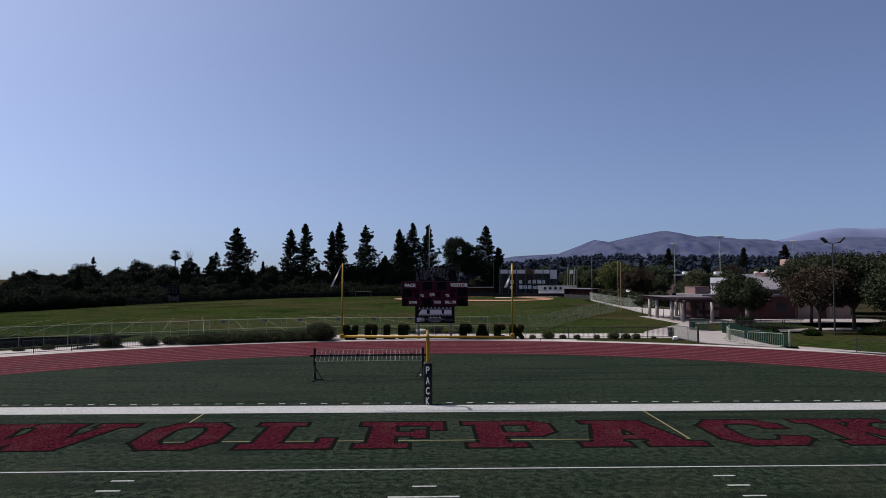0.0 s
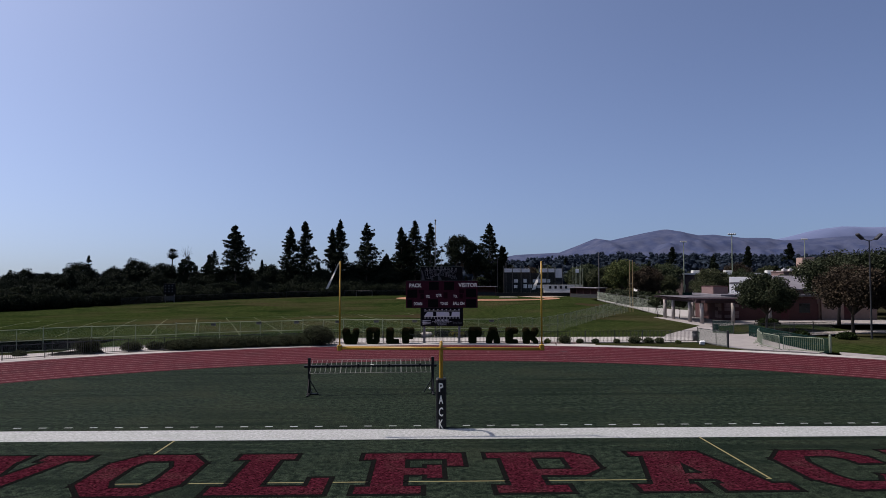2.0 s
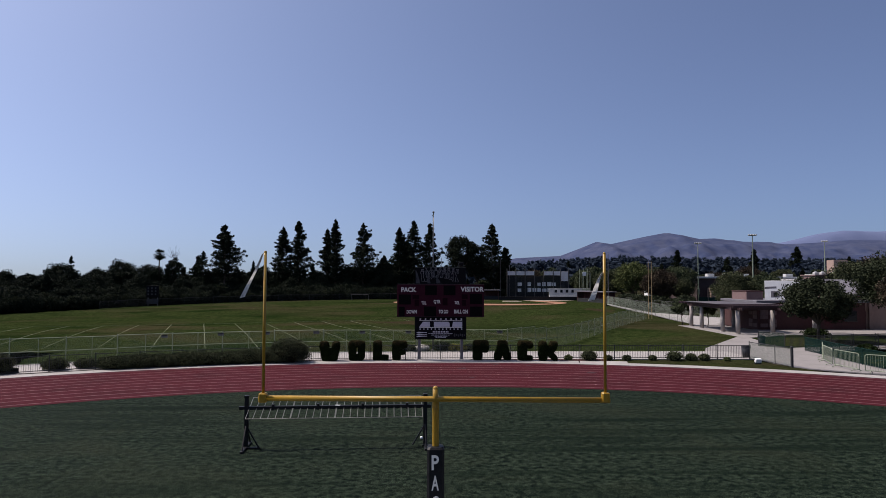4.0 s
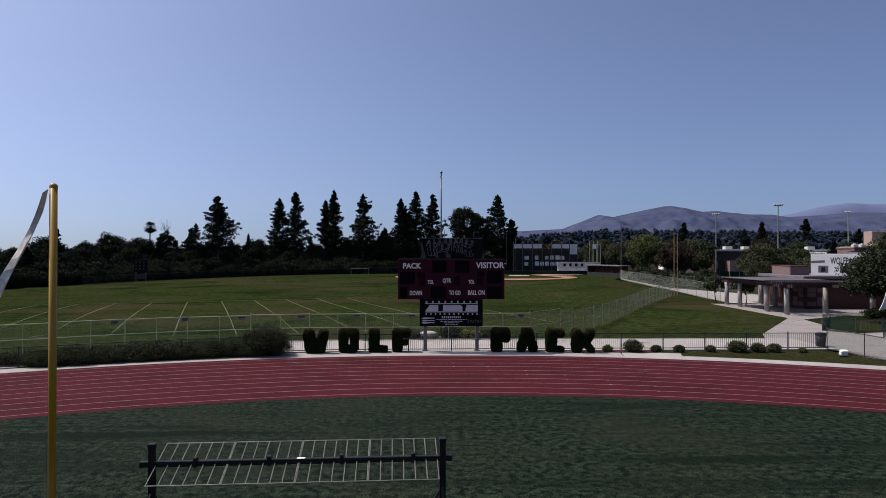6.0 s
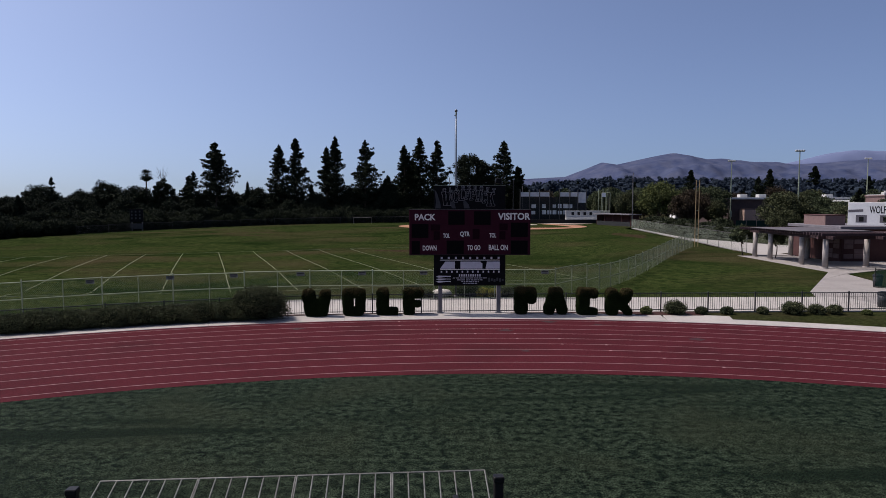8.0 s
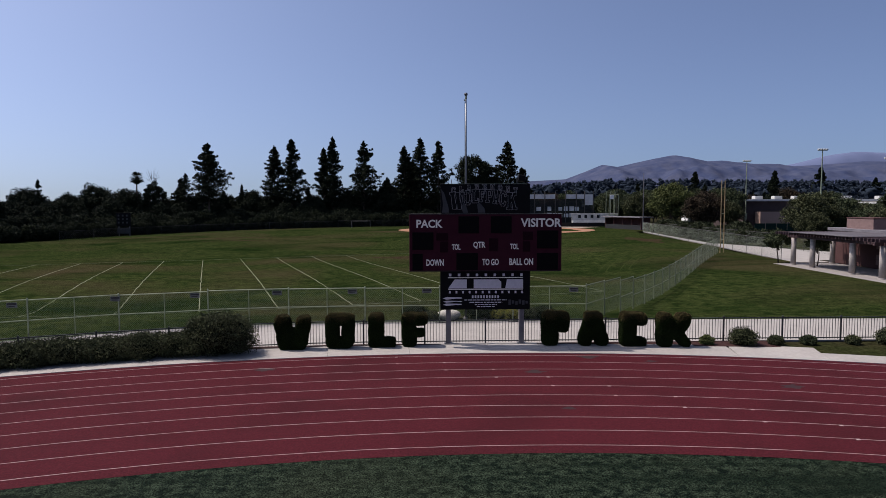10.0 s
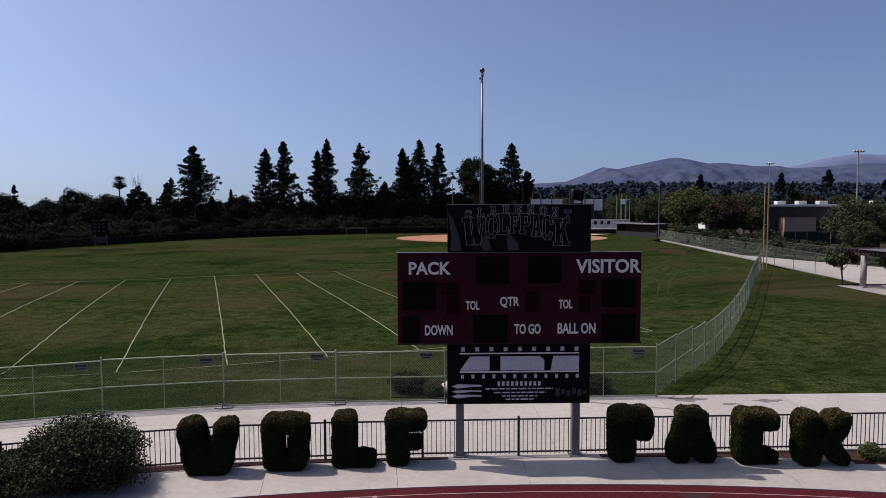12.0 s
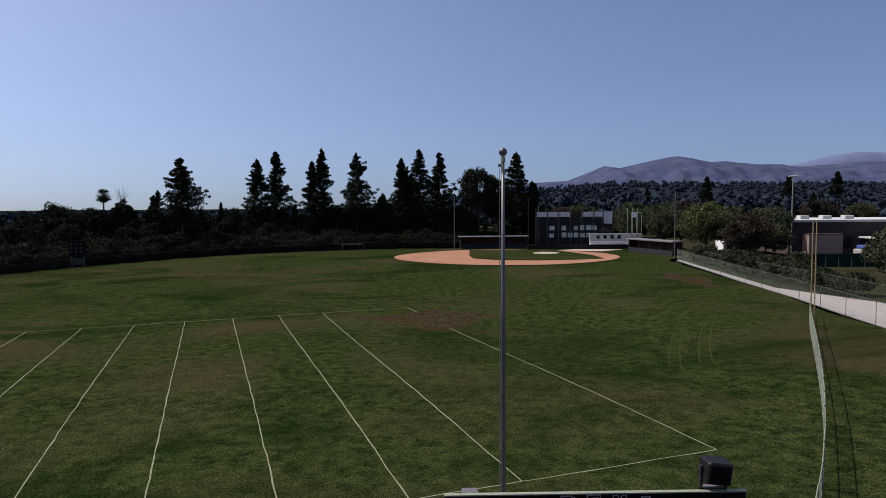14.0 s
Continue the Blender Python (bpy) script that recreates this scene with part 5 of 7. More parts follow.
# the fence that follows the track beyond the entrance
ang = [radians(40.5 + 2.95 * i) for i in range(11)]
for a, b in zip(ang[:-1], ang[1:]):
    p, q = Vector(bend(R_OUT + 1.35, a)), Vector(bend(R_OUT + 1.35, b))
    copy_thing(first, place(p.x, p.y, 0, math.atan2(q.y - p.y, q.x - p.x), (q - p).length / BAY))

ang = [radians(-62 + 2.95 * i) for i in range(11)]
for a, b in zip(ang[:-1], ang[1:]):
    p, q = Vector(bend(R_OUT + 1.15, a)), Vector(bend(R_OUT + 1.15, b))
    copy_thing(first, place(p.x, p.y, 0, math.atan2(q.y - p.y, q.x - p.x), (q - p).length / BAY))

CHAIN = "chain-link fence bay with pale steel rails along the outfield"
# outfield fence, portable panels along the edge of the grass
x = 6.22
k = 0
while x > -40:
    w = 3.52 if x > -12 else 3.05 if x > -21 else 2.7
    x2 = x - w
    p, q = (x2, grass_edge(x2) - 0.12), (x, grass_edge(x) - 0.12)
    bay = chain_bay(p, q, 1.70 + 0.02 * math.sin(k * 2.1), WIRE, label=CHAIN, group="outfield fence bays", foot=True, rails=(1.0, 0.50, 0.04))
    L = math.hypot(q[0] - p[0], q[1] - p[1])
    part("stile", Geo().tube((L / 2, 0, 0.06), (L / 2, 0, 1.68), 0.017, n=6), GALV, bay)
    x = x2
    k += 1
# outfield fence, wing that runs off to the foul pole
WING = []
for k in range(12):
    u = k / 11
    WING.append((6.22 + 25.4 * u + 6.5 * u * (1 - u) ** 2, 36.60 + 42.78 * u))
for p, q in zip(WING[:-1], WING[1:]):
    m = ((p[0] + q[0]) / 2, (p[1] + q[1]) / 2)
    lower = [lawn_h(c[0], c[1]) for c in (p, m)]
    chain_bay(p, m, 1.74, WING_WIRE, label=CHAIN, group="outfield fence bays", rail_mat=WING_RAIL, pitch=0.095, wire=0.0017, sink=lower[0])
    chain_bay(m, q, 1.74, WING_WIRE, label=CHAIN, group="outfield fence bays", rail_mat=WING_RAIL, pitch=0.095, wire=0.0017, sink=lower[1])
# gate beside the entrance
for p, q in (((22.75, 31.82), (23.15, 29.15)), ((23.15, 29.15), (23.26, 27.35))):
    chain_bay(p, q, 1.22, WIRE, label="low chain-link fence bay beside the entrance", group="entrance fence bays", rails=(1.0, 0.06), rail_mat=BLACK_STEEL, pitch=0.06, wire=0.0042)
single("gate_post", Geo().box(23.20, 27.26, 0, 23.34, 27.40, 1.34, 0.015), BLACK_STEEL, "dark square steel post at the entrance", "post")
# small notices on the outfield fence
NOTICE_INK = surface("notice_ink", (0.012, 0.012, 0.014), (0.03, 0.03, 0.032), 5.0, 0.7)
NOTICE_PLATE = surface("notice_plate", (0.10, 0.105, 0.105), (0.16, 0.165, 0.165), 5.0, 0.8, spec=0.05)
for x in (-18.4, -15.0, -11.9, -8.36, -4.92, -1.42, 2.1, 5.62):
    y = grass_edge(x) - 0.165
    s = thing("fence_notice", "small pale notice with dark print wired to the chain-link fence", "notice", "fence notices", (x, y, 1.41))
    part("plate", Geo().box(-0.22, -0.006, 0, 0.22, 0.004, 0.21, 0.003), NOTICE_PLATE, s)
    part("text_bar", Geo().box(-0.19, -0.009, 0.11, 0.19, -0.005, 0.185), NOTICE_INK, s)
    part("text_bar", Geo().box(-0.15, -0.009, 0.035, 0.13, -0.005, 0.075), NOTICE_INK, s)

# ---- hedge letters and shrubs along the track ----
for i, (ch, x0, x1, yf) in enumerate((("W", -7.34, -5.88, 30.48), ("O", -5.40, -4.20, 30.66), ("L", -3.74, -2.66, 30.84), ("F", -2.46, -1.36, 30.92), ("P", 3.12, 4.28, 30.98), ("A", 4.56, 5.80, 30.88), ("C", 6.18, 7.26, 30.74), ("K", 7.58, 8.98, 30.58))):
    hedge_letter(ch, x0, x1, yf, 1.36, 50 + i)
HB = [("large rounded dark green hedge bush", -9.22, 30.02, 1.55, 1.2, 1.68)]
for k in range(8):
    a = radians(-14.0 - 1.55 * k)
    bx, by = bend(R_OUT + 1.55, a)
    HB.append(("dense rounded dark green hedge bush", bx, by, 1.35, 0.95, 0.97 - 0.012 * k + 0.06 * math.sin(k * 2.3)))
HB += [("low brownish shrub in the soil bed", -21.0, 27.0, 0.75, 0.6, 0.70), ("low brownish shrub in the soil bed", -22.4, 26.2, 0.85, 0.7, 0.78), ("dense upright dark green bush in the soil bed", -24.9, 24.7, 1.1, 0.9, 1.25), ("low dark shrub on the concrete apron", -29.0, 23.4, 0.5, 0.45, 0.42), ("low dark shrub on the concrete apron", -30.6, 22.4, 0.45, 0.4, 0.36)]
for i, (lb, x, y, rx, ry, h) in enumerate(HB):
    bush(x, y, rx, ry, h, 300 + i, lb, LEAF_BUSH, "hedge beside the track", 34000 if i == 0 else 18000 if i < 9 else 7000, 0.034, "hedge_bush", "hedge")
for i, (x, y, rx, h, mt) in enumerate(((9.75, 31.1, 0.3, 0.42, LEAF_LIGHT), (11.15, 31.0, 0.62, 0.78, LEAF_BUSH), (12.45, 30.95, 0.33, 0.42, LEAF_BUSH), (13.75, 30.95, 0.33, 0.42, LEAF_TREE), (15.55, 30.95, 0.30, 0.4, LEAF_BUSH), (17.05, 30.9, 0.62, 0.72, LEAF_BUSH), (18.2, 30.85, 0.45, 0.55, LEAF_BUSH), (19.1, 30.8, 0.4, 0.55, LEAF_BUSH), (20.6, 30.6, 0.25, 0.3, LEAF_LIGHT))):
    bush(x, y, rx, rx, h, 400 + i, "small rounded green shrub on the grass strip", mt, "shrubs on the grass strip", 3600, 0.032, "shrub", "shrub")
# planting round the flagpole, behind the fence
single("planter_soil", Geo().slab([(-2.6, 36.8), (4.8, 36.8), (4.8, 38.2), (-2.6, 38.2)], -0.05, 0.03), EARTH, "bare soil bed at the flagpole", "soil", kind="structure")
for i, (x, y, r, h, mt) in enumerate(((-2.0, 37.5, 0.75, 0.75, LEAF_DARK), (1.2, 37.6, 0.9, 0.8, LEAF_DARK), (2.1, 37.2, 0.5, 0.6, LEAF_YELLOW), (2.7, 37.1, 0.5, 0.55, LEAF_YELLOW), (3.5, 37.3, 0.6, 0.65, LEAF_BUSH), (-1.2, 37.1, 0.4, 0.5, LEAF_BUSH), (4.3, 37.4, 0.7, 0.7, LEAF_DARK))):
    bush(x, y, r, r, h, 500 + i, "small dense shrub in the flagpole bed", mt, "shrubs at the flagpole", 3600, 0.034, "shrub", "shrub")
q = Geo()
q.ball((-0.35, 37.2, 0.22), 0.55, 0.35, 0.3, 14, 8)
single("boulder", Geo().add([(x + 0.05 * math.sin(7 * z + 3 * x), y, z + 0.04 * math.sin(5 * x)) for x, y, z in q.v], q.f), STONE, "pale rounded boulder in the planting bed", "boulder", smooth=True)


# ---- pergola, buildings and entrance ----
def wall_house(name, label, x0, y0, x1, y1, h, wall_mat, roof_mat, over=0.25, parapet=0.25, windows=()):
    """A flat-roofed building: four walls with thickness, a roof slab, window and door units."""
    t = thing(name, label, "building", at=(x0, y0, 0))
    w, d, k = x1 - x0, y1 - y0, 0.2
    for a in ((0, 0, w, k), (0, d - k, w, d), (0, k, k, d - k), (w - k, k, w, d - k)):
        part("wall", Geo().box(a[0], a[1], -0.05, a[2], a[3], h, 0.02), wall_mat, t)
    part("roof", Geo().box(-over, -over, h, w + over, d + over, h + parapet, 0.03), roof_mat, t, "flat roof slab")
    for side, u, z0, u1, z1, mt in windows:
        if side == "front":
            o = part("window", Geo().box(u, -0.03, z0, u1, 0.05, z1, 0.01), GLASS_DARK if mt is None else mt, t)
            part("frame", Geo().box(u - 0.06, -0.05, z1, u1 + 0.06, 0.02, z1 + 0.07).box(u - 0.06, -0.06, z0 - 0.07, u1 + 0.06, 0.02, z0), BLACK_STEEL, o)
        else:
            part("window", Geo().box(-0.03, u, z0, 0.05, u1, z1, 0.01), GLASS_DARK if mt is None else mt, t)
    return t


DECK_GREY = surface("weathered_deck", (0.055, 0.050, 0.058), (0.10, 0.09, 0.10), 2.0, 0.8, 0.004, (0.13, 0.12, 0.13), 0.4, 0.5)


def pergola():
    t = thing("pergola", "dark timber pergola on pale round concrete columns", "pergola")
    cols = ((32.2, 65.0), (32.2, 62.0), (32.2, 56.6), (32.2, 53.1), (36.4, 65.9), (36.4, 62.9), (36.45, 54.2), (41.1, 54.5))
    for x, y in cols:
        c = part("column", Geo().tube((x, y, 0.02), (x, y, 2.5), 0.23, 0.22, 18), COLUMN, t, "pale round column", True)
        part("base", Geo().tube((x, y, 0.018), (x, y, 0.12), 0.27, 0.26, 18), COLUMN, c)
    for x in (32.2, 36.4):
        part("beam", Geo().box(x - 0.12, 52.0, 2.5, x + 0.12, 66.6, 2.78, 0.02), BEAM, t)
    part("beam", Geo().box(31.4, 52.9, 2.5, 43.5, 53.15, 2.78, 0.02), BEAM, t)
    for k in range(34):
        y = 52.3 + k * 0.43
        p = part("slat", Geo().box(31.3, y - 0.05, 2.781, 37.4, y + 0.05, 3.02, 0.01), BEAM, t)
    for k in range(14):
        x = 37.5 + k * 0.43
        part("slat", Geo().box(x - 0.05, 52.4, 2.781, x + 0.05, 56.0, 3.02, 0.01), BEAM, t)
    part("canopy", Geo().box(31.2, 55.2, 3.022, 37.6, 64.2, 3.08, 0.01), DECK_GREY, t, "grey sheet on top of the slats")
    return t


pergola()
snack = wall_house("snack_bar", "low brown block building with a flat roof behind the pergola", 37.6, 59.5, 50.0, 68.0, 3.05, BRICK, ROOF_GREY, 0.3, 0.28, (("front", 7.6, 0.05, 8.6, 2.15, DARK_RED), ("front", 10.0, 1.0, 11.4, 2.1, None)))
# chequered pale blocks on the walls
me = Geo().box(-0.44, -0.03, -0.21, 0.44, 0.03, 0.21, 0.02).mesh("block", PINK_WALL)
for row in range(6):
    for col in range(5):
        if col < 2 and ((row + col) % 2 == 0 or row % 3 == 0):
            b = part("block", me, None, snack)
            b.location = (0.7 + col * 0.98, -0.01, 0.5 + row * 0.46)
            c = part("block", me, None, snack)
            c.location, c.rotation_euler.z = (-0.01, 0.7 + col * 0.98, 0.5 + row * 0.46), math.pi / 2
wall_house("block_tower", "pinkish block upper wall rising over a flat roof", 37.7, 62.3, 39.7, 66.0, 4.25, PINK_WALL, BRICK, 0.04, 0.1).location.z = 0.0
s = thing("roof_sign", "white sign board with black block word on a flat roof", "sign", at=(39.9, 62.1, 0.1))
s.rotation_euler.z, s.scale.x = radians(-35), 0.95
part("board", Geo().box(-0.1, -0.1, 3.23, 4.7, 0.05, 5.47, 0.02), WHITE_PAINT, s)
lettering("WOLFPACK", 1.75, 4.45, 4.40, 5.12, -0.102, BLACK_VINYL, "lettering", s, 0.002, 0.02)
part("text_bar", Geo().box(0.15, -0.108, 4.50, 1.45, -0.098, 4.74, 0.0, Matrix.Rotation(-0.05, 4, 'Y')), ROOF_GREY, s)
for x in (0.6, 2.65):
    part("picture_block", Geo().box(x, -0.108, 3.52, x + 0.95, -0.098, 4.25), ROOF_GREY, s)
    part("picture_block", Geo().box(x + 0.28, -0.112, 3.62, x + 0.68, -0.1, 4.08), BLACK_VINYL, s)

# hall with a low pitched roof
hall = thing("hall", "tan-walled hall with a low grey pitched roof", "building", at=(46.5, 60.5, 0))
for a in ((0, 0, 12.0, 0.2), (0, 9.8, 12.0, 10), (0, 0.2, 0.2, 9.8), (11.8, 0.2, 12.0, 9.8)):
    part("wall", Geo().box(a[0], a[1], -0.05, a[2], a[3], 3.9, 0.02), TAN_WALL, hall)
q = Geo()
q.add([(-0.5, -0.6, 3.85), (12.5, -0.6, 3.85), (12.5, 5, 5.6), (-0.5, 5, 5.6), (-0.5, 10.6, 3.85), (12.5, 10.6, 3.85), (-0.5, -0.6, 4.0), (12.5, -0.6, 4.0), (12.5, 5, 5.75), (-0.5, 5, 5.75), (-0.5, 10.6, 4.0), (12.5, 10.6, 4.0)],
      [(6, 7, 8, 9), (9, 8, 11, 10), (3, 2, 1, 0), (4, 5, 2, 3), (0, 1, 7, 6), (5, 4, 10, 11), (0, 6, 9, 3), (3, 9, 10, 4), (1, 2, 8, 7), (2, 5, 11, 8)])
part("roof", q, ROOF_GREY, hall, "low grey pitched roof")
for u in (1.2, 3.2, 7.6):
    part("door", Geo().box(u, -0.05, 0.02, u + 1.0, 0.02, 2.1, 0.01), DARK_RED, hall)
    part("pilaster", Geo().box(u + 1.25, -0.3, 0, u + 1.6, 0.0, 3.8, 0.02), TAN_WALL, hall)

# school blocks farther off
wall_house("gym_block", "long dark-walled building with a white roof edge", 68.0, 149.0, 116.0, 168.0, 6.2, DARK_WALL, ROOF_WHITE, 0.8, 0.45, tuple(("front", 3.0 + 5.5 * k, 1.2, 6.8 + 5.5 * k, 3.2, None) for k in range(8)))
for k, x in enumerate((72.5, 77.0, 81.5, 93.0, 101.0)):
    single("roof_unit", Geo().box(x, 153, 6.65, x + 1.8, 154.6, 7.4, 0.08).box(x + 0.3, 152.98, 6.8, x + 1.5, 153.0, 7.2), ROOF_WHITE, "white ventilation unit on a flat roof", "roof unit", "roof units")
wall_house("gym_annex", "low tan annex before the long building", 70.5, 146.4, 77.0, 148.8, 3.9, TAN_WALL, DARK_WALL, 0.05, 0.15)
for k in range(5):
    single("screen_panel", Geo().box(57.6 + 2.0 * k, 123.0, 0.0, 59.5 + 2.0 * k, 123.06, 2.1, 0.01), SCREEN_GREEN, "dark green screened fence panel", "fence panel", "screened fence panels")
single("canopy_roof", Geo().box(80, 140.0, 3.2, 104, 146.5, 3.5, 0.05), ROOF_WHITE, "pale flat walkway roof", "canopy", kind="structure")
for x in (80.5, 88, 96, 103.5):
    single("canopy_post", Geo().tube((x, 141, 0), (x, 141, 3.2), 0.1), POST_STEEL, "slim steel canopy post", "post", "canopy posts", "structure")
q = thing("covered_stack", "stack of goods under a blue cover", "stack", at=(75.0, 138.0, 0))
part("stack", Geo().box(0, 0, 0, 6.5, 2.4, 1.6, 0.15), CONCRETE, q)
part("cover", Geo().box(0.6, -0.08, 1.5, 5.9, 2.48, 2.3, 0.18), BLUE, q, "blue cover")
wall_house("class_block", "tan classroom block with white roof", 65.2, 93.0, 74.0, 96.5, 6.35, TAN_WALL, ROOF_WHITE, 0.3, 0.35, tuple(("front", 2.0 + 3.6 * k, 2.2, 4.2 + 3.6 * k, 3.8, None) for k in range(2)))
single("roof_house", Geo().box(68.3, 94.0, 6.70, 70.7, 96.0, 9.1, 0.05), TAN_WALL, "tan plant room on a flat roof", "plant room")
wall_house("low_block", "low pinkish building with white roof vents", 60.9, 87.0, 65.0, 91.0, 6.35, PINK_WALL, PINK_WALL, 0.1, 0.2)
for x in (61.2, 62.3, 64.0):
    single("roof_vent", Geo().box(x, 87.6, 6.55, x + 0.7, 88.3, 6.95, 0.05).tube((x + 0.35, 87.95, 6.95), (x + 0.35, 87.95, 7.15), 0.16, n=10), ROOF_WHITE, "small white vent on a flat roof", "roof vent", "roof vents")
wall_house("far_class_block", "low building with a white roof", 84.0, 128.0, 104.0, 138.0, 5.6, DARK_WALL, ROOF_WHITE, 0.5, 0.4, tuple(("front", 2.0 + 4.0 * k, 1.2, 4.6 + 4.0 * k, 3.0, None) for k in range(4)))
wall_house("shed", "small white shed beside the ball field", 57.6, 154.0, 61.2, 157.6, 3.4, WHITE_PAINT, ROOF_WHITE, 0.15, 0.15, (("front", 0.7, 0.05, 1.7, 2.2, GLASS_DARK),))

# path behind the ball-field fence
single("ball_field_path", Geo().slab([(33.8, 67.2), (35.1, 79.5), (36.8, 91.4), (38.4, 107.8), (40.8, 128.7), (42.2, 138), (43.0, 138), (41.8, 128), (39.8, 107.8), (39.0, 99), (42.0, 90), (46.0, 79), (50, 69.6), (37.2, 69.6), (37.2, 67.2)], -0.05, 0.03), CONCRETE, "pale concrete path behind the ball-field fence", "path", kind="structure")
LINE = [(33.9, 70.2), (34.4, 75.0), (35.05, 79.8), (35.7, 84.6), (36.4, 89.4), (36.9, 94.2), (37.4, 99.0), (37.9, 103.8), (38.4, 108.6), (39.0, 113.4), (39.55, 118.2), (40.1, 123.0), (40.65, 127.8), (41.3, 132.6), (42.0, 137.4)]
for p, q in zip(LINE[:-1], LINE[1:]):
    chain_bay(p, q, 2.0, WIRE, label="tall chain-link fence bay along the ball field", group="ball field fence bays", pitch=0.20, wire=0.0035, rails=(1.0, 0.03), rail_mat=FENCE_POST)
for p, q in zip(LINE[::2][:-1], LINE[::2][1:]):
    chain_bay((p[0] + 8.5 - 0.07 * (p[1] - 70), p[1] + 2), (q[0] + 8.5 - 0.07 * (q[1] - 70), q[1] + 2), 1.8, WIRE, label="chain-link fence bay on the far side of the path", group="path fence bays", pitch=0.25, wire=0.0035, rails=(1.0,), rail_mat=FENCE_POST)

# foul pole with its net frame
q = thing("foul_pole", "tall thin yellow foul pole pair with a wire screen", "foul pole", at=(32.2, 80.2, 0))
for dx, dy in ((0, 0), (0.62, 0.5)):
    part("pole", Geo().tube((dx, dy, 0), (dx, dy, 8.3), 0.05, n=8), surface("faded_yellow_paint", (0.24, 0.17, 0.085), (0.31, 0.225, 0.12), 4.0, 0.6) if "faded_yellow_paint" not in bpy.data.materials else bpy.data.materials["faded_yellow_paint"], q)
for z in (1.5, 4.5, 8.2):
    part("tie_bar", Geo().tube((0, 0, z), (0.62, 0.5, z), 0.02, n=6), GALV, q)

# backstop, dugouts and stand
def backstop():
    t = thing("backstop", "tall steel backstop with dark screens and pale banners", "backstop", at=(0, 178, 0))
    xs = (23.9, 26.5, 29.2, 32.0, 34.7, 37.5, 39.7, 42.0)
    for x in xs:
        part("post", Geo().tube((x, 0, 0), (x, 0, 9.0), 0.11, n=8), FENCE_POST, t)
    for i, (a, b) in enumerate(zip(xs[:-1], xs[1:])):
        net = Geo()
        for k in range(int((b - a - 0.2) / 0.13)):
            net.box(a + 0.12 + 0.13 * k, -0.01, 0.9, a + 0.18 + 0.13 * k, 0.01, 6.9)
        for k in range(46):
            net.box(a + 0.1, 0.012, 0.92 + 0.13 * k, b - 0.1, 0.03, 0.98 + 0.13 * k)
        part("screen", net, SCREEN_BLACK, t, "dark see-through mesh screen")
        z0 = 7.05 if i < 6 else 5.4
        if i != 3:
            part("banner", Geo().box(a + 0.15, -0.06, z0, b - 0.15, -0.03, 8.2, 0.01), surface("banner_cloth", (0.42, 0.42, 0.44), (0.58, 0.58, 0.60), 0.8, 0.8) if "banner_cloth" not in bpy.data.materials else bpy.data.materials["banner_cloth"], t, "pale banner")
    r = random.Random(9)
    mt = surface("notice_panel", (0.30, 0.31, 0.32), (0.62, 0.62, 0.62), 0.9, 0.8)
    for z in (2.2, 3.9):
        for x in [27.0 + 1.45 * k for k in range(8)]:
            if r.random() < 0.72:
                part("panel", Geo().box(x, -0.07, z, x + r.uniform(0.9, 1.3), -0.04, z + r.uniform(0.9, 1.2)), mt, t)
    part("base_pad", Geo().box(23.9, -0.12, 0, 42.0, 0.1, 0.85, 0.03), BLACK_VINYL, t)
    return t


backstop()
q = thing("net_cage", "tall steel netting cage beside the backstop", "batting cage", at=(44.6, 172, 0))
for x in (0, 1.2, 2.3):
    for y in (0, 3.0):
        part("post", Geo().tube((x, y, 0), (x, y, 9.0 if y else 8.0), 0.08, n=8), GALV, q)
for z in (3, 8.0):
    part("rail", Geo().tube((0, 0, z), (2.3, 0, z), 0.06, n=6), GALV, q)
part("sign", Geo().box(0.1, -0.1, 6.9, 1.1, -0.06, 8.0, 0.01), WHITE_PAINT, q, "white square sign")
for x in (21.6, 47.4):
    single("net_pole", Geo().tube((x, 175, 0), (x, 175, 11.6), 0.10, 0.07, 8), BLACK_STEEL, "tall dark netting pole", "pole", "netting poles")
STAND_GREY = surface("weathered_white_paint", (0.34, 0.34, 0.34), (0.48, 0.48, 0.47), 1.5, 0.8, 0, (0.20, 0.20, 0.20), 0.6, 0.6)
single("padded_wall", Geo().box(20.5, 169.1, 0, 44.0, 169.35, 1.0, 0.03), BLACK_VINYL, "low black padded wall behind home plate", "padded wall", kind="structure")
q = thing("grandstand", "white low stand wall with dark openings", "stand", at=(35.2, 172.5, 0))
part("wall", Geo().box(0, 0, 0, 11.8, 0.3, 3.3, 0.03), STAND_GREY, q)
for k in range(4):
    part("opening", Geo().box(1.6 + 1.6 * k, -0.04, 2.1, 2.3 + 1.6 * k, 0.02, 2.9, 0.01), GLASS_DARK, q)
for k in range(4):
    part("bench", Geo().box(0, -0.7 * (k + 1), 0, 11.8, -0.7 * k - 0.002, 1.5 - 0.36 * k, 0.02), STAND_GREY, q)


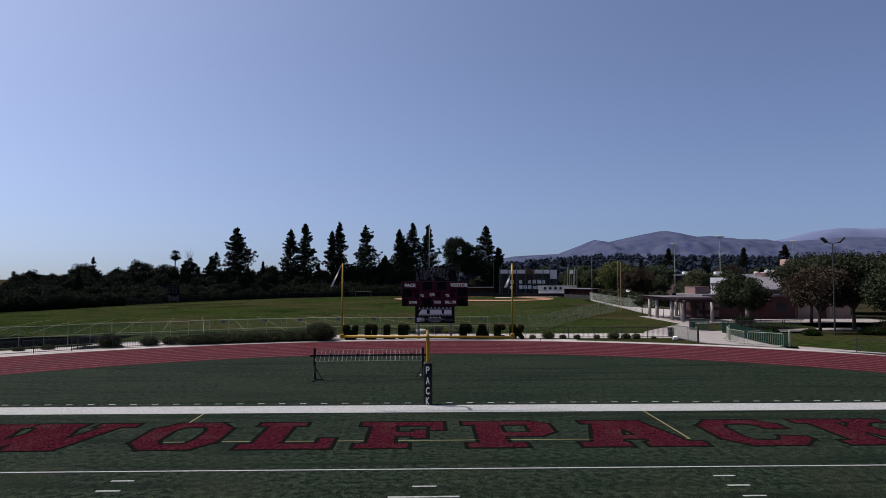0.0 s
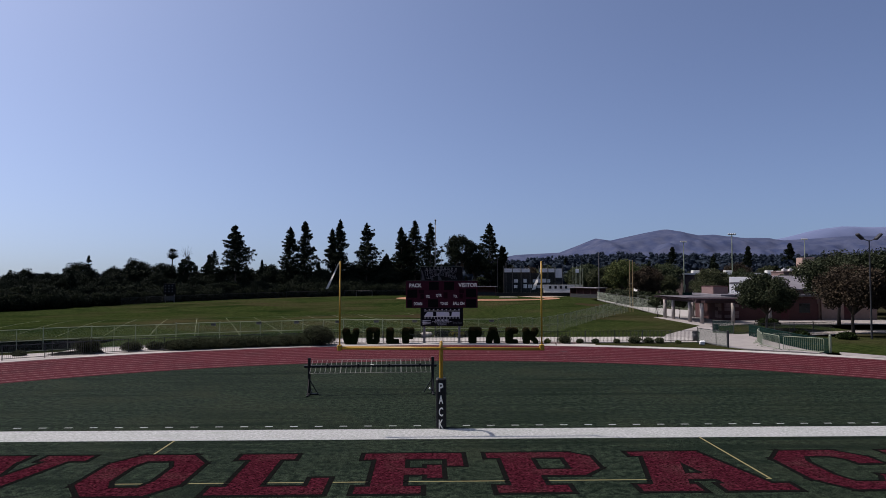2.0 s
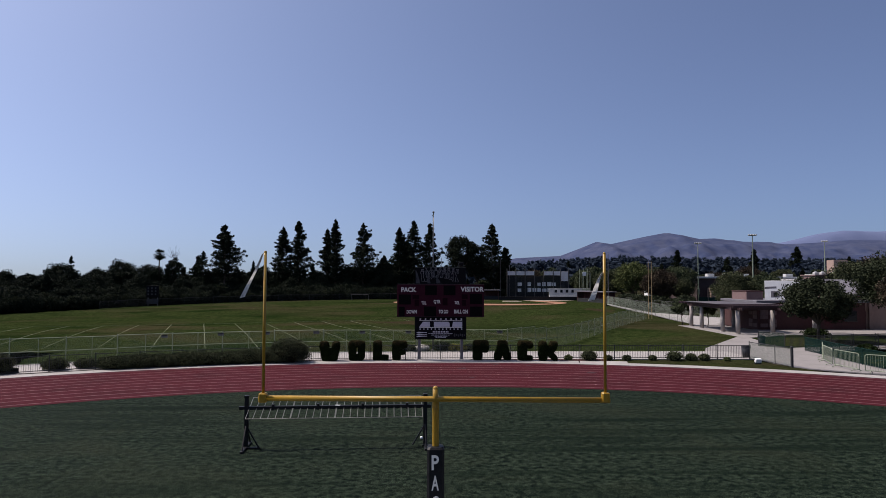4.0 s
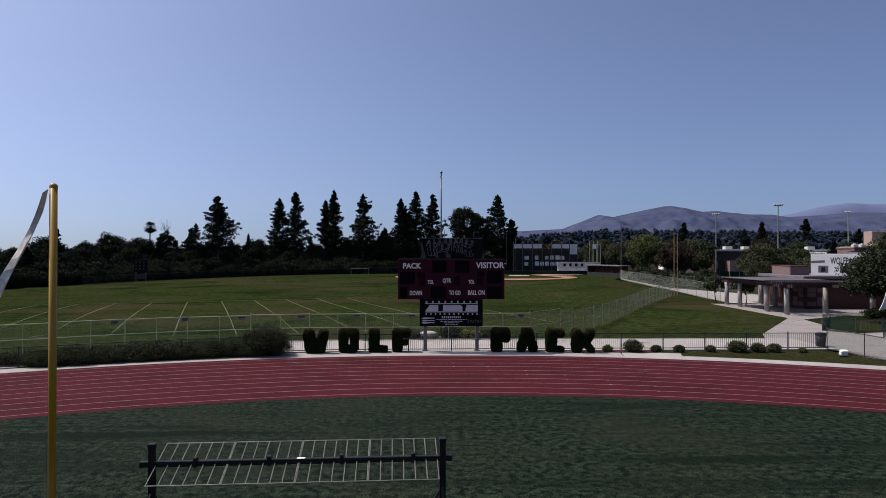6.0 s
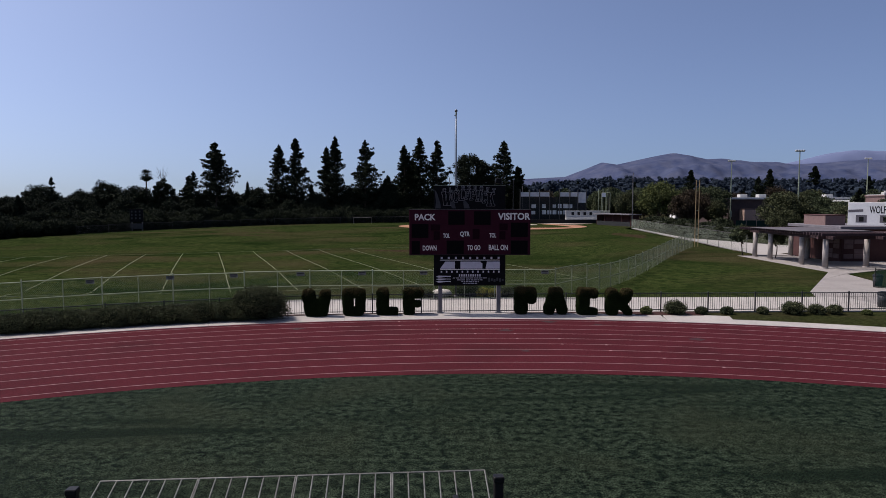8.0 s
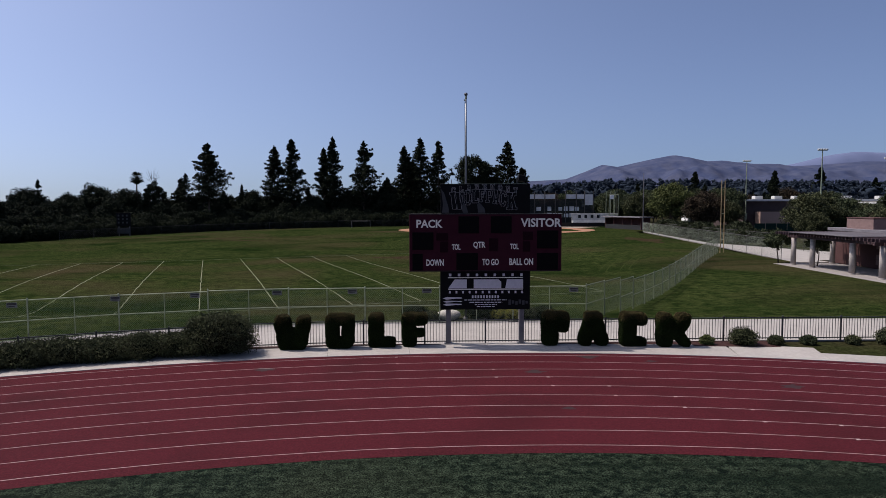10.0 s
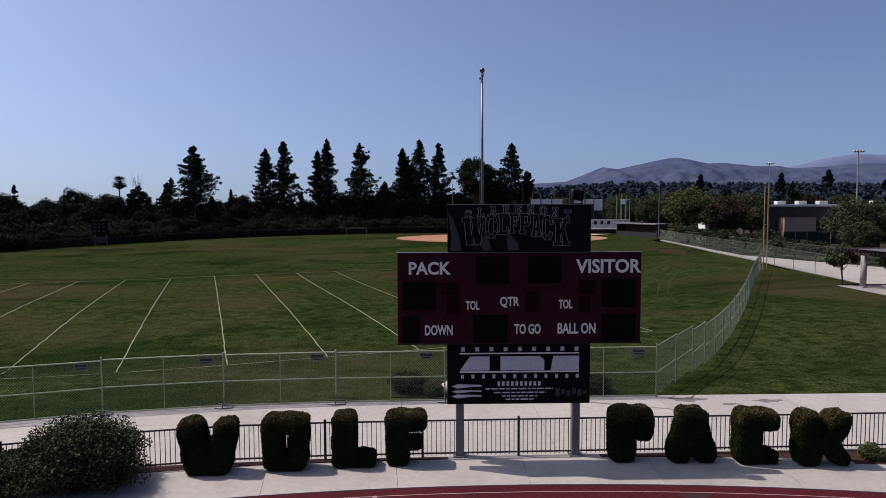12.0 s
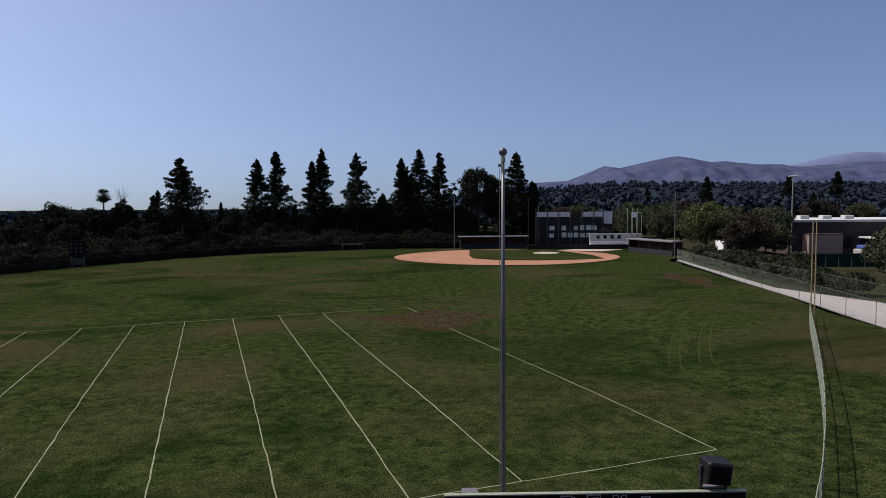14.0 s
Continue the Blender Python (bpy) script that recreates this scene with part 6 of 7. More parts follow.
def dugout(x, y, a, length, label):
    t = thing("dugout", label, "dugout", at=(x, y, 0))
    t.rotation_euler.z = a
    part("back_wall", Geo().box(0, 2.2, 0, length, 2.4, 2.6, 0.02), BRICK, t)
    for u in (0, length - 0.2):
        part("end_wall", Geo().box(u, 0, 0, u + 0.2, 2.2, 2.5, 0.02), BRICK, t)
    for k in range(1, 4):
        part("post", Geo().box(length * k / 4 - 0.08, 0.02, 0, length * k / 4 + 0.08, 0.18, 2.5, 0.01), BRICK, t)
    part("roof", Geo().box(-0.4, -0.6, 2.6, length + 0.4, 2.8, 2.82, 0.03), ROOF_GREY, t, "flat grey roof")
    part("bench", Geo().box(0.4, 1.5, 0.3, length - 0.4, 1.95, 0.45, 0.02), BEAM, t)
    part("fence_rail", Geo().box(0.2, 0.0, 0.0, length - 0.2, 0.05, 1.0, 0.01), SCREEN_BLACK, t)
    return t


dugout(40.2, 159.5, math.atan2(-13.2, 4.6), 13.5, "brick dugout with a flat grey roof beside first base")
dugout(5.8, 173.5, 0.0, 15.2, "dark brick dugout with a flat roof before the trees")
# fence in front of the far trees
pts = [(-70, 129), (-64, 142), (-54, 155), (-40, 165.8), (-24, 170.5), (-10, 173.6), (5, 174.5)]
for p, q in zip(pts[:-1], pts[1:]):
    for k in range(2):
        a = (p[0] + (q[0] - p[0]) * k / 2, p[1] + (q[1] - p[1]) * k / 2)
        b = (p[0] + (q[0] - p[0]) * (k + 1) / 2, p[1] + (q[1] - p[1]) * (k + 1) / 2)
        chain_bay(a, b, 1.8, BLACK_STEEL, label="dark chain-link fence bay before the trees", group="far fence bays", pitch=0.4, wire=0.012, rails=(1.0,), rail_mat=BLACK_STEEL, sink=lawn_h((a[0] + b[0]) / 2, (a[1] + b[1]) / 2) - 0.1)
q = thing("small_scoreboard", "small dark scoreboard with pale squares before the trees", "scoreboard", at=(-65.6, 142.3, lawn_h(-65.6, 142.3)))
for x in (0.3, 2.5):
    part("post", Geo().box(x, 0, 0, x + 0.15, 0.15, 4.6), POST_STEEL, q)
part("board", Geo().box(0, -0.15, 2.0, 2.9, -0.002, 4.8, 0.02), SIGN_BLACK, q)
for i in range(3):
    for j in range(3):
        part("digit_square", Geo().box(0.3 + 0.85 * i, -0.17, 2.6 + 0.72 * j, 0.62 + 0.85 * i, -0.14, 2.95 + 0.72 * j), SIGN_GREY, q)
part("lower_panel", Geo().box(0.1, -0.16, 0.5, 2.8, -0.01, 1.6, 0.02), SIGN_GREY, q)
wall_house("far_house", "pale house half hidden by far trees", -36.0, 196.0, -24.0, 204.0, 4.6, WHITE_PAINT, ROOF_GREY, 0.4, 0.3).location.z = -0.9
wall_house("far_hut", "pale hut half hidden by far trees", -48.5, 182.0, -44.5, 186.0, 2.6, WHITE_PAINT, ROOF_GREY, 0.3, 0.2).location.z = -1.3
q = thing("soccer_goal", "small pale goal frame at the far edge of the grass", "goal", at=(-20.5, 169.0, lawn_h(-20.5, 169.0)))
part("frame", Geo().path([(0, 0, 0), (0, 0, 1.6), (4.6, 0, 1.6), (4.6, 0, 0)], 0.05, 6), POST_STEEL, q)
part("stay", Geo().tube((0, 0, 1.6), (0, 1.6, 0), 0.04, n=6), POST_STEEL, q)
part("stay", Geo().tube((4.6, 0, 1.6), (4.6, 1.6, 0), 0.04, n=6), POST_STEEL, q)


def light_pole(x, y, h, label, heads=4, r=0.16):
    t = thing("light_pole", label, "light pole", "floodlight poles", (x, y, 0))
    part("pole", Geo().path([(0, 0, 0), (0, 0, h * 0.5), (0, 0, h)], [r, r * 0.75, r * 0.5], 10), GALV, t)
    part("crossarm", Geo().box(-0.85, -0.06, h - 0.12, 0.85, 0.06, h, 0.01), GALV, t)
    for k in range(heads):
        u = -0.7 + 1.4 * k / (heads - 1)
        part("lamp_head", Geo().box(u - 0.17, -0.32, h - 0.02, u + 0.17, 0.12, h + 0.22, 0.05), ROOF_WHITE, t)
    part("service_box", Geo().box(-0.25, -0.3, 2.2, 0.25, -r * 0.7, 3.6, 0.03), GALV, t)
    return t


light_pole(67.6, 119.8, 15.0, "tall pale steel floodlight pole")
light_pole(68.0, 148.0, 14.9, "tall pale steel floodlight pole")
light_pole(107.6, 160.0, 16.3, "tall pale steel floodlight pole")
q = thing("area_light", "steel lamp post with twin angled floodlights", "lamp post", at=(39.4, 34.0, 0))
part("pole", Geo().path([(0, 0, 0), (0, 0, 4.5), (0, 0, 8.85)], [0.085, 0.07, 0.05], 10), BLACK_STEEL, q)
for s in (-1, 1):
    part("arm", Geo().tube((0, 0, 8.75), (s * 0.62, 0, 9.0), 0.035, n=6), BLACK_STEEL, q)
    tilt = Matrix.Translation((s * 0.85, 0, 9.18)) @ Matrix.Rotation(-s * 0.75, 4, 'Y')
    part("lamp_head", Geo().box(-0.36, -0.22, -0.09, 0.36, 0.22, 0.09, 0.04, tilt), BLACK_STEEL, q)
for x, y, h in ((44.8, 146.0, 12.2), (4.4, 171.5, 11.9), (24.8, 180.0, 10.0), (113.0, 120.0, 13.0)):
    single("net_pole", Geo().tube((x, y, 0), (x, y, h), 0.12, 0.08, 8), POST_STEEL, "tall slim steel pole", "pole", "netting poles")


# entrance: bins, barriers, screened fence
def bin_can(x, y):
    t = thing("bin", "round dark plastic rubbish bin", "bin", "bins at the entrance", (x, y, 0.02))
    part("body", Geo().tube((0, 0, 0), (0, 0, 0.72), 0.25, 0.30, 16), CAN, t, "", True)
    part("rim", Geo().tube((0, 0, 0.68), (0, 0, 0.76), 0.325, 0.32, 16), CAN, t)
    part("lid", Geo().ball((0, 0, 0.76), 0.30, 0.30, 0.08, 16, 6), BLACK_VINYL, t, "", True)


bin_can(23.1, 33.0)
bin_can(28.6, 41.4)


def barrier(p, q):
    """A steel crowd barrier with a bent tube frame, uprights and feet."""
    p, q = Vector((*p, 0.02)), Vector((*q, 0.02))
    L = (q - p).length
    t = thing("crowd_barrier", "pale steel crowd barrier standing on concrete", "barrier", "crowd barriers", tuple(p))
    t.rotation_euler.z = math.atan2(q.y - p.y, q.x - p.x)
    part("frame", Geo().path([(0, 0, 0.15), (0, 0, 1.0), (0.08, 0, 1.1), (L - 0.08, 0, 1.1), (L, 0, 1.0), (L, 0, 0.15), (0, 0, 0.15)], 0.026, 8), GALV, t)
    n = int(L / 0.13)
    me = Geo().tube((0, 0, 0.16), (0, 0, 1.09), 0.009, n=5).mesh("bar", GALV)
    for k in range(1, n):
        part("bar", me, None, t).location.x = L * k / n
    for x in (0.3, L - 0.3):
        part("foot", Geo().path([(x, -0.33, 0.02), (x, -0.2, 0.08), (x, 0, 0.14), (x, 0.2, 0.08), (x, 0.33, 0.02)], 0.024, 6), GALV, t)


for p, q in (((28.6, 32.8), (27.3, 30.6)), ((27.2, 30.4), (26.3, 28.0)), ((26.25, 27.7), (26.2, 25.2)), ((26.3, 24.8), (28.2, 22.9))):
    barrier(p, q)
SG = [(29.9, 37.2), (29.6, 34.7), (29.1, 31.6), (28.7, 28.6), (28.5, 25.6), (28.55, 22.9)]
for p, q in zip(SG[:-1], SG[1:]):
    chain_bay(p, q, 1.1, SCREEN_GREEN, "screened_fence", "low fence bay with a dense teal green mesh", "screened fence bays", pitch=0.045, wire=0.006, rail_mat=SCREEN_GREEN, rails=(1.0, 0.5))
chain_bay((28.1, 40.95), (29.5, 39.42), 1.25, SCREEN_GREEN, "screened_fence", "low fence bay with a dense teal green mesh", "screened fence bays", pitch=0.045, wire=0.009, rail_mat=BLACK_STEEL, rails=(1.0, 0.06))
BG = [(29.5, 39.42), (31.85, 40.05), (34.2, 40.68), (36.55, 41.31), (38.9, 41.94), (41.25, 42.57)]
for p, q in zip(BG[:-1], BG[1:]):
    copy_thing(first, place(p[0], p[1], 0.0, math.atan2(q[1] - p[1], q[0] - p[0])))
for p, q in (((31.8, 37.7), (34.4, 38.3)), ((34.4, 38.3), (37.0, 38.9)), ((37.0, 38.9), (39.6, 39.5))):
    chain_bay(p, q, 1.2, BLACK_STEEL, label="low black chain-link fence bay beside the path", group="black fence bays", pitch=0.1, wire=0.003, rail_mat=BLACK_STEEL, rails=(1.0, 0.08))
single("bollard", Geo().tube((29.1, 23.6, 0), (29.1, 23.6, 1.25), 0.09, n=12).ball((29.1, 23.6, 1.25), 0.09, n=12, m=6), GALV, "pale steel gate post", "post")
q = thing("ground_light", "small white ground floodlight on the grass strip", "floodlight", at=(22.0, 29.2, 0.015))
part("housing", Geo().box(-0.2, -0.12, 0.08, 0.2, 0.12, 0.36, 0.03, Matrix.Rotation(0.3, 4, 'X')), WHITE_PAINT, q)
part("bracket", Geo().box(-0.22, -0.05, 0, 0.22, 0.1, 0.06, 0.01), BLACK_STEEL, q)


# ---- trees ----
def strew(kinds, spots, rs):
    """Copies of a few trees over many spots, each turned and scaled to its height."""
    for i, (x, y, h) in enumerate(spots):
        src, base = kinds[i % len(kinds)]
        copy_thing(src, place(x, y, lawn_h(x, y) if x < 0 else 0.0, rs.uniform(0, 6.28), h / base))


rs = random.Random(77)
PINE_LABEL = "tall dark pine with an uneven narrow crown"
# tall pines behind the outfield, each of its own shape
for i, (x, y, h, sp, bare) in enumerate(((-56.5, 172.0, 20.8, 4.1, 0.30), (-43.0, 185, 21.3, 3.5, 0.2), (-38.1, 184, 23.1, 3.7, 0.2), (-27.4, 186, 23.8, 3.1, 0.22), (-18.8, 184, 22.6, 4.0, 0.22), (-8.0, 187, 21.4, 3.4, 0.15), (-3.6, 186, 23.6, 3.6, 0.15), (1.3, 187, 22.9, 4.0, 0.15), (20.5, 188, 22.9, 4.3, 0.12), (-30.0, 187, 20.8, 2.4, 0.3), (-5.8, 190, 17.5, 4.4, 0.1), (24.6, 189, 15.6, 3.4, 0.1), (-12.7, 186, 12.8, 3.2, 0.05))):
    pine("pine_tree", h - lawn_h(x, y), sp * 1.32, 20 + i, PINE_LABEL, "tall pines behind the outfield", bare=bare, per=30, levels=44, size=0.24).location = (x, y, lawn_h(x, y))
broadleaf("round_tree", 20.2, 5.4, 31, "tall dark round-headed tree among the pines", "tall pines behind the outfield", LEAF_PINE, 0.35, 80, 190, 0.20, 0.3).location = (11.2, 187, 0)
broadleaf("round_tree", 17.5, 4.6, 32, "tall dark round-headed tree among the pines", "tall pines behind the outfield", LEAF_PINE, 0.3, 70, 190, 0.20, 0.3).location = (16.0, 190, 0)
palm("palm_tree", 15.6, 5, "dark fan palm rising over the far trees").location = (-78.6, 182.0, lawn_h(-78.6, 182))
palm("palm_tree", 11.5, 6, "small far fan palm over the tree row").location = (-201.0, 300.0, -2.2)
DARK = "dark dense tree in the row behind the outfield"
kinds = [(broadleaf("dark_tree", 10, 4.6, 60 + i, DARK, "dark tree row", LEAF_PINE, 0.10, 90, 230, 0.17, 0.2, 0.7), 10) for i in range(4)]
kinds.append((pine("dark_conifer", 12, 3.2, 71, "dark ragged conifer in the row behind the outfield", "dark tree row", per=24, levels=30, bare=0.05, size=0.34), 12))
for (k, _), (x, y) in zip(kinds, ((-95, 186), (-31, 182), (-50, 184), (-12, 184), (-68.7, 186))):
    k.location = (x, y, lawn_h(x, y))
spots = [(-103.5, 176, 11.0), (-94.6, 178, 9.7), (-89.0, 180, 11.9), (-81.4, 183, 11.0), (-56.5, 184, 9.8), (-32.8, 186, 8.6), (-109.5, 185, 7.6), (-100.5, 184, 6.8), (-93.5, 186, 8.2), (-88, 182, 6.0), (-84.0, 185, 6.6), (-72.6, 187, 8.4), (-67.5, 187, 8.4), (-71.0, 182, 7.0), (-64, 178, 7.0), (-52.0, 186, 7.4), (-118, 184, 8.0), (-125, 186, 9.0), (-112, 158, 7.4), (-99, 166, 7.0), (-90, 174, 7.4), (-63, 184, 9.4), (-57, 188, 9.0), (-49.5, 186, 10.4), (-34.5, 188, 10.6), (-23.5, 188, 10.4), (-12.5, 187, 11.4), (-33, 186, 7.0), (-23.5, 184, 6.4), (-14.5, 186, 9.6), (-11.0, 186, 8.6), (6.5, 188, 10.0)]
# two ranks along the curved edge of the grass
edge = [(-96, 104), (-80, 122), (-72.5, 133), (-66, 146), (-56, 158.5), (-42, 169), (-26, 174), (-11, 177), (4, 178)]
for p, q in zip(edge[:-1], edge[1:]):
    L = math.hypot(q[0] - p[0], q[1] - p[1])
    for k in range(int(L / 4.2) + 1):
        f = (k + rs.random() * 0.6) / (L / 4.2)
        nx, ny = -(q[1] - p[1]) / L, (q[0] - p[0]) / L
        x, y = p[0] + (q[0] - p[0]) * f, p[1] + (q[1] - p[1]) * f
        o = rs.uniform(1.5, 4)
        spots.append((x + nx * o, y + ny * o, rs.uniform(3.4, 5.0)))
        o = rs.uniform(8, 14)
        spots.append((x + nx * o, y + ny * o, rs.choice((4.8, 5.6, 6.4, 7.2) if x < -46 else (4.8, 5.4, 6.0, 6.6)) * rs.uniform(0.9, 1.1)))
        o = rs.uniform(17, 26)
        if -0.50 < (x + nx * o) / (y + ny * o) < -0.39:
            continue
        spots.append((x + nx * o, y + ny * o, rs.choice((5.6, 6.4, 7.2, 8.2) if x < -46 else (6.4, 7.2, 8.2, 9.2)) * rs.uniform(0.9, 1.1)))
strew(kinds, spots, rs)
# single trees that stand out of the row
for x, y, h, sp, lb in ((-102.2, 178, 12.8, 2.4, "slim dark conifer in the row behind the outfield"), (-65.9, 182, 14.6, 3.6, "sparse dark conifer with level limbs"), (-51.6, 184, 11.4, 1.5, "thin spire-like dark conifer"), (-116.0, 150, 15.6, 3.2, "dark ragged conifer in the row behind the outfield")):
    pine("dark_conifer", h, sp, int(-x), lb, "dark tree row", per=26, levels=18, bare=0.05, size=0.22).location = (x, y, lawn_h(x, y))
bare_top = broadleaf("dark_tree", 14.0, 3.0, 133, "dark tree with bare twigs rising from its crown", "dark tree row", LEAF_PINE, 0.1, 80, 200, 0.17, 0.25)
bare_top.location = (-74.4, 182, lawn_h(-74.4, 182))
twigs = Geo()
for k in range(26):
    a, u = k * 2.4, 0.3 + 0.7 * (k % 5) / 4
    q0 = Vector((0.9 * u * math.cos(a), 0.9 * u * math.sin(a), 12.6 + 0.4 * (k % 3)))
    q1 = q0 + Vector((1.3 * u * math.cos(a), 1.3 * u * math.sin(a), 2.2 + 1.2 * math.sin(3 * k) - 0.8 * u))
    twigs.path([q0, q0.lerp(q1, 0.5) + Vector((0.1 * math.sin(5 * a), 0, 0.1)), q1], [0.035, 0.022, 0.010], 4)
part("twig", twigs, BARK, bare_top, "bare grey twigs")
for (k, _), size in zip(kinds, (0.8, 0.7, 0.75, 0.9, 1.1)):
    k.scale = (size, size, size)
# low dark brush that closes the foot of the row
brush = [(bush(-60, 152.5, 3.2, 2.2, 3.2, 700 + i, "low dark brush at the foot of the tree row", LEAF_PINE, "brush at the tree row", 7000, 0.13, "brush", "brush"), 1.0) for i in range(2)]
brush[0][0].location.z = lawn_h(-60, 152.5)
brush[1][0].location = (-34, 171.5, lawn_h(-34, 171.5))
bs = []
for p, q in zip(edge[:-1], edge[1:]):
    L = math.hypot(q[0] - p[0], q[1] - p[1])
    nx, ny = -(q[1] - p[1]) / L, (q[0] - p[0]) / L
    for k in range(int(L / 3.6) + 1):
        f = min(1, (k + rs.random() * 0.5) / (L / 3.6))
        bs.append((p[0] + (q[0] - p[0]) * f + nx * 0.8, p[1] + (q[1] - p[1]) * f + ny * 0.8, rs.uniform(0.8, 1.3)))
for p, q in zip(edge[:-1], edge[1:]):
    L = math.hypot(q[0] - p[0], q[1] - p[1])
    nx, ny = -(q[1] - p[1]) / L, (q[0] - p[0]) / L
    for k in range(int(L / 4.4) + 1):
        f = min(1, (k + rs.random() * 0.5) / (L / 4.4))
        bs.append((p[0] + (q[0] - p[0]) * f + nx * 7, p[1] + (q[1] - p[1]) * f + ny * 7, rs.uniform(1.3, 1.75)))
for x in range(6, 40, 4):
    bs.append((x, 183 + rs.random() * 3, rs.uniform(1.0, 1.5)))
strew(brush, bs, rs)

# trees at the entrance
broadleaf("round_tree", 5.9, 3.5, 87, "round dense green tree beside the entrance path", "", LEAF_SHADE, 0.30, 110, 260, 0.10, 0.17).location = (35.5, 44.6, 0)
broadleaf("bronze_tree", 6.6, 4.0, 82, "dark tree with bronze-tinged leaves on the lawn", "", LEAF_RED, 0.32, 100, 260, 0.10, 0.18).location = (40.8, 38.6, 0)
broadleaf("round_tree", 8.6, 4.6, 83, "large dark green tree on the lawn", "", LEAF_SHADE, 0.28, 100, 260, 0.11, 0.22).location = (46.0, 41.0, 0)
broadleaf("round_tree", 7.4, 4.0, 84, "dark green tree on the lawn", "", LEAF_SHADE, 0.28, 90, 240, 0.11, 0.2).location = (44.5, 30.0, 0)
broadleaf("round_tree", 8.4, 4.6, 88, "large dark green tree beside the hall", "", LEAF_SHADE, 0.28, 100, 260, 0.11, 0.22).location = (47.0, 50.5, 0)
broadleaf("young_tree", 3.2, 1.25, 85, "small young tree with a leaning trunk beside the pergola", "", LEAF_TREE, 0.42, 40, 110, 0.09, 0.07).location = (31.9, 67.0, 0)
broadleaf("young_tree", 3.0, 1.1, 86, "small young tree with a thin trunk", "", LEAF_TREE, 0.42, 36, 100, 0.09, 0.06).location = (33.6, 63.6, 0)
for i, (x, y, rx, h) in enumerate(((43.5, 34.5, 1.3, 0.9), (37.0, 33.8, 0.9, 0.7), (46.5, 35.6, 2.2, 1.6), (34.5, 36.6, 0.8, 0.6), (50.0, 34.0, 2.4, 1.9), (38.5, 50.0, 1.3, 1.0))):
    bush(x, y, rx, rx, h, 800 + i, "dark low shrub on the shaded lawn", LEAF_RED if i in (2, 4) else LEAF_DARK, "lawn shrubs", 2200, 0.08, "shrub", "shrub")

# the wooded right side: mixed trees behind the ball field and round the buildings
MIX = "green tree among the school buildings"
mix = [(broadleaf("green_tree", 9, 4.2, 90 + i, MIX, "trees round the school", m, 0.2, 80, 230, 0.15), 9) for i, m in enumerate((LEAF_TREE, LEAF_TREE, LEAF_LIGHT, LEAF_BUSH))]
mix.append((pine("green_conifer", 12, 2.8, 99, "dark conifer among the school buildings", "trees round the school", per=30, levels=24, bare=0.1), 12))
for (k, _), (x, y) in zip(mix, ((57.5, 150), (56, 172), (51.5, 148), (50, 190), (88, 175))):
    k.location = (x, y, 0)
bronze = broadleaf("brown_tree", 9, 4.2, 97, "brownish green tree among the school buildings", "trees round the school", LEAF_RED, 0.2, 80, 230, 0.15)
bronze.location = (69, 172, 0)
spots = [(60, 86.5, 6.0), (64.5, 83, 8.8), (68.5, 84, 9.4), (72.5, 85, 9.2), (77, 80, 9.4), (55.5, 88, 5.6), (53, 98, 7.4), (54, 136, 8.2), (62, 146, 9.4), (58, 146, 9.6), (57, 76, 5.2), (50.5, 78, 5.6), (62, 84, 4.8), (69, 86, 5.8), (74, 86, 6.4), (80, 86, 8.0), (52, 172, 8.5), (66, 170, 8.0), (48.5, 182, 9.0), (63, 158, 7.0), (56.0, 140.0, 5.8), (60.5, 140, 6.2), (63.5, 113, 5.2), (56, 98, 5.4), (60, 108, 6.0), (66, 112, 7.4), (50.0, 92, 4.6), (54.5, 84, 5.0), (60.5, 82, 5.6),
         (70, 106, 7.6), (76, 112, 7.8), (84, 106, 7.4), (90, 118, 7.8), (98, 112, 8.0), (106, 126, 8.6), (114, 140, 9.0), (78, 124, 6.0), (120, 155, 9.4), (128, 150, 9.6), (60, 66, 6.4), (66, 72, 7.2), (72, 80, 7.6), (62, 56, 6.6), (70, 60, 7.8), (78, 68, 8.6), (86, 80, 9.0), (94, 92, 9.0), (102, 100, 9.2), (56, 48, 7.2), (62, 44, 7.6), (54, 36, 6.8), (60, 30, 7.4), (68, 38, 8.2), (76, 48, 8.6), (84, 58, 9.0), (54, 24, 7.0), (62, 18, 8.0), (70, 26, 8.4)]
for k in range(26):
    spots.append((rs.uniform(30, 130), rs.uniform(196, 250), rs.uniform(7.5, 11.5)))
for k in range(14):
    spots.append((rs.uniform(-130, 28), rs.uniform(196, 216), rs.uniform(4.5, 6.5)))
strew([mix[0], mix[3], (bronze, 9), mix[1], mix[4]], spots, rs)
mix[2][0].scale = (1.15, 1.15, 1.15)
# dark shrubs behind the ball-field path
hedge = bush(46.5, 96, 2.2, 1.8, 2.2, 900, "dark loose shrub beside the ball-field path", LEAF_SHADE, "shrubs along the path", 3600, 0.16, "shrub", "shrub")
for k in range(13):
    y = 99 + 3.3 * k
    copy_thing(hedge, place(45.2 + rs.uniform(-0.8, 1.2) + 0.03 * (y - 99), y, 0, rs.uniform(0, 6.28), rs.uniform(0.7, 1.25)))
for k in range(8):
    copy_thing(hedge, place(rs.uniform(48.5, 54), 112 + 4.2 * k, 0, rs.uniform(0, 6.28), rs.uniform(0.8, 1.3)))
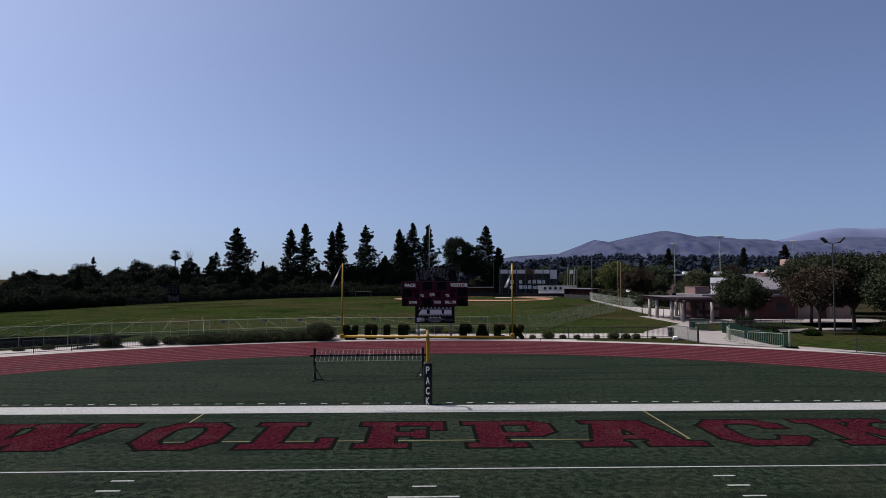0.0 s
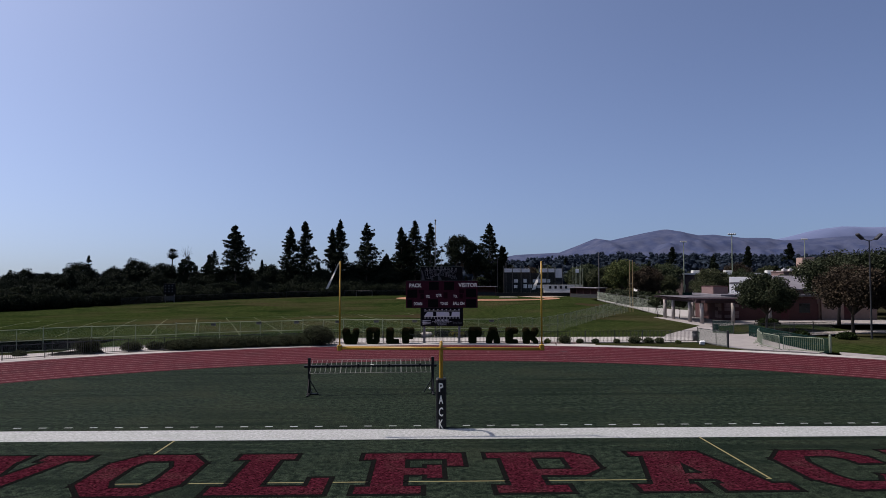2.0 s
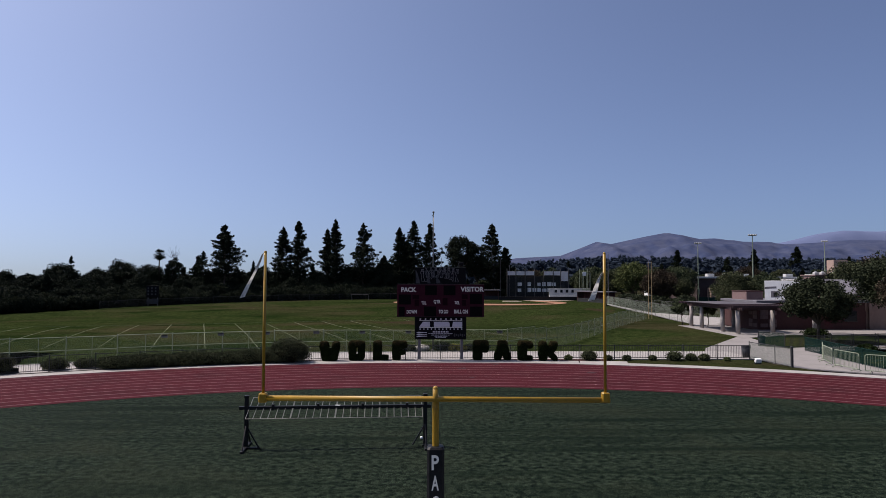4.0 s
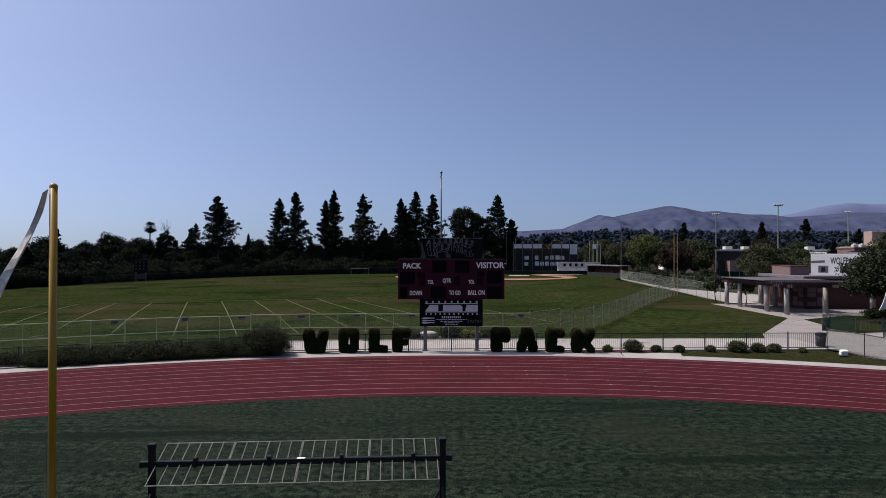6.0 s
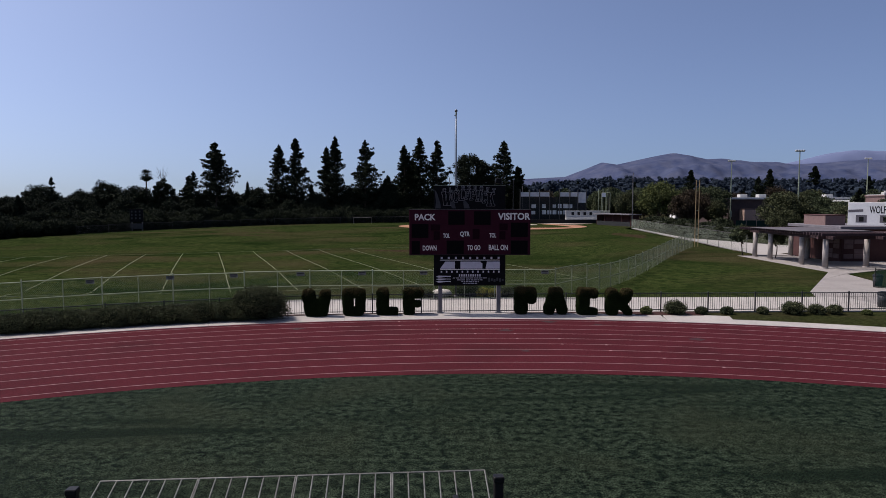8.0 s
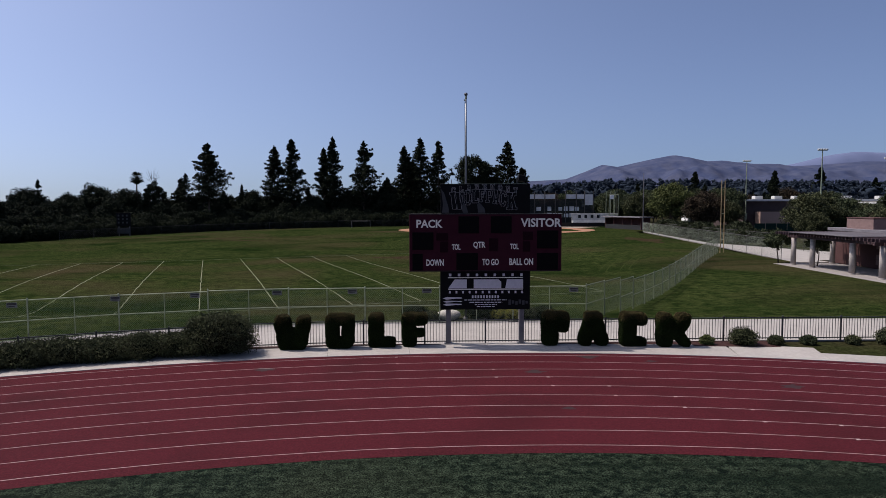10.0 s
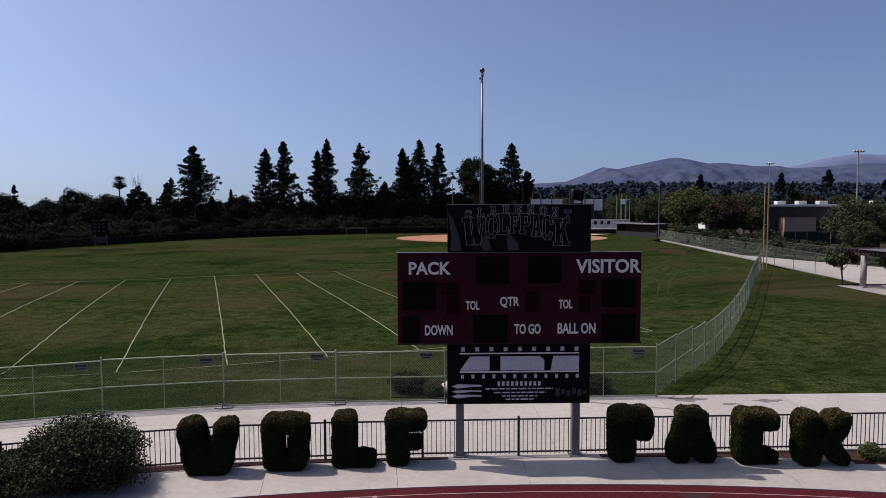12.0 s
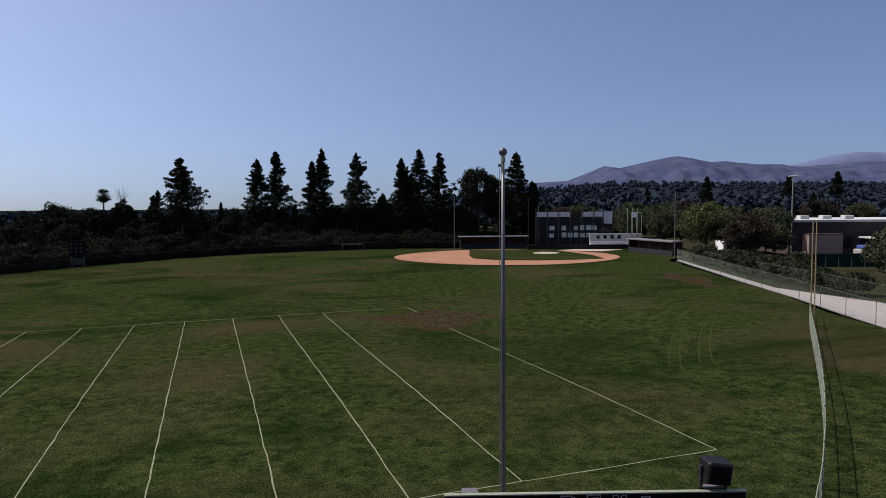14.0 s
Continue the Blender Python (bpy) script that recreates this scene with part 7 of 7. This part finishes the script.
# far big conifers standing over the woods
far = pine("far_conifer", 28, 6.5, 120, "big dark conifer standing over the far woods", "far conifers", per=30, levels=26, bare=0.1, size=0.8)
far.location = (187, 468, 0)
for x, y, h in ((263.5, 505, 30.5), (283, 478, 31.5), (150, 480, 20), (318, 470, 24), (360, 500, 24), (106, 470, 20)):
    copy_thing(far, place(x, y, 0, x, h / 28))


# far woods: countless crowns on the plain and the foothill
def far_woods():
    r = np.random.default_rng(5)
    cs, rd = [], []
    for k in range(2600):
        d = 260 + 1900 * r.random() ** 1.3
        s = r.uniform(-0.62, 0.95)
        x, y = s * d, d
        hgt = r.uniform(6, 10.5) * (1 + d / 3000)
        if s < 0.02:
            if d > 1000:
                continue
            hgt = r.uniform(4.5, 6.5)
        base = 0.0
        if y > 900 and x > -200:
            v = (y - 900) / 1400
            base = float(np.interp(x, [-200, 200, 500, 900, 1500, 2600], [16, 34, 62, 58, 56, 60])) * math.sin(min(v * 1.25, 1) * math.pi / 2) ** 1.3
        w = r.uniform(3.2, 6.5) * (1 + d / 1800)
        for q in range(3):
            cs.append((x + r.normal() * w * 0.5, y + r.normal() * w * 0.4, base + hgt * (0.35 + 0.3 * q)))
            rd.append((w * (1.0 - 0.22 * q), w * (1.0 - 0.22 * q), hgt * 0.34))
    v, f = leaves(cs, rd, 58, 0.95, 6, shell=0.45, broad=0.7)
    # a solid lumpy heart in every crown, eight sides by four rings
    c, d = np.asarray(cs), np.asarray(rd) * 0.72
    ring = [(math.sin(e) * math.cos(2 * math.pi * i / 8), math.sin(e) * math.sin(2 * math.pi * i / 8), math.cos(e)) for e in (0.35, 1.0, 1.7, 2.4) for i in range(8)]
    unit = np.asarray(ring)
    hv = c[:, None, :] + unit[None] * d[:, None, :] * r.uniform(0.8, 1.15, (len(c), 32, 1))
    quads = np.asarray([(j * 8 + i, j * 8 + 8 + i, j * 8 + 8 + (i + 1) % 8, j * 8 + (i + 1) % 8) for j in range(3) for i in range(8)] + [(0, 2, 4, 6), (0, 1, 2, 7)])
    hf = quads[None] + (np.arange(len(c)) * 32)[:, None, None] + len(v)
    v = np.concatenate([v, hv.reshape(-1, 3)])
    f = np.concatenate([f, hf.reshape(-1, 4)])
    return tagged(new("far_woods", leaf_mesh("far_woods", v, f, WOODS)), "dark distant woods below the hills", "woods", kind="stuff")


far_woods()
